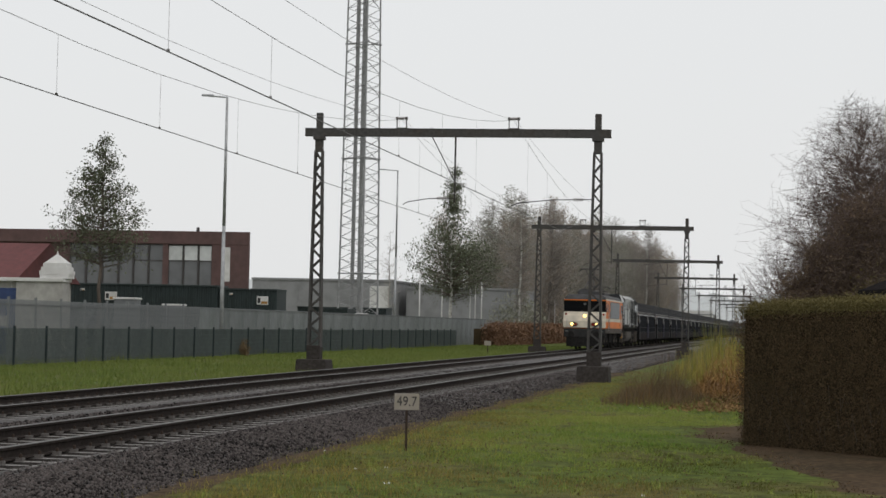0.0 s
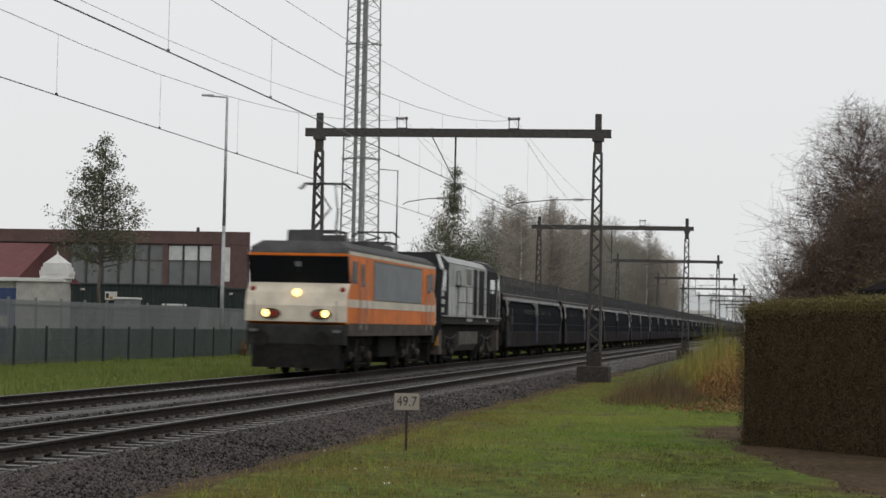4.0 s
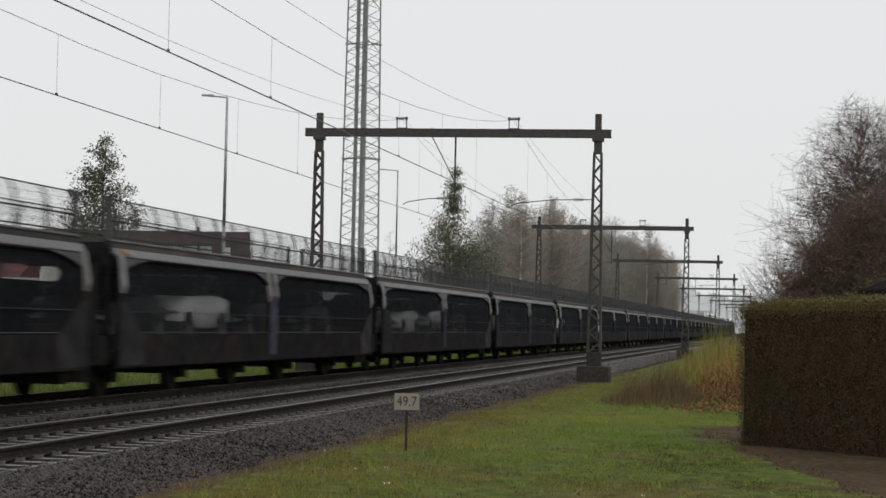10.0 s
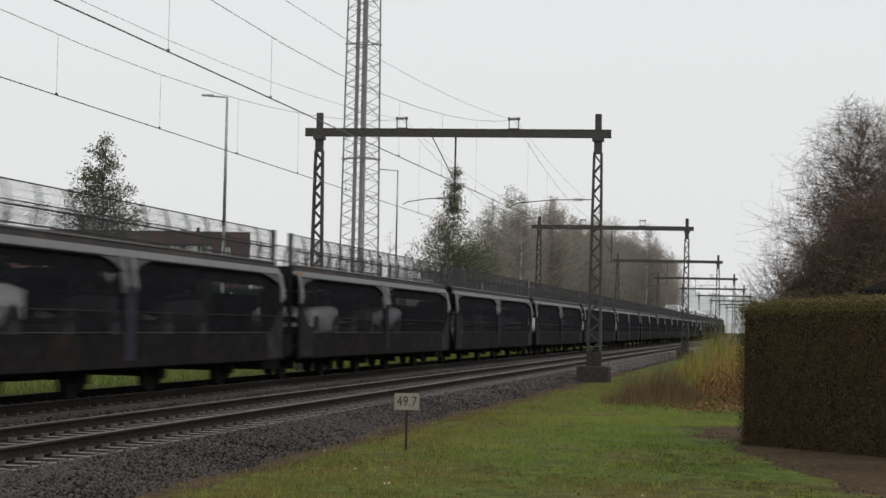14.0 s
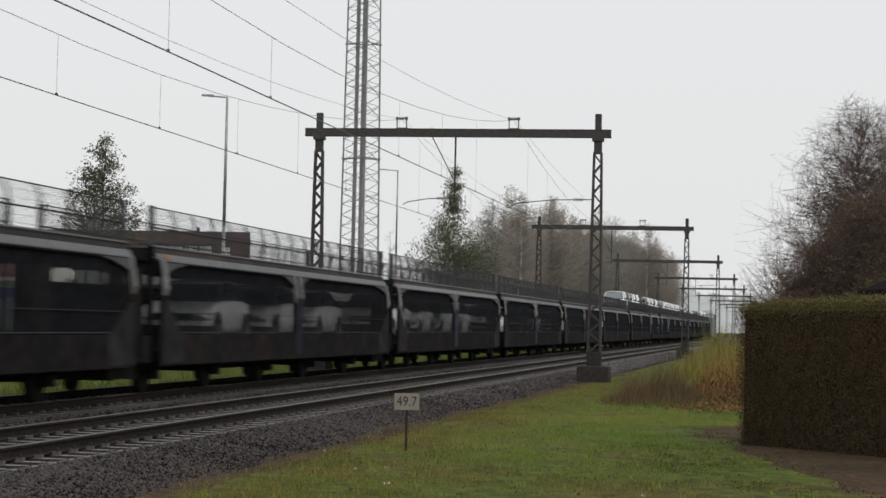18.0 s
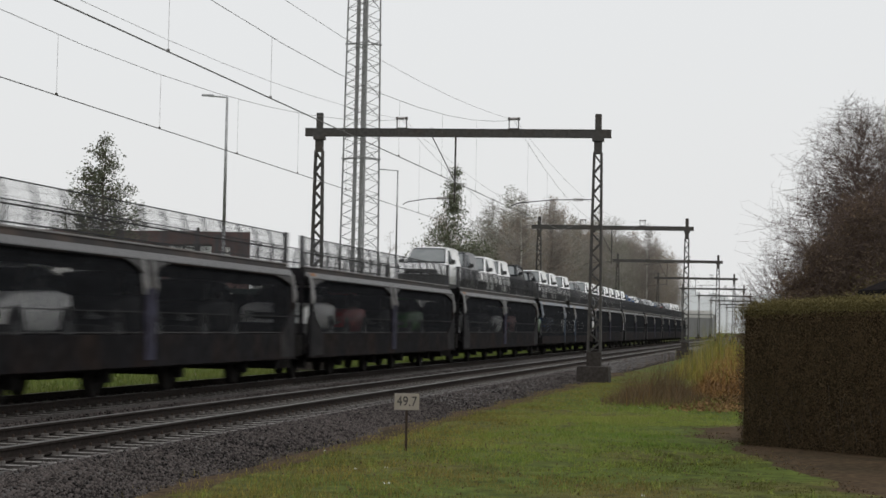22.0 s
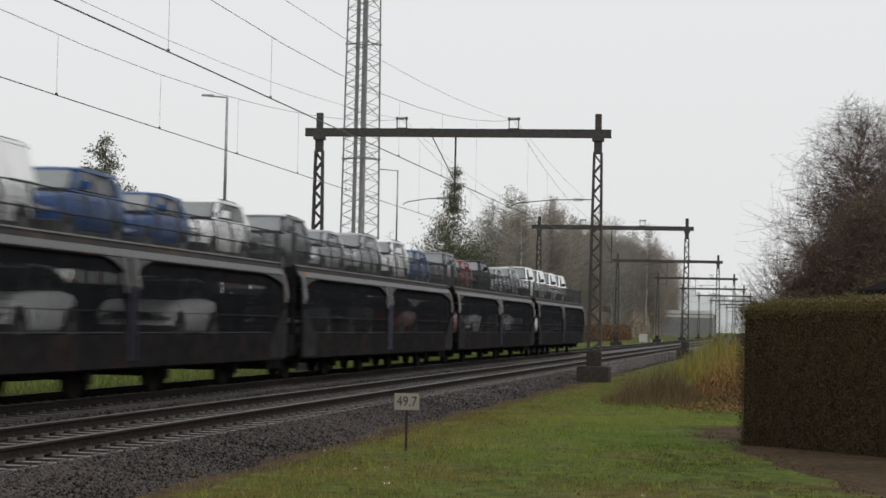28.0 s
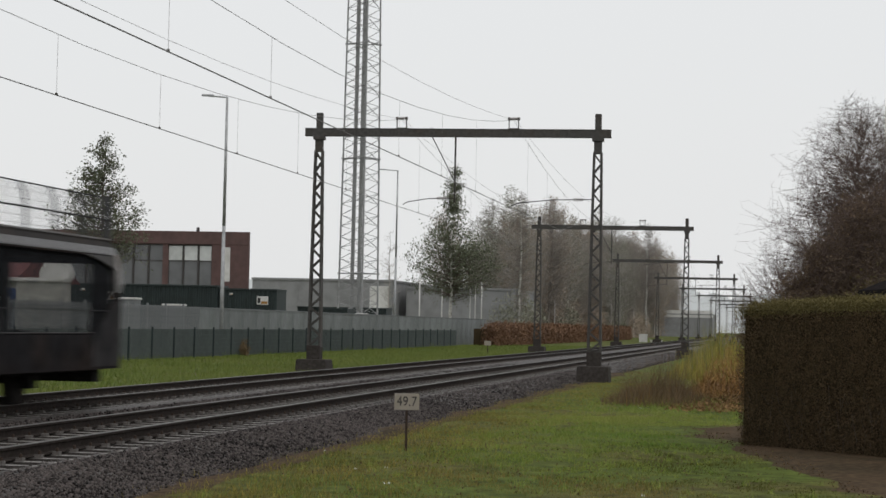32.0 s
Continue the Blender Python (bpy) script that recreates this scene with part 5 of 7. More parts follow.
# Front and length of each wagon along the train.
STARTS = [173.1, 197.4] + [222.5 + 25.08 * k for k in range(13)] + [549.2, 575.0, 604.6, 629.6, 655.1, 680.4, 706.0]
WAGONS = [(u, 24.3 if i == 0 else (29.6 if i == 16 else (25.5 if i > 17 or i == 15 else 25.08))) for i, u in enumerate(STARTS)]
TRAIN = []          # thing, place along the train, sideways, height


def build_train():
    TRAIN.append((build_electric(), 139.75, 0, 0))
    TRAIN.append((build_diesel(), 155.9, 0, 0))
    kinds = {}
    for i, (u, n) in enumerate(WAGONS):
        if n not in kinds:
            posts = (11.7, 17.6) if i == 16 else (n * 0.49,)
            w = kinds[n] = build_wagon(n, posts, "dark two-deck car carrier wagon with pale ribbed deck edges", i > 0, None, i == 16)
        else:
            w = copy_thing(kinds[n], Matrix())
        TRAIN.append((w, u, 0, 0))


CARS = {}


def put_car(shape, color, u, z):
    key = (shape, color, z > 2)
    if key not in CARS:
        c = CARS[key] = build_car(shape, color, z > 2)
    else:
        c = copy_thing(CARS[key], Matrix())
    TRAIN.append((c, u, 0, z))


UPPER, LOWER = 2.67, 0.92


# (shape, colour, front of the car along the train) on the upper decks
UPPER_LOAD = [("van", "white", 548.4), ("van", "grey", 553.0), ("van", "white", 558.5), ("van", "white", 563.1), ("offroader", "black", 568.4), ("suv", "black", 574.0),
              ("van", "white", 578.8), ("van", "white", 583.5), ("van", "white", 590.3), ("suv", "grey", 597.3), ("van", "white", 604.1), ("van", "white", 608.5),
              ("van", "white", 613.4), ("van", "white", 618.4), ("van", "white", 623.1), ("van", "white", 628.9), ("van", "white", 634.2), ("suv", "blue", 639.2),
              ("hatchback", "blue", 643.9), ("suv", "white", 648.6), ("suv", "grey", 655.0), ("hatchback", "silver", 659.8), ("suv", "silver", 664.9), ("suv", "white", 669.7),
              ("hatchback", "blue", 674.3), ("suv", "grey", 680.4), ("hatchback", "red", 684.6), ("suv", "black", 689.5), ("hatchback", "silver", 694.7), ("suv", "silver", 699.3),
              ("van", "white", 705.4), ("van", "white", 710.3), ("van", "white", 715.8), ("van", "white", 720.7)]
# (shape, colour, front of the car along the train) on the lower decks
LOWER_LOAD = [("suv", "black", 225.4), ("city", "black", 230.1), ("city", "white", 234.3), ("city", "black", 240.3), ("city", "black", 249.5), ("suv", "white", 253.9),
              ("city", "black", 259.3), ("city", "black", 265.3), ("city", "black", 274.5), ("city", "white", 279.5), ("suv", "silver", 284.4), ("city", "black", 290.3),
              ("city", "black", 299.8), ("city", "black", 305.8), ("city", "black", 312.8), ("suv", "white", 327.2), ("city", "black", 332.8), ("city", "black", 338.8),
              ("city", "white", 352.5), ("city", "black", 357.5), ("suv", "silver", 361.5), ("city", "black", 375.8), ("city", "black", 381.8), ("city", "black", 388.8),
              ("city", "white", 400.6), ("suv", "black", 405.7), ("city", "black", 413.3), ("city", "white", 429.4), ("city", "white", 434.7), ("city", "white", 439.7),
              ("suv", "white", 450.2), ("city", "white", 455.6), ("city", "white", 460.2), ("city", "white", 464.7), ("city", "white", 475.9), ("suv", "black", 483.2),
              ("city", "white", 490.0), ("city", "white", 504.5), ("city", "black", 509.8), ("city", "black", 515.8), ("suv", "white", 525.7), ("city", "red", 530.8),
              ("city", "black", 536.0), ("city", "green", 541.0), ("city", "black", 551.8), ("suv", "black", 557.0), ("city", "white", 562.0), ("city", "red", 566.7),
              ("city", "green", 576.9), ("suv", "blue", 581.5), ("suv", "black", 585.4), ("city", "white", 589.5), ("city", "white", 596.1), ("city", "white", 607.7),
              ("city", "green", 612.9), ("suv", "white", 621.5), ("city", "white", 632.5), ("city", "white", 637.2), ("city", "white", 646.5), ("city", "black", 658.3),
              ("suv", "black", 663.7), ("city", "red", 672.1), ("city", "red", 682.9), ("city", "white", 687.7), ("city", "black", 692.5), ("suv", "white", 697.3),
              ("city", "white", 709.1), ("city", "black", 714.8), ("city", "silver", 722.7)]


def load_cars():
    for shape, color, u in UPPER_LOAD:
        put_car(shape, color, u, UPPER)
    for shape, color, u in LOWER_LOAD:
        put_car(shape, color, u, LOWER)


def motions():
    steps = [0, 2, 4, 6, 8, 10, 12, 14, 16, 18, 20, 22, 24, 26, 28, 30, 32]
    for ob, u, x, z in TRAIN:
        walk(ob, [(t, pose(FAR_X + x, u - run(t), z)) for t in steps])


# ---- surroundings ----
FENCE_GREEN = mat("dark_green_fence_steel", (0.066, 0.082, 0.08), 0.6, 0.1, 0.15, 4)
FENCE_POST = mat("dark_fence_post_steel", (0.03, 0.04, 0.042), 0.6, 0.1, 0.15, 4, spec=0.1)
PALISADE = mat("grey_galvanised_bars", (0.17, 0.18, 0.185), 0.6, 0.3, 0.15, 4)
SHEET = mat("weathered_grey_sheet", (0.19, 0.205, 0.207), 0.65, 0.1, 0.12, 1.5, 0.1, 12, (0.10, 0.115, 0.11), 0.5, 0.6, 0.14)
CLADDING = mat("dark_red_cladding", (0.10, 0.06, 0.057), 0.75, 0, 0.15, 2, 0.1, 14, (0.078, 0.052, 0.05), 0.4, 0.5)
ROOF_RED = mat("dull_red_roof", (0.115, 0.036, 0.036), 0.7, 0, 0.15, 3, 0.2, 8)
RENDER_WALL = mat("dirty_pale_render", (0.33, 0.325, 0.305), 0.85, 0, 0.15, 3, 0.2, 20, (0.20, 0.19, 0.175), 0.6, 0.6)
WHITE_STONE = mat("white_painted_stone", (0.56, 0.56, 0.55), 0.7, 0, 0.1, 4, 0.1, 20, (0.38, 0.37, 0.35), 1.0, 0.5)
BLUE_DOOR = mat("dark_blue_panel", (0.028, 0.048, 0.12), 0.6, 0, 0.2, 3)
DARK_GREEN = mat("dark_green_container_paint", (0.022, 0.032, 0.032), 0.6, 0.1, 0.15, 3, 0.1, 20)
WARE = mat("grey_warehouse_cladding", (0.23, 0.235, 0.24), 0.75, 0.05, 0.06, 1, 0.05, 5)
PANE = mat("office_window_glass", (0.10, 0.105, 0.11), 0.08, 0, 0.1, 1, spec=0.6)
BLIND = mat("white_blinds_behind_glass", (0.50, 0.52, 0.52), 0.2, 0, 0.08, 2, spec=0.6)
FRAME_DARK = mat("dark_window_frame", (0.05, 0.045, 0.045), 0.5, 0.1, 0.1)
WHITE_PAINT = mat("white_enamel", (0.265, 0.24, 0.21), 0.6, 0, 0.08, 6, 0, 30, (0.30, 0.26, 0.2), 3.0, 0.6)
INK = mat("black_lettering", (0.03, 0.03, 0.03), 0.6, 0, 0.1)
BARK = leaf_mat("grey_brown_bark", (0.075, 0.062, 0.052), (0.12, 0.10, 0.085), 0.9)
# Bark of the distant wood; fog haze is painted in by paling the colour.
DARK_HAZE_BARK = leaf_mat("darker_haze_paled_bark", (0.17, 0.15, 0.138), (0.26, 0.235, 0.215), 0.9)
HAZE_BARK = leaf_mat("haze_paled_bark", (0.28, 0.265, 0.25), (0.38, 0.36, 0.335), 0.9)
PURPLE_BARK = leaf_mat("reddish_brown_twigs", (0.085, 0.064, 0.057), (0.15, 0.112, 0.098), 0.9)
BIRCH = mat("white_birch_bark", (0.46, 0.45, 0.42), 0.8, 0, 0.3, 5, 0, 30, (0.12, 0.11, 0.10), 3.0, 0.6)
OLIVE = leaf_mat("dark_olive_leaves", (0.072, 0.084, 0.052), (0.13, 0.142, 0.09))
TALL_LEAF = leaf_mat("greyish_olive_leaves", (0.082, 0.098, 0.06), (0.145, 0.158, 0.105))
# Leaves of the wood, lightened so that their colour carries the haze.
HAZE_GREEN = leaf_mat("haze_paled_green_leaves", (0.16, 0.165, 0.125), (0.24, 0.24, 0.185))
HAZE_BROWN_LEAF = leaf_mat("haze_paled_withered_leaves", (0.235, 0.185, 0.145), (0.33, 0.27, 0.21))
BEECH = leaf_mat("russet_beech_leaves", (0.10, 0.056, 0.036), (0.175, 0.10, 0.058))
HEDGE_LEAF = leaf_mat("hedge_leaves", (0.078, 0.055, 0.029), (0.118, 0.08, 0.045), 0.8)
HEDGE_TOP = leaf_mat("yellowish_hedge_top_leaves", (0.08, 0.069, 0.027), (0.14, 0.116, 0.044), 0.75)
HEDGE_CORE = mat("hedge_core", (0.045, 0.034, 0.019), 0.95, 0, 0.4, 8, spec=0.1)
THICKET_LEAF = leaf_mat("dull_russet_leaves", (0.085, 0.06, 0.044), (0.19, 0.135, 0.085), 0.7, 0.9)
LITTER = leaf_mat("crumbled_dry_leaves", (0.05, 0.032, 0.02), (0.15, 0.105, 0.065), 0.9)
BRACKEN_LITTER = leaf_mat("broken_bracken_litter", (0.10, 0.06, 0.03), (0.28, 0.17, 0.075), 0.8, 0.9)
STRAW = leaf_mat("yellow_green_weeds", (0.12, 0.15, 0.026), (0.31, 0.25, 0.06), 0.6, 0.85)
RUSTY_WEED = leaf_mat("orange_dead_bracken", (0.085, 0.046, 0.02), (0.31, 0.168, 0.058), 0.6, 0.95)
BROWN_WEED = leaf_mat("brown_heather_stems", (0.085, 0.06, 0.037), (0.175, 0.125, 0.065))


def sticks(name, segs, material, parent=None, label=""):
    """Three-sided tapered sticks: rows of start, end, both radii."""
    s = np.array([(*a, *b, r0, r1) for a, b, r0, r1 in segs])
    p0, p1, r0, r1 = s[:, :3], s[:, 3:6], s[:, 6:7], s[:, 7:8]
    d = p1 - p0
    d /= np.linalg.norm(d, axis=1)[:, None] + 1e-9
    a = np.cross(d, np.where(np.abs(d[:, 2:3]) < 0.9, [[0, 0, 1.0]], [[1.0, 0, 0]]))
    a /= np.linalg.norm(a, axis=1)[:, None]
    b = np.cross(d, a)
    n = len(s)
    v = np.empty((n, 6, 3))
    for i in range(3):
        w = 2 * np.pi * i / 3
        o = a * np.cos(w) + b * np.sin(w)
        v[:, i], v[:, 3 + i] = p0 + o * r0, p1 + o * r1
    quads = np.array([(0, 1, 4, 3), (1, 2, 5, 4), (2, 0, 3, 5)])
    f = (np.arange(n)[:, None, None] * 6 + quads[None]).reshape(-1)
    me = bpy.data.meshes.new(name)
    me.vertices.add(n * 6), me.loops.add(len(f)), me.polygons.add(n * 3)
    me.vertices.foreach_set("co", v.reshape(-1).astype(np.float32))
    me.loops.foreach_set("vertex_index", f.astype(np.int32))
    me.polygons.foreach_set("loop_start", np.arange(0, len(f), 4, dtype=np.int32))
    me.polygons.foreach_set("loop_total", np.full(n * 3, 4, dtype=np.int32))
    me.polygons.foreach_set("use_smooth", np.ones(n * 3, dtype=bool))
    me.materials.append(material)
    me.update(calc_edges=True)
    ob = new(name, me)
    ob.parent = parent
    if label:
        tagged(ob, label)
    return ob


def crown_tree(name, label, seed, height, trunk_r, profile, limbs_n, bark, leaf, leaf_size, per, at, trunk_mat=None, group="", lean=0.0, thick=1.0, rise=0.58, twigs=7, crook=0.0, scatter=1.0, least=0.5, fall=1.5):
    """A tree whose limbs reach out to a crown of the given (height, radius) outline."""
    r = random.Random(seed)
    t = thing(name, label, "tree", group, at=at)
    zs, rs = [z for z, _ in profile], [q for _, q in profile]
    g = Geo()
    p, rad = Vector((0, 0, 0)), trunk_r
    axis = [p]
    n = 10
    for i in range(n):
        q = Vector((r.gauss(0, 0.05) + lean * (i + 1) / n, r.gauss(0, 0.05), height * (i + 1) / n))
        r1 = trunk_r * (1 - 0.93 * (i + 1) / n)
        g.tube(p, q, rad, r1, 8, 0, False)
        p, rad = q, r1
        axis.append(q)
    part("trunk", g, trunk_mat or bark, t, smooth=True)

    def on_axis(z):
        f = min(max(z / height * n, 0), n - 1e-4)
        return axis[int(f)].lerp(axis[int(f) + 1], f - int(f))

    seg, tips = [], []
    for _ in range(limbs_n):
        z = r.uniform(zs[0], zs[-1])
        w = float(np.interp(z, zs, rs))
        if r.random() > 0.06 + 0.94 * (w / max(rs)) ** fall:
            continue
        az = r.uniform(0, 2 * math.pi)
        reach = w * r.uniform(least, 1.0)
        b = on_axis(max(z - reach * rise * r.uniform(0.6, 1.4), zs[0] * 0.5))
        e = Vector((on_axis(z).x + math.cos(az) * reach, on_axis(z).y + math.sin(az) * reach, z))
        m = b.lerp(e, 0.5) + Vector((r.gauss(0, 0.12 + crook * reach), r.gauss(0, 0.12 + crook * reach), -0.06 * reach + r.gauss(0, crook * reach)))
        m2 = m.lerp(e, 0.5) + Vector((r.gauss(0, 0.6 * crook * reach), r.gauss(0, 0.6 * crook * reach), r.gauss(0.05 * reach, 0.6 * crook * reach)))
        seg += [(tuple(b), tuple(m), thick * (0.012 + 0.012 * reach), thick * (0.012 + 0.005 * reach)), (tuple(m), tuple(m2), thick * (0.012 + 0.005 * reach), 0.009 * thick), (tuple(m2), tuple(e), 0.009 * thick, 0.005 * thick)]
        for k in range(twigs):
            f = r.uniform(0.3, 1.0)
            s0 = b.lerp(m, f / 0.5) if f < 0.5 else (m.lerp(m2, (f - 0.5) / 0.25) if f < 0.75 else m2.lerp(e, (f - 0.75) / 0.25))
            s1 = s0 + Vector((r.gauss(0, 0.4), r.gauss(0, 0.4), r.gauss(0.12, 0.3))) * (0.35 + 0.22 * w)
            seg.append((tuple(s0), tuple(s1), 0.010 * thick, 0.004 * thick))
            tips.append(tuple(s1))
            s2 = s1 + Vector((r.gauss(0, 0.3), r.gauss(0, 0.3), r.gauss(0.1, 0.2))) * (0.3 + 0.12 * w)
            seg.append((tuple(s1), tuple(s2), 0.007 * thick, 0.003 * thick))
            tips.append(tuple(s2))
    sticks("branchwork", seg, bark, t)
    if leaf is not None:
        tp = np.array(tips)
        pts = np.repeat(tp, per, 0) + rng.normal(0, leaf_size * scatter, (len(tp) * per, 3))
        leaves("crown", pts, leaf_size, leaf, t)
    return t


def build_fences():
    f = thing("mesh_fence", "low dark green wire mesh fence on steel posts along the grass", "fence", at=pose(-26.5, 0, 0))
    g = Geo()
    for k in range(56):
        g.tube((0, 0.05 + k * 0.056, -0.22), (0, 0.05 + k * 0.056, 1.05), 0.009, 0.009, 3, 0, False)
    for z in (-0.2, 0.0, 0.2, 0.4, 0.6, 0.8, 1.0):
        g.tube((0.01, 0, z), (0.01, 3.15, z), 0.006, 0.006, 3, 0, False)
    panel = g.mesh("mesh_panel", [FENCE_GREEN])
    post = Geo().box(-0.035, 0.035, -0.04, 0.04, -0.35, 1.14).mesh("post", [FENCE_POST])
    for k in range(33):
        y = 61.35 + k * 3.15
        part("post", post, None, f, at=pose(0.03, y, 0))
        part("mesh_panel", panel, None, f, at=pose(0, y, 0))
    p = thing("palisade_fence", "tall grey steel bar fence in front of the yard", "fence", at=pose(-28.5, 0, 0))
    g = Geo()
    bar = Geo().box(-0.012, 0.012, -0.015, 0.015, -0.2, 2.1).mesh("bar", [PALISADE])
    for z in (0.0, 1.9):
        g.box(-0.03, -0.012, 0, 2.8, z - 0.03, z + 0.03)
    panel = g.mesh("cross_rails", [PALISADE])
    post = Geo().box(-0.06, 0.02, -0.05, 0.05, -0.35, 2.2).mesh("post", [PALISADE])
    for k in range(3, 15):
        part("cross_rails", panel, None, p, at=pose(0, 55.4 + k * 2.8, 0))
        for j in range(24):
            part("bar", bar, None, p, at=pose(0, 55.46 + k * 2.8 + j * 0.117, 0))
        part("post", post, None, p, at=pose(0, 55.4 + k * 2.8, 0))
    s = thing("sheet_fence", "tall weathered grey sheet metal fence along the yard", "fence", at=pose(-28.5, 0, 0))
    g = Geo()
    k = 0
    n = 14
    w = 2.76 / n
    ring = []
    for i in range(n):
        ring += [(0.0, i * w), (0.0, i * w + w * 0.55), (-0.035, i * w + w * 0.65), (-0.035, i * w + w * 0.92)]
    ring += [(-0.05, 2.76), (-0.05, 0)]
    g.along_z(ring, -0.3, 2.04)
    panel = g.mesh("sheet", [SHEET])
    cap = Geo().box(-0.07, 0.03, 0, 2.8, 2.04, 2.1).mesh("cap_rail", [PALISADE])
    for k in range(35):
        part("sheet", panel, None, s, at=pose(0, 97.4 + k * 2.8, 0))
        part("cap_rail", cap, None, s, at=pose(0, 97.4 + k * 2.8, 0))


MAST_STEEL = mat("dull_grey_mast_steel", (0.27, 0.275, 0.28), 0.6, 0.1, 0.15, 5, 0.1, 30)


def build_mast():
    """Triangular lattice radio mast behind the yard."""
    m = thing("radio_mast", "tall grey triangular lattice radio mast with cable bundles", "mast", at=pose(-31.75, 150, -0.3))
    top = 38.0
    taper = lambda z: 1.0 - 0.0075 * z
    feet = [(-1.47, 0.3), (1.50, 0.9), (0.72, -1.3)]
    P = lambda i, z: Vector((feet[i][0] * taper(z), feet[i][1] * taper(z), z))
    for i in range(3):
        part("mast_leg", Geo().tube(P(i, 0), P(i, top), 0.075, 0.06, 8), MAST_STEEL, m)
    n = 46
    h = top / n
    for i, j in ((0, 1), (1, 2), (2, 0)):
        for k in range(n):
            a, b = (i, j) if k % 2 else (j, i)
            part("brace", Geo().tube(P(a, k * h), P(b, (k + 1) * h), 0.028, 0.028, 4, 0, False), MAST_STEEL, m)
            if k % 2:
                part("brace", Geo().tube(P(b, k * h), P(a, (k + 1) * h), 0.024, 0.024, 4, 0, False), MAST_STEEL, m)
    for k in range(6):
        z = 5.9 + k * 8.7 - 0.4
        g = Geo()
        for i in range(3):
            g.tube(P(i, z - 0.05), P(i, z + 0.05), 0.15, 0.15, 8)
            g.tube(P(i, z), P((i + 1) % 3, z), 0.045, 0.045, 5)
        if z < top:
            part("flange_ring", g, MAST_STEEL, m)
    for x, r in ((-0.36, 0.15), (0.14, 0.10), (0.3, 0.05)):
        g = Geo()
        for o in (-1, 0, 1):
            g.tube((x + o * r * 0.66, 0.0, 0), (x * 0.8 + o * r * 0.66, 0.0, top), r * 0.36, r * 0.36, 6)
        for k in range(26):
            g.box(x - r - 0.08, x + r + 0.08, -0.02, 0.08, 0.8 + k * 1.45, 0.86 + k * 1.45)
        part("cable_bundle", g, MAST_STEEL, m, "bundle of feeder cables")
    lad = Geo().tube((-0.02, 0.3, 0), (-0.02, 0.3, top), 0.02, 0.02, 4).tube((0.38, 0.3, 0), (0.3, 0.3, top), 0.02, 0.02, 4)
    for k in range(100):
        lad.box(-0.02, 0.36, 0.29, 0.31, 0.3 + k * 0.37, 0.32 + k * 0.37)
    part("ladder", lad, MAST_STEEL, m)


def lamp_post(x, y, h, arm, label):
    l = thing("lamp_post", label, "lamp post", "yard lamp posts", at=pose(x, y, -0.3))
    part("pole", Geo().tube((0, 0, 0), (0, 0, h * 0.5), 0.11, 0.085, 10).tube((0, 0, h * 0.5), (0, 0, h), 0.085, 0.06, 10), GALV, l, smooth=True)
    a = part("arm", Geo().tube((0, 0, h - 0.03), (-arm, 0, h + 0.06), 0.04, 0.035, 8), GALV, l)
    part("lamp_head", Geo().along_x([(-0.12, h + 0.03), (0.12, h + 0.03), (0.1, h + 0.12), (-0.1, h + 0.12)], -arm - 0.15, -arm + 0.45), GALV, l, bevel=0.02)


def build_office():
    Y = 150.0
    o = thing("office_building", "dark red clad office building with a band of large windows", "building", at=pose(0, Y, -0.3))
    part("main_wall", Geo().along_z([(-62.5, 0.25), (-40.2, 0.25), (-44.8, 16), (-67, 16)], 0, 8.3), CLADDING, o)
    part("roof_edge", Geo().box(-62.6, -40.15, -0.1, 0.25, 7.5, 8.5), CLADDING, o, "dark red roof edge", bevel=0.03)
    part("corner_pier", Geo().box(-43.05, -40.15, -0.08, 0.25, 0, 7.5), CLADDING, o, bevel=0.02)
    part("flue", Geo().tube((-44.8, 2, 8.3), (-44.8, 2, 8.9), 0.14, 0.12, 8), FRAME_DARK, o)
    part("sign_strip", Geo().box(-42.1, -41.6, -0.11, -0.08, 4.7, 7.3), WHITE_STONE, o, "tall white sign strip")
    xs = [-54.4, -53.1, -51.8, -50.5, -49.32, -48.1, -46.75, -45.35, -44.15, -43.05]
    for i, (a, b) in enumerate(zip(xs[:-1], xs[1:])):
        w = part("window", Geo().box(a + 0.04, b - 0.04, 0.12, 0.2, 4.2, 7.45), PANE, o, "tall dark office window")
        fr = Geo().box(a, a + 0.09, 0.02, 0.25, 4.1, 7.5).box(b - 0.06, b, 0.02, 0.25, 4.1, 7.5).box(a, b, 0.04, 0.25, 4.1, 4.22).box(a, b, 0.04, 0.25, 7.4, 7.5)
        if i > 3:
            fr.box(a, b, 0.05, 0.25, 6.2, 6.27)
        part("frame", fr, FRAME_DARK, w)
        if i > 5:
            part("blind", Geo().box(a + 0.1, b - 0.08, 0.09, 0.115, 6.28, 7.38), BLIND, w, "closed white blind")
    part("thick_mullion", Geo().box(-46.95, -46.5, -0.05, 0.25, 4.1, 7.5), CLADDING, o)
    # lower wing with a dull red roof
    w = thing("low_wing", "low pale building with a dull red sloping roof", "building", at=pose(0, 100, -0.3))
    part("wall", Geo().box(-52, -39.4, 0, 9, 0, 3.6), RENDER_WALL, w)
    part("roof", Geo().along_x([(-0.4, 3.6), (9.4, 3.6), (4.5, 5.7)], -52.3, -39.0), ROOF_RED, w, "dull red roof")


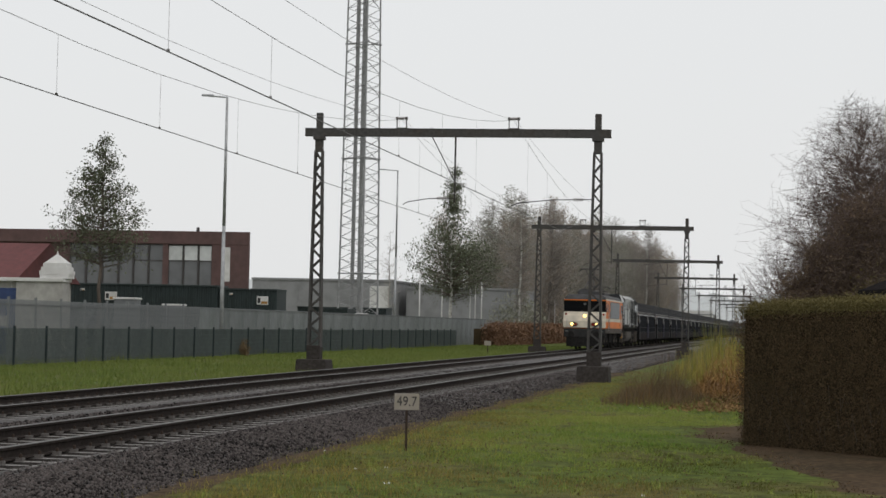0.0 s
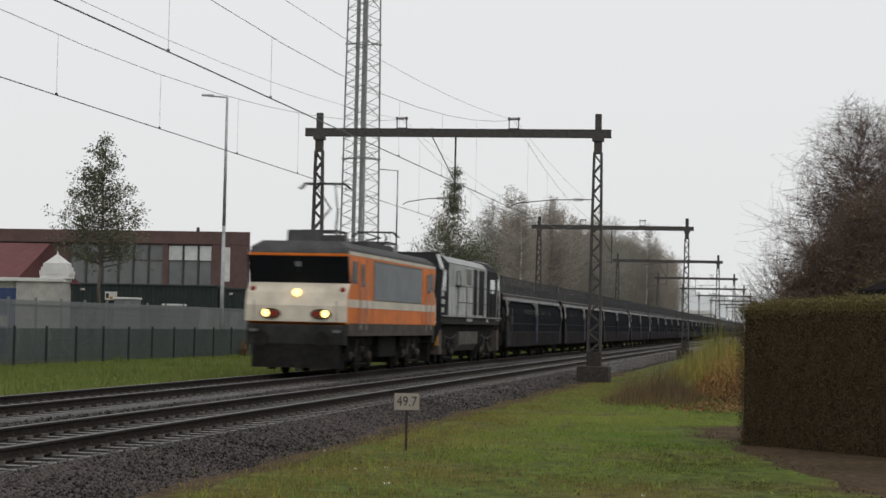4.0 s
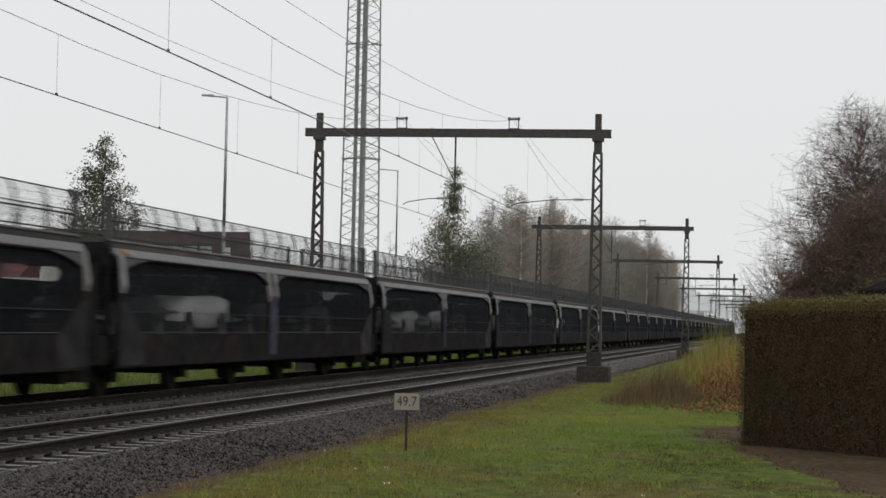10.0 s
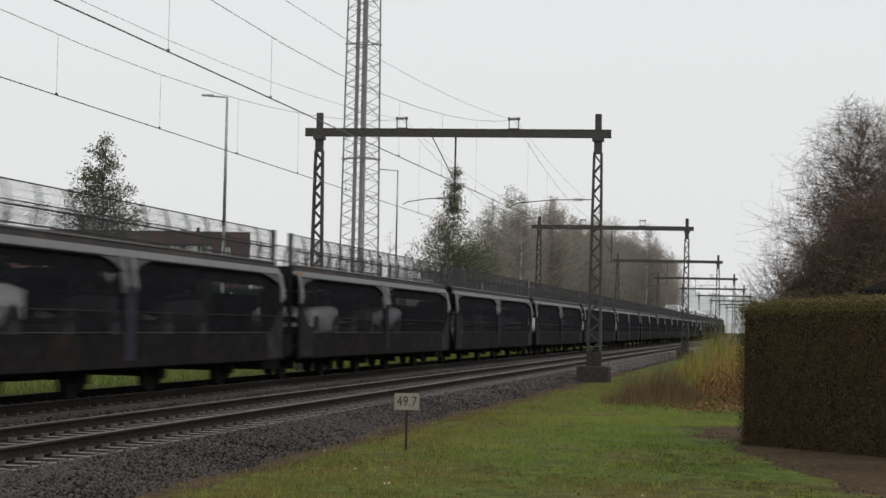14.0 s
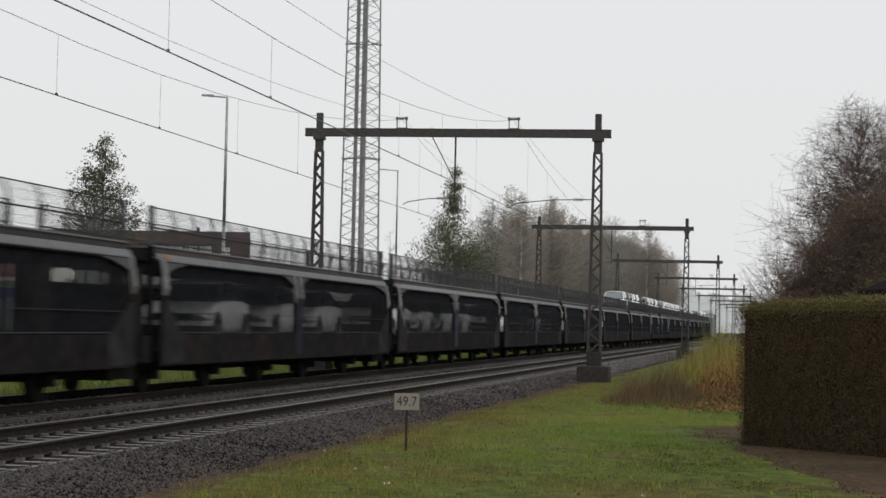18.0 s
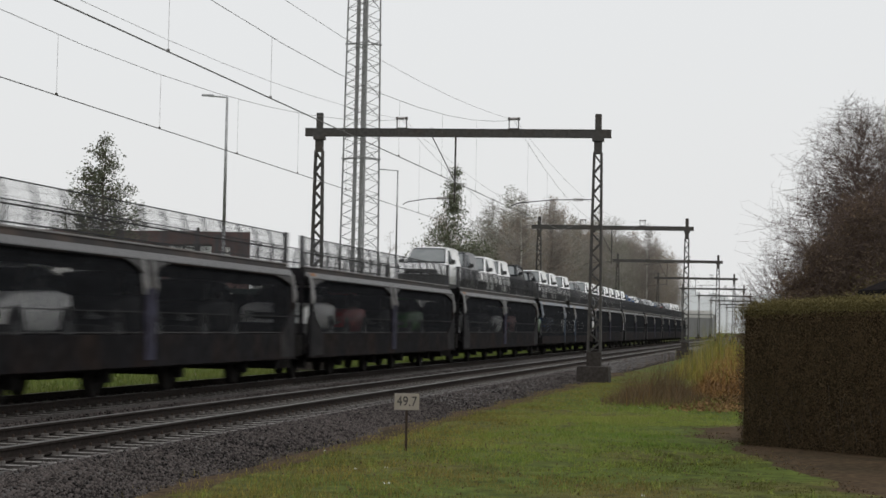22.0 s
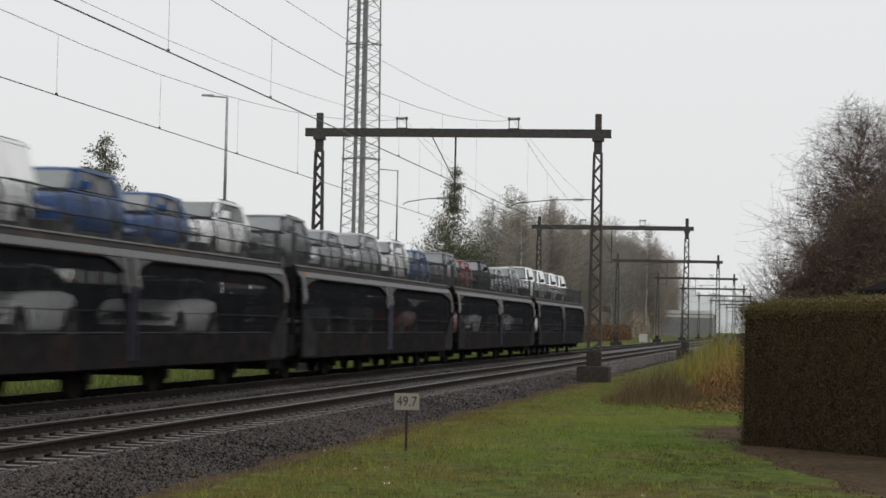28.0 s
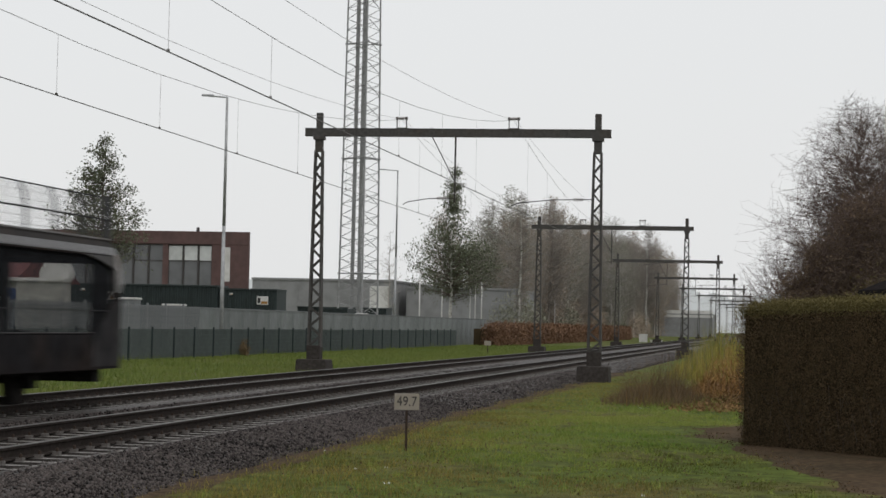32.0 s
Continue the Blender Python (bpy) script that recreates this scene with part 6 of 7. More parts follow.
def build_kiosk():
    k = thing("gate_kiosk", "small pale rendered kiosk with a stepped white pyramid cap", "kiosk", at=pose(0, 85, -0.3))
    part("wall", Geo().box(-33.25, -31.1, 0, 0.9, 0, 3.35), RENDER_WALL, k, bevel=0.03)
    part("cornice", Geo().box(-34.2, -31.05, -0.1, 1.0, 3.3, 3.46), WHITE_STONE, k, bevel=0.02)
    g = Geo()
    for i, (w, z) in enumerate(((0.66, 3.45), (0.68, 3.62), (0.62, 3.79), (0.54, 3.96))):
        g.box(-31.6 - w, -31.6 + w, 0.6 - w * 0.6, 0.6 + w * 0.6, z, z + 0.17)
    c = [-31.6, 0.6]
    g.prism([(c[0] - 0.5, c[1] - 0.32, 4.13), (c[0] + 0.5, c[1] - 0.32, 4.13), (c[0] + 0.5, c[1] + 0.32, 4.13), (c[0] - 0.5, c[1] + 0.32, 4.13)], [(c[0] - 0.06, c[1] - 0.06, 4.5), (c[0] + 0.06, c[1] - 0.06, 4.5), (c[0] + 0.06, c[1] + 0.06, 4.5), (c[0] - 0.06, c[1] + 0.06, 4.5)])
    g.tube((c[0], c[1], 4.5), (c[0], c[1], 4.66), 0.05, 0.02, 8)
    part("stepped_cap", g, WHITE_STONE, k, "stepped white cap with a finial", bevel=0.01)
    part("blue_door", Geo().box(-35.2, -33.25, 0.05, 0.2, 0, 3.0), BLUE_DOOR, k, "dark blue door", bevel=0.02)
    part("notice", Geo().box(-33.95, -33.6, 0.03, 0.05, 1.3, 1.75), RENDER_WALL, k)


def container(x0, x1, y, h, label, plates):
    c = thing("storage_container", label, "container", "dark containers in the yard", at=pose(0, y, -0.3))
    g = Geo()
    n = int((x1 - x0) / 0.28)
    ring = []
    w = (x1 - x0) / n
    for i in range(n):
        ring += [(x0 + i * w, 0.0), (x0 + i * w + w * 0.4, 0.0), (x0 + i * w + w * 0.5, 0.04), (x0 + i * w + w * 0.9, 0.04)]
    ring += [(x1, 0.05), (x1, 2.4), (x0, 2.4)]
    g.along_z(ring, 0.15, h - 0.1)
    part("corrugated_body", g, DARK_GREEN, c)
    part("top_frame", Geo().box(x0 - 0.03, x1 + 0.03, -0.04, 2.44, h - 0.12, h), DARK_GREEN, c, bevel=0.02)
    part("base_frame", Geo().box(x0 - 0.03, x1 + 0.03, -0.04, 2.44, 0, 0.17), DARK_GREEN, c, bevel=0.02)
    for x, z, w, hh in plates:
        p = part("label_plate", Geo().box(x - w / 2, x + w / 2, -0.06, -0.04, z, z + hh), WHITE_STONE, c, "white label plate")
        part("label_bar", Geo().box(x - w * 0.1, x + w * 0.45, -0.068, -0.06, z + hh * 0.1, z + hh * 0.4), YELLOW, p)
        part("label_bar", Geo().box(x - w * 0.42, x - w * 0.18, -0.068, -0.06, z + hh * 0.2, z + hh * 0.8), INK, p)


def cabinet(x, y, w, d, h, label, m=None):
    c = thing("utility_cabinet", label, "cabinet", "utility cabinets", at=pose(x, y, -0.3))
    part("body", Geo().box(-w / 2, w / 2, -d / 2, d / 2, 0, h), m or PALISADE, c, bevel=0.015)
    part("cap", Geo().box(-w / 2 - 0.05, w / 2 + 0.05, -d / 2 - 0.05, d / 2 + 0.05, h, h + 0.09), WHITE_STONE, c, bevel=0.015)
    part("door", Geo().box(-w / 2 + 0.06, w / 2 - 0.06, -d / 2 - 0.015, -d / 2, 0.1, h - 0.08), m or PALISADE, c)


def hall(name, label, x0, x1, y0, y1, h, m, bands=()):
    b = thing(name, label, "building", at=pose(0, 0, -0.3))
    part("wall", Geo().box(x0, x1, y0, y1, 0, h), m, b)
    part("roof_trim", Geo().box(x0 - 0.1, x1 + 0.1, y0 - 0.12, y1 + 0.1, h - 0.02, h + 0.25), m, b, bevel=0.02)
    n = max(2, int((x1 - x0) / 5))
    for k in range(1, n):
        x = x0 + (x1 - x0) * k / n
        part("panel_joint", Geo().box(x - 0.06, x + 0.06, y0 - 0.05, y0, 0, h - 0.1), m, b)
    for a, c, z0, z1, mm, lab in bands:
        part("panel", Geo().box(a, c, y0 - 0.09, y0 - 0.02, z0, z1), mm, b, lab)
    return b


def build_yard():
    container(-43.2, -33.5, 118, 3.85, "long dark green storage container with a small label plate", [(-40.1, 2.85, 0.75, 0.5), (-41.9, 3.4, 0.25, 0.12)])
    container(-33.45, -29.9, 118.3, 3.7, "short dark green storage container with a label plate", [(-30.75, 2.75, 0.7, 0.5), (-32.7, 3.3, 0.2, 0.12)])
    for x, y, w, h in ((-30.0, 90.6, 1.0, 2.4), (-30.1, 98.3, 0.9, 2.2)):
        cabinet(x, y, w, 0.9, h + 0.25, "grey steel utility cabinet with a pale cap")
    hall("warehouse", "wide flat grey warehouse with a white sign board", -61.6, -45.0, 232, 262, 6.6, WARE, [(-47.5, -45.3, 3.4, 6.1, WHITE_STONE, "large white sign board")])
    hall("storage_hall", "flat grey storage hall with plain walls", -43.9, -31.0, 236, 258, 5.9, WARE)
    hall("far_hall", "long grey hall with a pale roof band", -34.0, -17.6, 520, 545, 5.6, WARE, [(-34.0, -17.6, 4.9, 6.7, WHITE_STONE, "pale roof band")])
    # pale poles in the yard
    for px, y, h in ((-33.0, 184.0, 6.4), (-34.6, 206.0, 6.0), (-30.3, 197.0, 5.7), (-30.1, 199.0, 5.9), (-30.2, 204.0, 6.3), (-29.2, 262, 5.2)):
        t = thing("flag_pole", "slim pale flag pole standing in the yard", "pole", "pale poles in the yard", at=pose(px, y, -0.3))
        part("shaft", Geo().tube((0, 0, 0), (0, 0, h), 0.07, 0.05, 8), WHITE_STONE, t, smooth=True)
        part("finial", Geo().tube((0, 0, h), (0, 0, h + 0.1), 0.06, 0.02, 8), WHITE_STONE, t)
    container(-31.6, -29.6, 137, 2.75, "low dark container beside the mast", [])
    container(-38.2, -31.0, 158, 3.0, "long low dark container behind the fence", [])
    cabinet(-30.6, 146, 1.0, 0.8, 2.4, "pale utility cabinet beside the mast", WHITE_STONE)
    cabinet(-30.2, 147.4, 0.8, 0.8, 2.3, "pale utility cabinet beside the mast", WHITE_STONE)
    cabinet(-18.5, 273.5, 1.1, 0.5, 1.0, "white cabinet beside the far track", WHITE_STONE)
    cabinet(-16.9, 276, 1.6, 0.5, 0.25, "low white cabinet beside the far track", WHITE_STONE)


def build_sign():
    s = thing("distance_sign", "small off-white kilometre sign reading 49.7 on a rusty post", "sign", at=pose(-5.59, 30.28, GROUND, 0, 0, 8))
    part("post", Geo().box(-0.018, 0.018, -0.012, 0.012, -0.15, 0.62), RUST, s)
    p = part("plate", Geo().box(-0.188, 0.188, -0.022, -0.012, 0.605, 0.855), WHITE_PAINT, s, "off-white enamel plate", bevel=0.006)
    c = bpy.data.curves.new("lettering", "FONT")
    c.body, c.size, c.align_x, c.align_y, c.extrude = "49.7", 0.19, "CENTER", "CENTER", 0.002
    c.space_character = 1.05
    ob = new("lettering", c)
    bpy.context.view_layer.update()
    me = bpy.data.meshes.new_from_object(ob.evaluated_get(bpy.context.evaluated_depsgraph_get()))
    bpy.data.objects.remove(ob)
    me.materials.clear()
    me.materials.append(INK)
    t = part("lettering", me, None, p, "black figures 49.7", at=pose(0, -0.0245, 0.73, 90, 0, 0))
    t.scale = (0.9, 1.1, 1)
    m = thing("track_marker", "small white marker plate on a short post beside the far track", "sign", at=pose(-19.0, 131.5, -0.3))
    part("post", Geo().box(-0.03, 0.03, -0.02, 0.02, 0, 0.75), RUST, m)
    part("plate", Geo().box(-0.22, 0.22, -0.04, -0.02, 0.5, 0.8), WHITE_PAINT, m)


def shell_points(n, ax, ay, bx, by, thick, z0, z1, jit):
    """Points over the front, end, top and back of a wall-like hedge that runs from a to b."""
    d = np.array([bx - ax, by - ay])
    ln = np.linalg.norm(d)
    d /= ln
    nrm = np.array([-d[1], d[0]])
    f, e, t = ln * (z1 - z0), thick * (z1 - z0), ln * thick
    out = []
    for share, kind in ((f, 0), (f, 1), (e, 2), (t, 3)):
        k = int(n * share / (2 * f + e + t))
        u, w = rng.uniform(0, 1, k), rng.uniform(0, 1, k)
        if kind < 2:
            p = np.column_stack([ax + d[0] * u * ln + nrm[0] * thick * kind, ay + d[1] * u * ln + nrm[1] * thick * kind, z0 + w * (z1 - z0)])
        elif kind == 2:
            p = np.column_stack([ax + nrm[0] * u * thick, ay + nrm[1] * u * thick, z0 + w * (z1 - z0)])
        else:
            p = np.column_stack([ax + d[0] * u * ln + nrm[0] * w * thick, ay + d[1] * u * ln + nrm[1] * w * thick, np.full(k, z1)])
        out.append(p + rng.normal(0, jit, p.shape))
    p = np.concatenate(out)
    bulge = np.array([noise.noise((x * 1.9, y * 1.9, z * 0.5)) for x, y, z in p])
    p[:, 0] += bulge * 0.10
    p[:, 1] -= np.abs(bulge) * 0.08
    p[:, 2] += bulge * 0.04
    return p


def build_hedges():
    h = thing("clipped_hedge", "tall clipped brownish green hedge with a yellowish top", "hedge")
    a, b, th = (-0.70, 34.4), (4.66, 27.4), 1.7
    d = Vector((b[0] - a[0], b[1] - a[1], 0)).normalized()
    n = Vector((-d.y, d.x, 0))
    A, B = Vector((*a, 0)), Vector((*b, 0))
    i = 0.05
    ring = [A + d * i + n * i, B - d * i + n * i, B - d * i + n * (th - i), A + d * i + n * (th - i)]
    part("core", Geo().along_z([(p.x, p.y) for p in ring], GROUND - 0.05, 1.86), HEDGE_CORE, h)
    low = shell_points(230000, *a, *b, th, GROUND, 1.91, 0.045)
    low[:, 2] += 0.045 * (low[:, 0] + 0.7) * np.clip((low[:, 2] - GROUND) / 2.3, 0, 1)
    top = low[:, 2] > 1.76 + 0.045 * (low[:, 0] + 0.7)
    leaves("foliage", low[~top], 0.027, HEDGE_LEAF, h, 0.4)
    extra = shell_points(110000, *a, *b, th, GROUND, 1.93, 0.045)
    extra = extra[(extra[:, 2] > 1.7)]
    extra[:, 2] += 0.045 * (extra[:, 0] + 0.7)
    leaves("sunlit_top", np.concatenate([low[top], extra]), 0.029, HEDGE_TOP, h)
    seg = []
    r = random.Random(5)
    for _ in range(160):
        u = r.uniform(0, 1)
        p = A + (B - A) * u + n * r.uniform(-0.02, 0.1)
        z = r.uniform(GROUND, 0.4)
        seg.append(((p.x, p.y, z), (p.x + r.gauss(0, 0.06), p.y + r.gauss(0, 0.06), z + r.uniform(0.15, 0.45)), 0.006, 0.003))
    tagged(sticks("twig_layer", seg, BARK, h), kind="stuff")
    b2 = thing("beech_hedge", "low russet beech hedge along the far grass verge", "hedge")
    part("core", Geo().box(-26.7, -25.7, 176, 330, -0.35, 1.2), HEDGE_CORE, b2)
    p = shell_points(60000, -25.6, 330, -25.6, 175, 1.2, -0.3, 1.4, 0.2)
    p[:, 0] = np.where(p[:, 0] > -25.6, p[:, 0], p[:, 0])
    leaves("foliage", p, 0.2, BEECH, b2)


def bush(name, label, x, y, r, h, n, size, m, z=GROUND, twig=None):
    t = thing(name, label, "shrub", at=pose(x, y, z))
    rr = random.Random(int(abs(x * 31 + y * 7)))
    seg = []
    for _ in range(70):
        a, el = rr.uniform(0, 6.28), rr.uniform(0.5, 1.5)
        L = rr.uniform(0.5, 1.0)
        e = Vector((math.cos(a) * math.cos(el) * r * L, math.sin(a) * math.cos(el) * r * L, math.sin(el) * h * L))
        mid = e * 0.5 + Vector((rr.gauss(0, 0.1), rr.gauss(0, 0.1), 0.1 * h))
        seg += [((0, 0, 0), tuple(mid), 0.03, 0.02), (tuple(mid), tuple(e), 0.02, 0.006)]
    sticks("stems", seg, twig or BARK, t)
    v = rng.normal(0, 1, (n, 3))
    v /= np.linalg.norm(v, axis=1)[:, None]
    v *= rng.uniform(0.25, 1.0, (n, 1)) ** 0.5
    v[:, 2] = np.abs(v[:, 2])
    lump = np.array([1 + 0.28 * noise.noise(tuple(q * 2.3 + x)) for q in v])[:, None]
    leaves("foliage", v * [[r, r, h]] * lump, size, m, t)
    return t


def build_trees():
    crown_tree("yard_tree", "slender tree with dark olive leaves behind the fence", 11, 11.1, 0.13, [(5.1, 1.6), (5.6, 2.9), (6.3, 3.1), (7.0, 2.6), (7.8, 2.6), (8.6, 2.0), (9.7, 1.4), (10.6, 0.8), (11.25, 0.25)], 115, BARK, OLIVE, 0.13, 6, pose(-36, 104, -0.3), scatter=1.0, rise=0.32, twigs=9, least=0.55, fall=0.7)
    crown_tree("tall_yard_tree", "tall tree with dark leaves, wide below and slim on top", 12, 16.8, 0.2, [(4.9, 2.2), (5.9, 4.8), (7.4, 5.5), (8.8, 5.0), (10.2, 3.7), (11.4, 2.2), (12.8, 1.3), (14.4, 0.85), (15.8, 0.5), (17.0, 0.2)], 250, BARK, TALL_LEAF, 0.19, 6, pose(-32, 195.6, -0.3), BIRCH, scatter=1.3, rise=0.35, twigs=9, least=0.6, fall=0.9)
    kinds = []
    wide = [(2.5, 1.2), (6, 3.2), (10, 4.5), (13.5, 4.5), (16, 3.4), (17.8, 1.8), (18.8, 0.5)]
    slim = [(3.5, 0.8), (8, 2.0), (12, 2.2), (15, 1.6), (17.2, 0.4)]
    for i, (h, prof, tm, lf, n) in enumerate(((18.5, wide, None, None, 420), (18.5, wide, None, HAZE_BROWN_LEAF, 330), (17, slim, BIRCH, None, 300), (18, wide, None, HAZE_GREEN, 260))):
        kinds.append(crown_tree("woodland_tree", "tall bare grey-brown woodland tree" if lf is None else "tall woodland tree with thin withered foliage", 30 + i, h, 0.2, prof, n, DARK_HAZE_BARK if i % 2 == 0 else HAZE_BARK, lf, 0.17, 2, pose((-30, -31, -29.8, -33)[i], (262, 275, 231, 246)[i], -0.3), tm, "trees of the wood", twigs=8, fall=0.7, least=0.35))
    r = random.Random(8)
    for k in range(92):
        y = 240 + k * 3.9 + r.uniform(-3, 3)
        x = -28.0 - (k % 4) * 5.0 - r.uniform(0, 3.5)
        x = max(x, -36.0) if y < 262 else x
        src = kinds[r.choice((0, 1, 0, 2, 3, 1))]
        s = r.uniform(0.85, 1.1) * (0.92 if y < 300 else (1.02 if y < 380 else 1.2))
        m = pose(x, y, -0.3, 0, 0, r.uniform(0, 360)) @ Matrix.Diagonal((s, s, s, 1))
        copy_thing(src, m)
    for k in range(16):
        bush("woodland_shrub", "dense brown undergrowth at the edge of the wood", -29.5 - r.uniform(0, 6), 232 + k * 17, 4.0, r.uniform(4, 7), 3200, 0.28, HAZE_BROWN_LEAF if k % 3 else HAZE_GREEN, -0.3, HAZE_BARK)
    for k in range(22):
        bush("woodland_thicket", "tall brown thicket between the trunks of the wood", -32 - (k % 3) * 4 - r.uniform(0, 4), 245 + k * 15, 4.6, r.uniform(8, 12), 4200, 0.3, HAZE_BROWN_LEAF if k % 4 else HAZE_GREEN, -0.3, HAZE_BARK)
    crown_tree("young_tree", "bare young tree beside the warehouse, its bark paled for haze", 44, 11.2, 0.10, [(3, 0.5), (5.5, 1.5), (8.5, 1.6), (11.5, 0.3)], 70, HAZE_BARK, None, 0.2, 1, pose(-40.0, 205, -0.3))
    # bare tree and thicket behind the hedge
    fan = [(1.0, 0.9), (2.6, 2.3), (4.4, 2.85), (6.1, 2.4), (7.4, 1.6), (8.5, 0.6)]
    for seed, x, y, n in ((21, 2.0, 58, 1100), (23, 3.3, 60, 1100)):
        crown_tree("bare_tree", "bare reddish-brown tree with a wide fan of fine twigs", seed, 7.4, 0.09, fan, n, PURPLE_BARK, None, 0.1, 1, pose(x, y, GROUND), thick=0.43, rise=0.75, twigs=18, crook=0.14)
    crown_tree("bare_tree", "small bare reddish-brown tree with fine twigs", 25, 3.4, 0.05, [(0.8, 0.7), (2.2, 1.7), (3.4, 1.5), (4.8, 0.5)], 480, PURPLE_BARK, None, 0.1, 1, pose(-0.1, 62, GROUND), thick=0.4, rise=1.3)
    dome = [(0.3, 0.8), (1.8, 1.25), (3.2, 1.2), (4.2, 0.8), (4.9, 0.2)]
    for seed, x, y, f, n in ((41, 1.2, 55, 0.95, 1300), (42, 2.2, 54, 1.2, 1500), (43, 3.3, 53, 1.3, 1500), (44, 0.45, 54.5, 0.75, 800)):
        crown_tree("dark_thicket", "dense dark reddish-brown thicket behind the hedge", seed, 3.6 * f, 0.05, [(z * f, q * f) for z, q in dome], n, PURPLE_BARK, THICKET_LEAF, 0.045, 2, pose(x, y, GROUND), thick=0.42, rise=0.8, twigs=12, crook=0.12)
    bush("green_shrub", "dull green and yellow shrub behind the hedge", 2.3, 47, 1.5, 3.5, 7000, 0.06, HEDGE_TOP, GROUND)
    bush("green_shrub", "dark evergreen shrub behind the end of the hedge", 0.2, 46, 0.6, 2.6, 2600, 0.07, HEDGE_LEAF, GROUND)


def build_shed():
    s = thing("garden_shed", "dark timber garden shed with a low pitched roof", "shed", at=pose(3.4, 44.5, GROUND, 0, 0, 12))
    for k in range(9):
        part("wall_board", Geo().box(-1.3, 1.3, -1.0, -0.96, 0.1 + k * 0.3, 0.385 + k * 0.3), FRAME_DARK, s)
    part("walls", Geo().box(-1.28, 1.28, -0.96, 1.0, 0, 2.75), FRAME_DARK, s)
    part("roof", Geo().prism([(-1.6, -1.25, 2.72), (0, -1.25, 3.35), (1.6, -1.25, 2.72), (1.6, -1.25, 2.84), (0, -1.25, 3.47), (-1.6, -1.25, 2.84)], [(-1.6, 1.2, 2.72), (0, 1.2, 3.35), (1.6, 1.2, 2.72), (1.6, 1.2, 2.84), (0, 1.2, 3.47), (-1.6, 1.2, 2.84)]), mat("tarred_roof", (0.02, 0.018, 0.018), 0.95, 0, 0.2, spec=0.0), s)
    part("gutter", Geo().tube((-1.6, -1.28, 2.70), (1.6, -1.28, 2.70), 0.05, 0.05, 8), PLASTIC_AND_SHADE, s)


def dirt_edge(y):
    return np.interp(y, [18, 22, 25.3, 28.3, 32.6, 36.4, 38.4, 40, 41.2, 44], [1.0, 0.95, 0.75, 0.1, -0.6, -1.5, -1.75, -2.0, -0.8, 4])


def build_plants():
    d = Geo()
    ys = [18 + k * 0.8 for k in range(33)]
    for y in ys:
        x0 = float(dirt_edge(y)) - 0.3 + 0.3 * noise.noise((y * 1.3, 2, 0))
        for f in np.linspace(0, 1, 8):
            x = x0 + (6.5 - x0) * f
            z = float(near_z([x], [y])[0]) + (0.035 if 0 < f < 1 else -0.02)
            d.v.append((x, y, z))
    for j in range(len(ys) - 1):
        for i in range(7):
            d.face((j * 8 + i, j * 8 + i + 1, j * 8 + i + 9, j * 8 + i + 8))
    tagged(part("soil_path", d, DIRT, smooth=True), "bare trodden brown soil along the hedge", "soil", kind="structure")

    e = Geo()
    yy = [14 + k * 1.2 for k in range(60)]
    for y in yy:
        wv = 0.2 * noise.noise((y * 0.6, 7, 0)) + 0.1 * noise.noise((y * 2.1, 8, 0))
        for x in (-7.05, -6.75, -6.5 + wv, -6.25 + wv * 1.5):
            e.v.append((x, y, float(near_z([x], [y])[0]) + (0.012 if x < -6.35 else -0.03)))
    for j in range(len(yy) - 1):
        for i in range(3):
            e.face((j * 4 + i, j * 4 + i + 1, j * 4 + i + 5, j * 4 + i + 4))
    tagged(part("soil_strip", e, DIRT, smooth=True), "bare brown earth between ballast and grass", "soil", kind="structure")

    def meadow(n, x0, x1, y0, y1):
        p = np.column_stack([rng.uniform(x0, x1, n), y0 + (y1 - y0) * rng.uniform(0, 1, n) ** 1.25])
        edge = dirt_edge(p[:, 1]) + rng.normal(-0.36, 0.2, n) + np.abs(rng.normal(0, 0.5, n)) * (rng.uniform(0, 1, n) < 0.2)
        return p[(p[:, 0] < edge) | (p[:, 1] > 44)]

    p = np.concatenate([meadow(130000, -6.6, 2.5, 18, 44), meadow(70000, -6.7, 3, 40, 90)])
    tuft = np.array([noise.noise((x * 1.1, y * 0.8, 5)) for x, y in p])
    p = p[tuft > -0.35]
    tall = np.array([0.034 + 0.06 * max(0.0, noise.noise((x * 2.3, y * 1.6, 11))) + 0.02 * max(0.0, noise.noise((x * 0.4, y * 0.3, 2))) for x, y in p])
    lean_to = np.array([noise.noise((x * 0.45, y * 0.16, 21)) for x, y in p])
    worn = (p[:, 1] - 28.5) * 0.17 + lean_to * 1.5 + rng.normal(0, 0.35, len(p)) < 0
    worn |= p[:, 0] < -5.2 + lean_to * 0.8 + rng.normal(0, 0.25, len(p))
    z = near_z(p[:, 0], p[:, 1])
    # Grass near the hedge gets the blades with shade painted in.
    shaded = (dirt_edge(p[:, 1]) - p[:, 0] < 2.1 + lean_to * 1.2 + rng.normal(0, 0.4, len(p))) & (p[:, 1] < 33 + rng.normal(0, 1.5, len(p)))
    tagged(blades("mossy_grass", p[shaded], z[shaded], tall[shaded] * 0.6, 0.011, SHADED_GRASS), "short moss-green grass beside the soil, darkened for the hedge's shade", "grass", kind="stuff")
    worn, fresh = worn & ~shaded, ~worn & ~shaded
    tagged(blades("lawn_grass", p[fresh], z[fresh], tall[fresh], 0.012, GRASS), "short damp fresh green grass", "grass", kind="stuff")
    tagged(blades("worn_grass", p[worn], z[worn], tall[worn] * 0.9, 0.011, WORN_GRASS), "short olive and brownish worn grass", "grass", kind="stuff")
    n = 60000
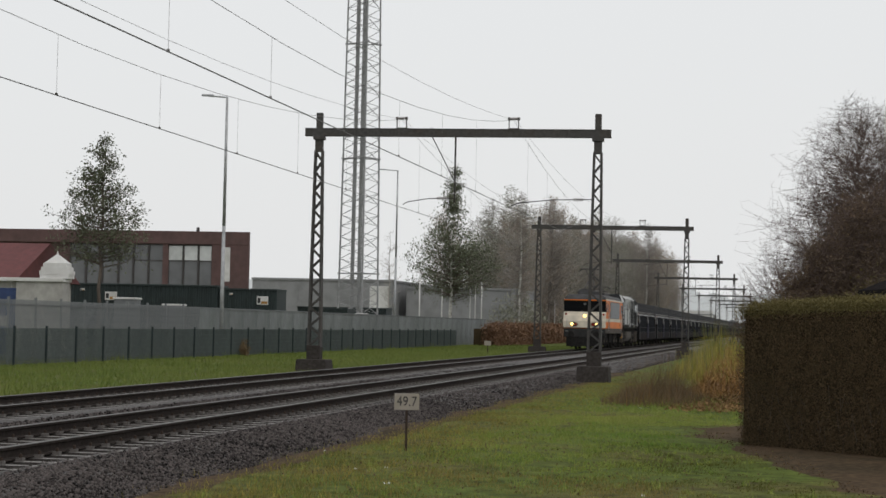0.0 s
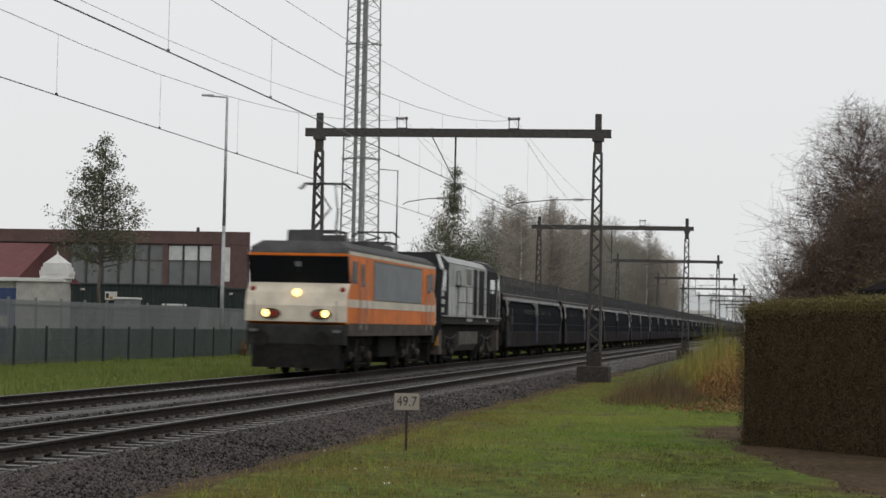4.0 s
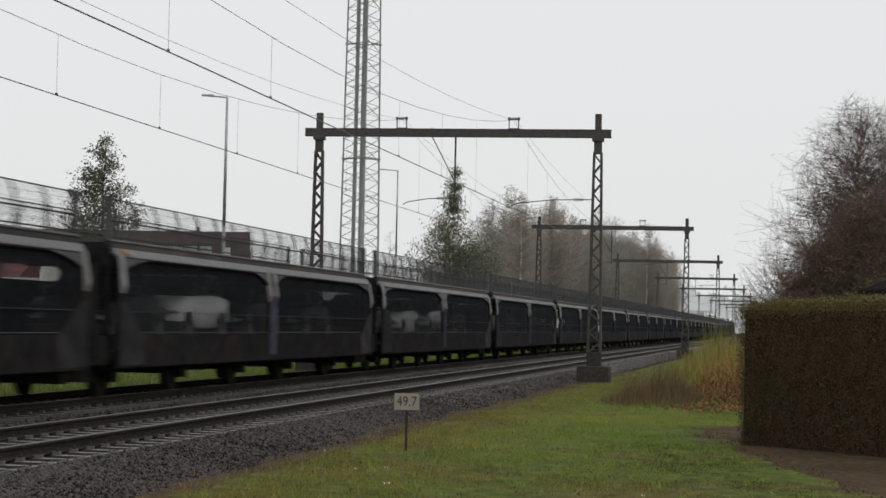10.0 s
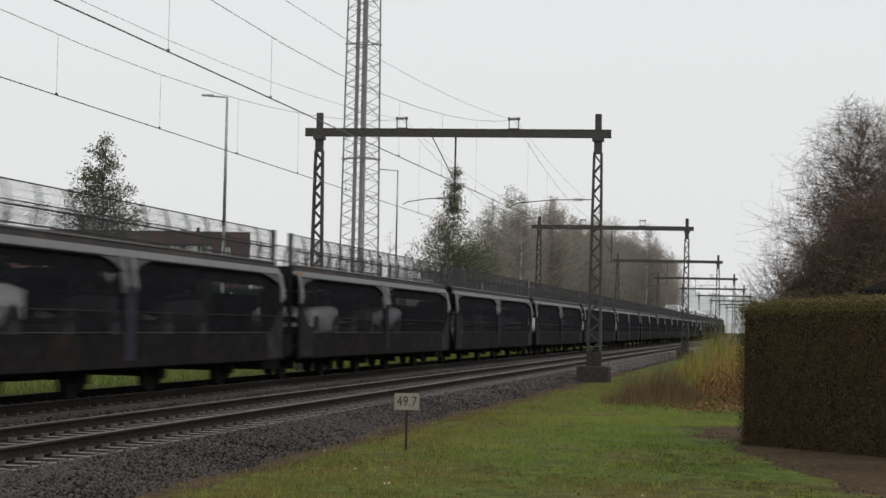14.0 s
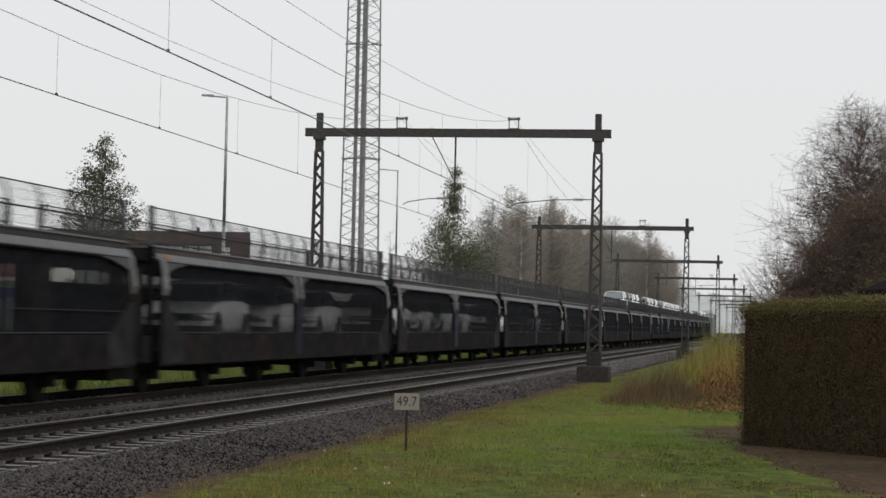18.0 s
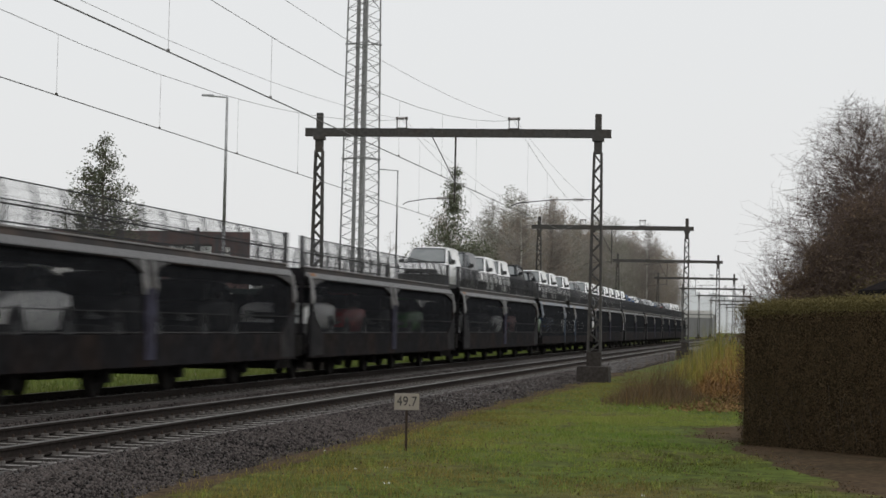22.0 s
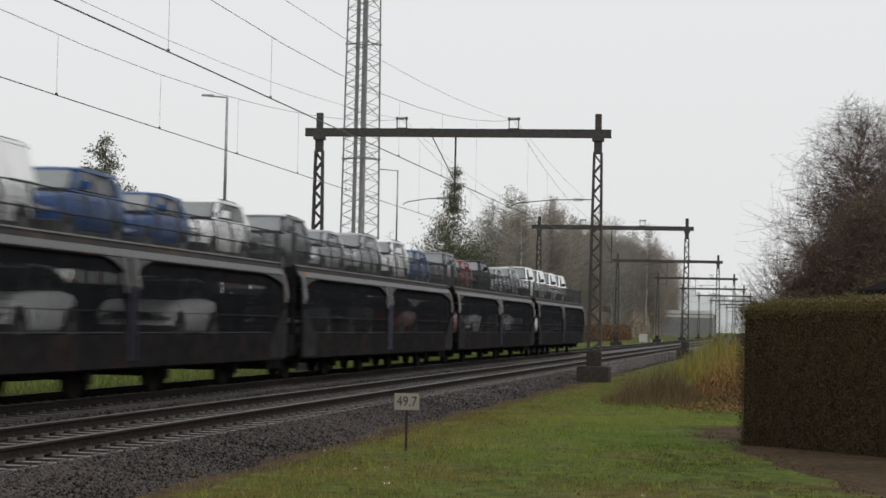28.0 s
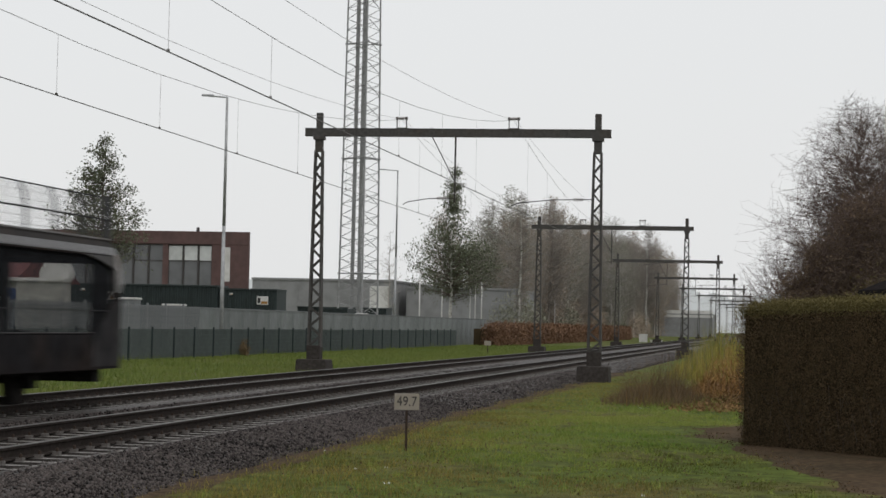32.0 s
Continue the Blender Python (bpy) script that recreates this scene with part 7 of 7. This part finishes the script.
    q = np.column_stack([rng.uniform(-26.4, -16.1, n), 40 + 150 * rng.uniform(0, 1, n) ** 1.3])
    tagged(blades("verge_grass", q, -0.3, 0.14, 0.03, FAR_GRASS), "lush green grass verge along the fence", "grass", kind="stuff")
    n = 9000
    q = np.column_stack([rng.normal(-5.6, 0.8, n), rng.uniform(20, 70, n)])
    tagged(blades("verge_tufts", q, near_z(q[:, 0], q[:, 1]), 0.075, 0.010, STRAW), "sparse yellowish tufts beside the ballast", "grass", kind="stuff")
    # weeds beyond the lawn, in ragged drifts
    def drift(name, label, n, x0, x1, y0, y1, h, wd, m, lean, seed, stem=None, ragged=0.5):
        q = np.column_stack([rng.uniform(x0 - 0.35, x1 + 0.35, n), rng.uniform(y0, y1, n)])
        clump = np.array([noise.noise((a * 1.5, b * 0.5, seed)) for a, b in q])
        off = np.hypot((q[:, 0] - (x0 + x1) / 2) / ((x1 - x0) / 2 + 0.2), (q[:, 1] - (y0 + y1) / 2) / ((y1 - y0) / 2)) + clump * 0.5
        keep = off + rng.uniform(-0.35, 0.35, n) < 0.95
        q, clump, off = q[keep], clump[keep], off[keep]
        spot = np.array([noise.noise((a * 3.1, b * 1.3, seed + 0.5)) for a, b in q])
        height = h * np.clip(0.8 + ragged * (clump + 1.1 * spot), 0.22, 1.6) * rng.uniform(0.45, 1.15, len(q)) * np.clip(1.5 - off, 0.35, 1.1)
        o = thing(name, label, "weeds", kind="stuff")
        blades("dry_blades", q, near_z(q[:, 0], q[:, 1]), height, wd, m, lean, o)
        if stem is not None:
            k = rng.uniform(0, 1, len(q)) < 0.06
            blades("tall_stems", q[k], near_z(q[k][:, 0], q[k][:, 1]), height[k] * 1.35, wd * 0.8, stem, lean * 0.5, o)

    drift("heather", "brown dead heather and bare stems", 9000, -4.3, -2.3, 50.0, 57.5, 0.95, 0.011, BROWN_WEED, 0.34, 3, RUSTY_WEED, 1.0)
    drift("heather_edge", "straw-coloured grass among dead heather", 2500, -4.3, -2.2, 49.6, 58, 0.34, 0.012, STRAW, 0.35, 4)
    drift("bracken", "collapsed orange dead bracken", 7000, -2.6, -0.3, 56, 76, 0.3, 0.02, RUSTY_WEED, 0.9, 5, STRAW, 0.8)
    drift("reeds", "tall yellow-green reeds and weeds", 9500, -4.2, -1.3, 76, 108, 1.75, 0.03, STRAW, 0.16, 6, OLIVE, 0.6)
    drift("dead_weeds", "tall russet dead weeds", 2600, -2.9, -0.6, 66, 94, 1.15, 0.024, RUSTY_WEED, 0.3, 7, STRAW, 0.9)
    drift("dry_grass", "yellowed tall grass among dead weeds", 2600, -3.0, -0.6, 64, 92, 1.0, 0.022, STRAW, 0.3, 12, RUSTY_WEED, 0.9)
    drift("young_broom", "upright dark green broom stems among the weeds", 700, -3.9, -3.1, 84, 92, 1.7, 0.03, OLIVE, 0.12, 8)
    n = 5000
    q = np.column_stack([rng.normal(-26.2, 0.25, n), rng.uniform(60, 170, n)])
    tagged(blades("fence_weeds", q, -0.3, 0.3 * rng.uniform(0.3, 1.2, n) * np.array([0.5 + max(0.0, 1.6 * noise.noise((0.3 * v, 5, 1))) for v in q[:, 1]]), 0.03, FAR_GRASS, 0.4), "straggling weeds along the foot of the fence", "weeds", kind="stuff")
    bush("dead_weed", "small brown dead weed clump at the foot of the fence", -26.2, 97.5, 0.3, 0.95, 260, 0.09, BROWN_WEED, -0.3, BROWN_WEED)
    drift("verge_weeds", "low green weeds at the edge of the lawn", 5000, -4.6, -0.8, 44, 60, 0.16, 0.016, GRASS, 0.5, 9)
    n = 6000
    q = np.column_stack([rng.uniform(-2.6, -0.5, n), rng.uniform(58, 92, n)])
    pts = np.column_stack([q, GROUND + 0.05 + np.abs(rng.normal(0, 0.35, n)) * np.interp(q[:, 1], [58, 75, 92], [0.25, 0.8, 1.6])])
    tagged(blades("bracken_fronds", q, pts[:, 2] - 0.05, 0.2, 0.035, RUSTY_WEED, 0.9), "curled orange bracken fronds", "weeds", kind="stuff")
    n = 9000
    q = np.column_stack([rng.normal(-1.4, 0.75, n), rng.uniform(47, 77, n)])
    q = q[(q[:, 0] > -2.9) & (q[:, 0] < 1.0)]
    tagged(leaves("bracken_litter", np.column_stack([q, near_z(q[:, 0], q[:, 1]) + 0.05 + np.abs(rng.normal(0, 0.03, len(q)))]), 0.07, BRACKEN_LITTER), "carpet of broken orange-brown bracken on the ground", "litter", kind="stuff")
    # taller tufts and fallen leaves in the lawn
    c = meadow(900, -6.2, 1.5, 19, 60)
    q = np.repeat(c, 16, 0) + rng.normal(0, 0.035, (len(c) * 16, 2))
    tagged(blades("grass_tufts", q, near_z(q[:, 0], q[:, 1]), np.repeat(rng.uniform(0.04, 0.09, len(c)), 16), 0.01, GRASS, 0.5), "taller tufts of grass in the lawn", "grass", kind="stuff")
    c = meadow(1500, -6.2, 1.5, 19, 40)
    pts = np.column_stack([c, near_z(c[:, 0], c[:, 1]) + 0.04])
    tagged(leaves("fallen_leaves", pts, 0.032, LITTER), "small brown leaves fallen in the grass", "litter", kind="stuff")
    # litter on the soil and a few pale flower heads in the lawn
    n = 2600
    y = rng.uniform(22, 44, n)
    x = dirt_edge(y) + np.abs(rng.normal(0.2, 0.8, n))
    keep = x < 4
    pts = np.column_stack([x[keep], y[keep], near_z(x[keep], y[keep]) + 0.02])
    tagged(leaves("leaf_litter", pts, 0.03, LITTER), "small brown fallen leaves and crumbs on the soil", "litter", kind="stuff")
    for i, (fx, fy, s) in enumerate(((-5.2, 24.6, 0.05), (-4.9, 25.1, 0.045), (-4.35, 22.4, 0.09), (-1.5, 22.3, 0.06), (-3.2, 46.5, 0.06), (-6.3, 27.8, 0.05))):
        f = thing("pale_flower", "small white flower head standing in the grass", "flower", "white flowers in the grass", at=pose(fx, fy, float(near_z([fx], [fy])[0])))
        part("stem", Geo().tube((0, 0, 0), (0.02, 0, 0.10), 0.004, 0.003, 4), GRASS, f)
        leaves("petals", rng.normal(0, s * 0.5, (10, 3)) * [[0.4, 0.4, 0.15]] + [[0.02, 0, 0.10]], s * 0.3, WHITE_STONE, f)


def build_backdrop():
    """Far woods at the edge of sight; mist is put in as a pale, glowing colour."""
    m = bpy.data.materials.new("painted_mist_distance")
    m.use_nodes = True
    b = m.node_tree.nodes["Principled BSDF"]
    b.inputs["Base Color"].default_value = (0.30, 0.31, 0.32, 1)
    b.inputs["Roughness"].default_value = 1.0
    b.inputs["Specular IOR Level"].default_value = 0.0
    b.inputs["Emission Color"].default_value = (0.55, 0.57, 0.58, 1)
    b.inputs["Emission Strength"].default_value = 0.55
    g = Geo()
    n = 260
    for i in range(n + 1):
        a = -0.75 + 1.2 * i / n
        x, y = 1400 * math.sin(a), 1400 * math.cos(a)
        h = 26 + 9 * noise.noise((i * 0.11, 0, 0)) + 5 * noise.noise((i * 0.9, 4, 0))
        g.v += [(x, y, -2), (x, y, h)]
        if i:
            g.face((2 * i - 2, 2 * i, 2 * i + 1, 2 * i - 1))
    tagged(part("backdrop", g, m), "woods on the horizon, pale with painted mist", "woods", kind="structure")


def build_surroundings():
    build_fences()
    build_mast()
    lamp_post(-27.5, 97.8, 12.9, 1.15, "tall slim grey lamp post with a short arm")
    lamp_post(-33.0, 172.0, 15.0, 1.5, "tall slim grey lamp post behind the fence")
    build_office()
    build_kiosk()
    build_yard()
    build_sign()
    build_hedges()
    build_trees()
    build_shed()
    build_plants()
    build_backdrop()


build_ground()
build_ballast()
build_track(NEAR_X, "near railway track, rusty rails with polished heads on concrete sleepers")
build_track(FAR_X, "far railway track, rusty rails with polished heads on concrete sleepers")
build_gantry()
build_wires(NEAR_X, 30.4, "dark copper overhead line over the near track")
build_wires(FAR_X, 36.4, "dark copper overhead line over the far track")
build_train()
load_cars()
build_surroundings()
motions()
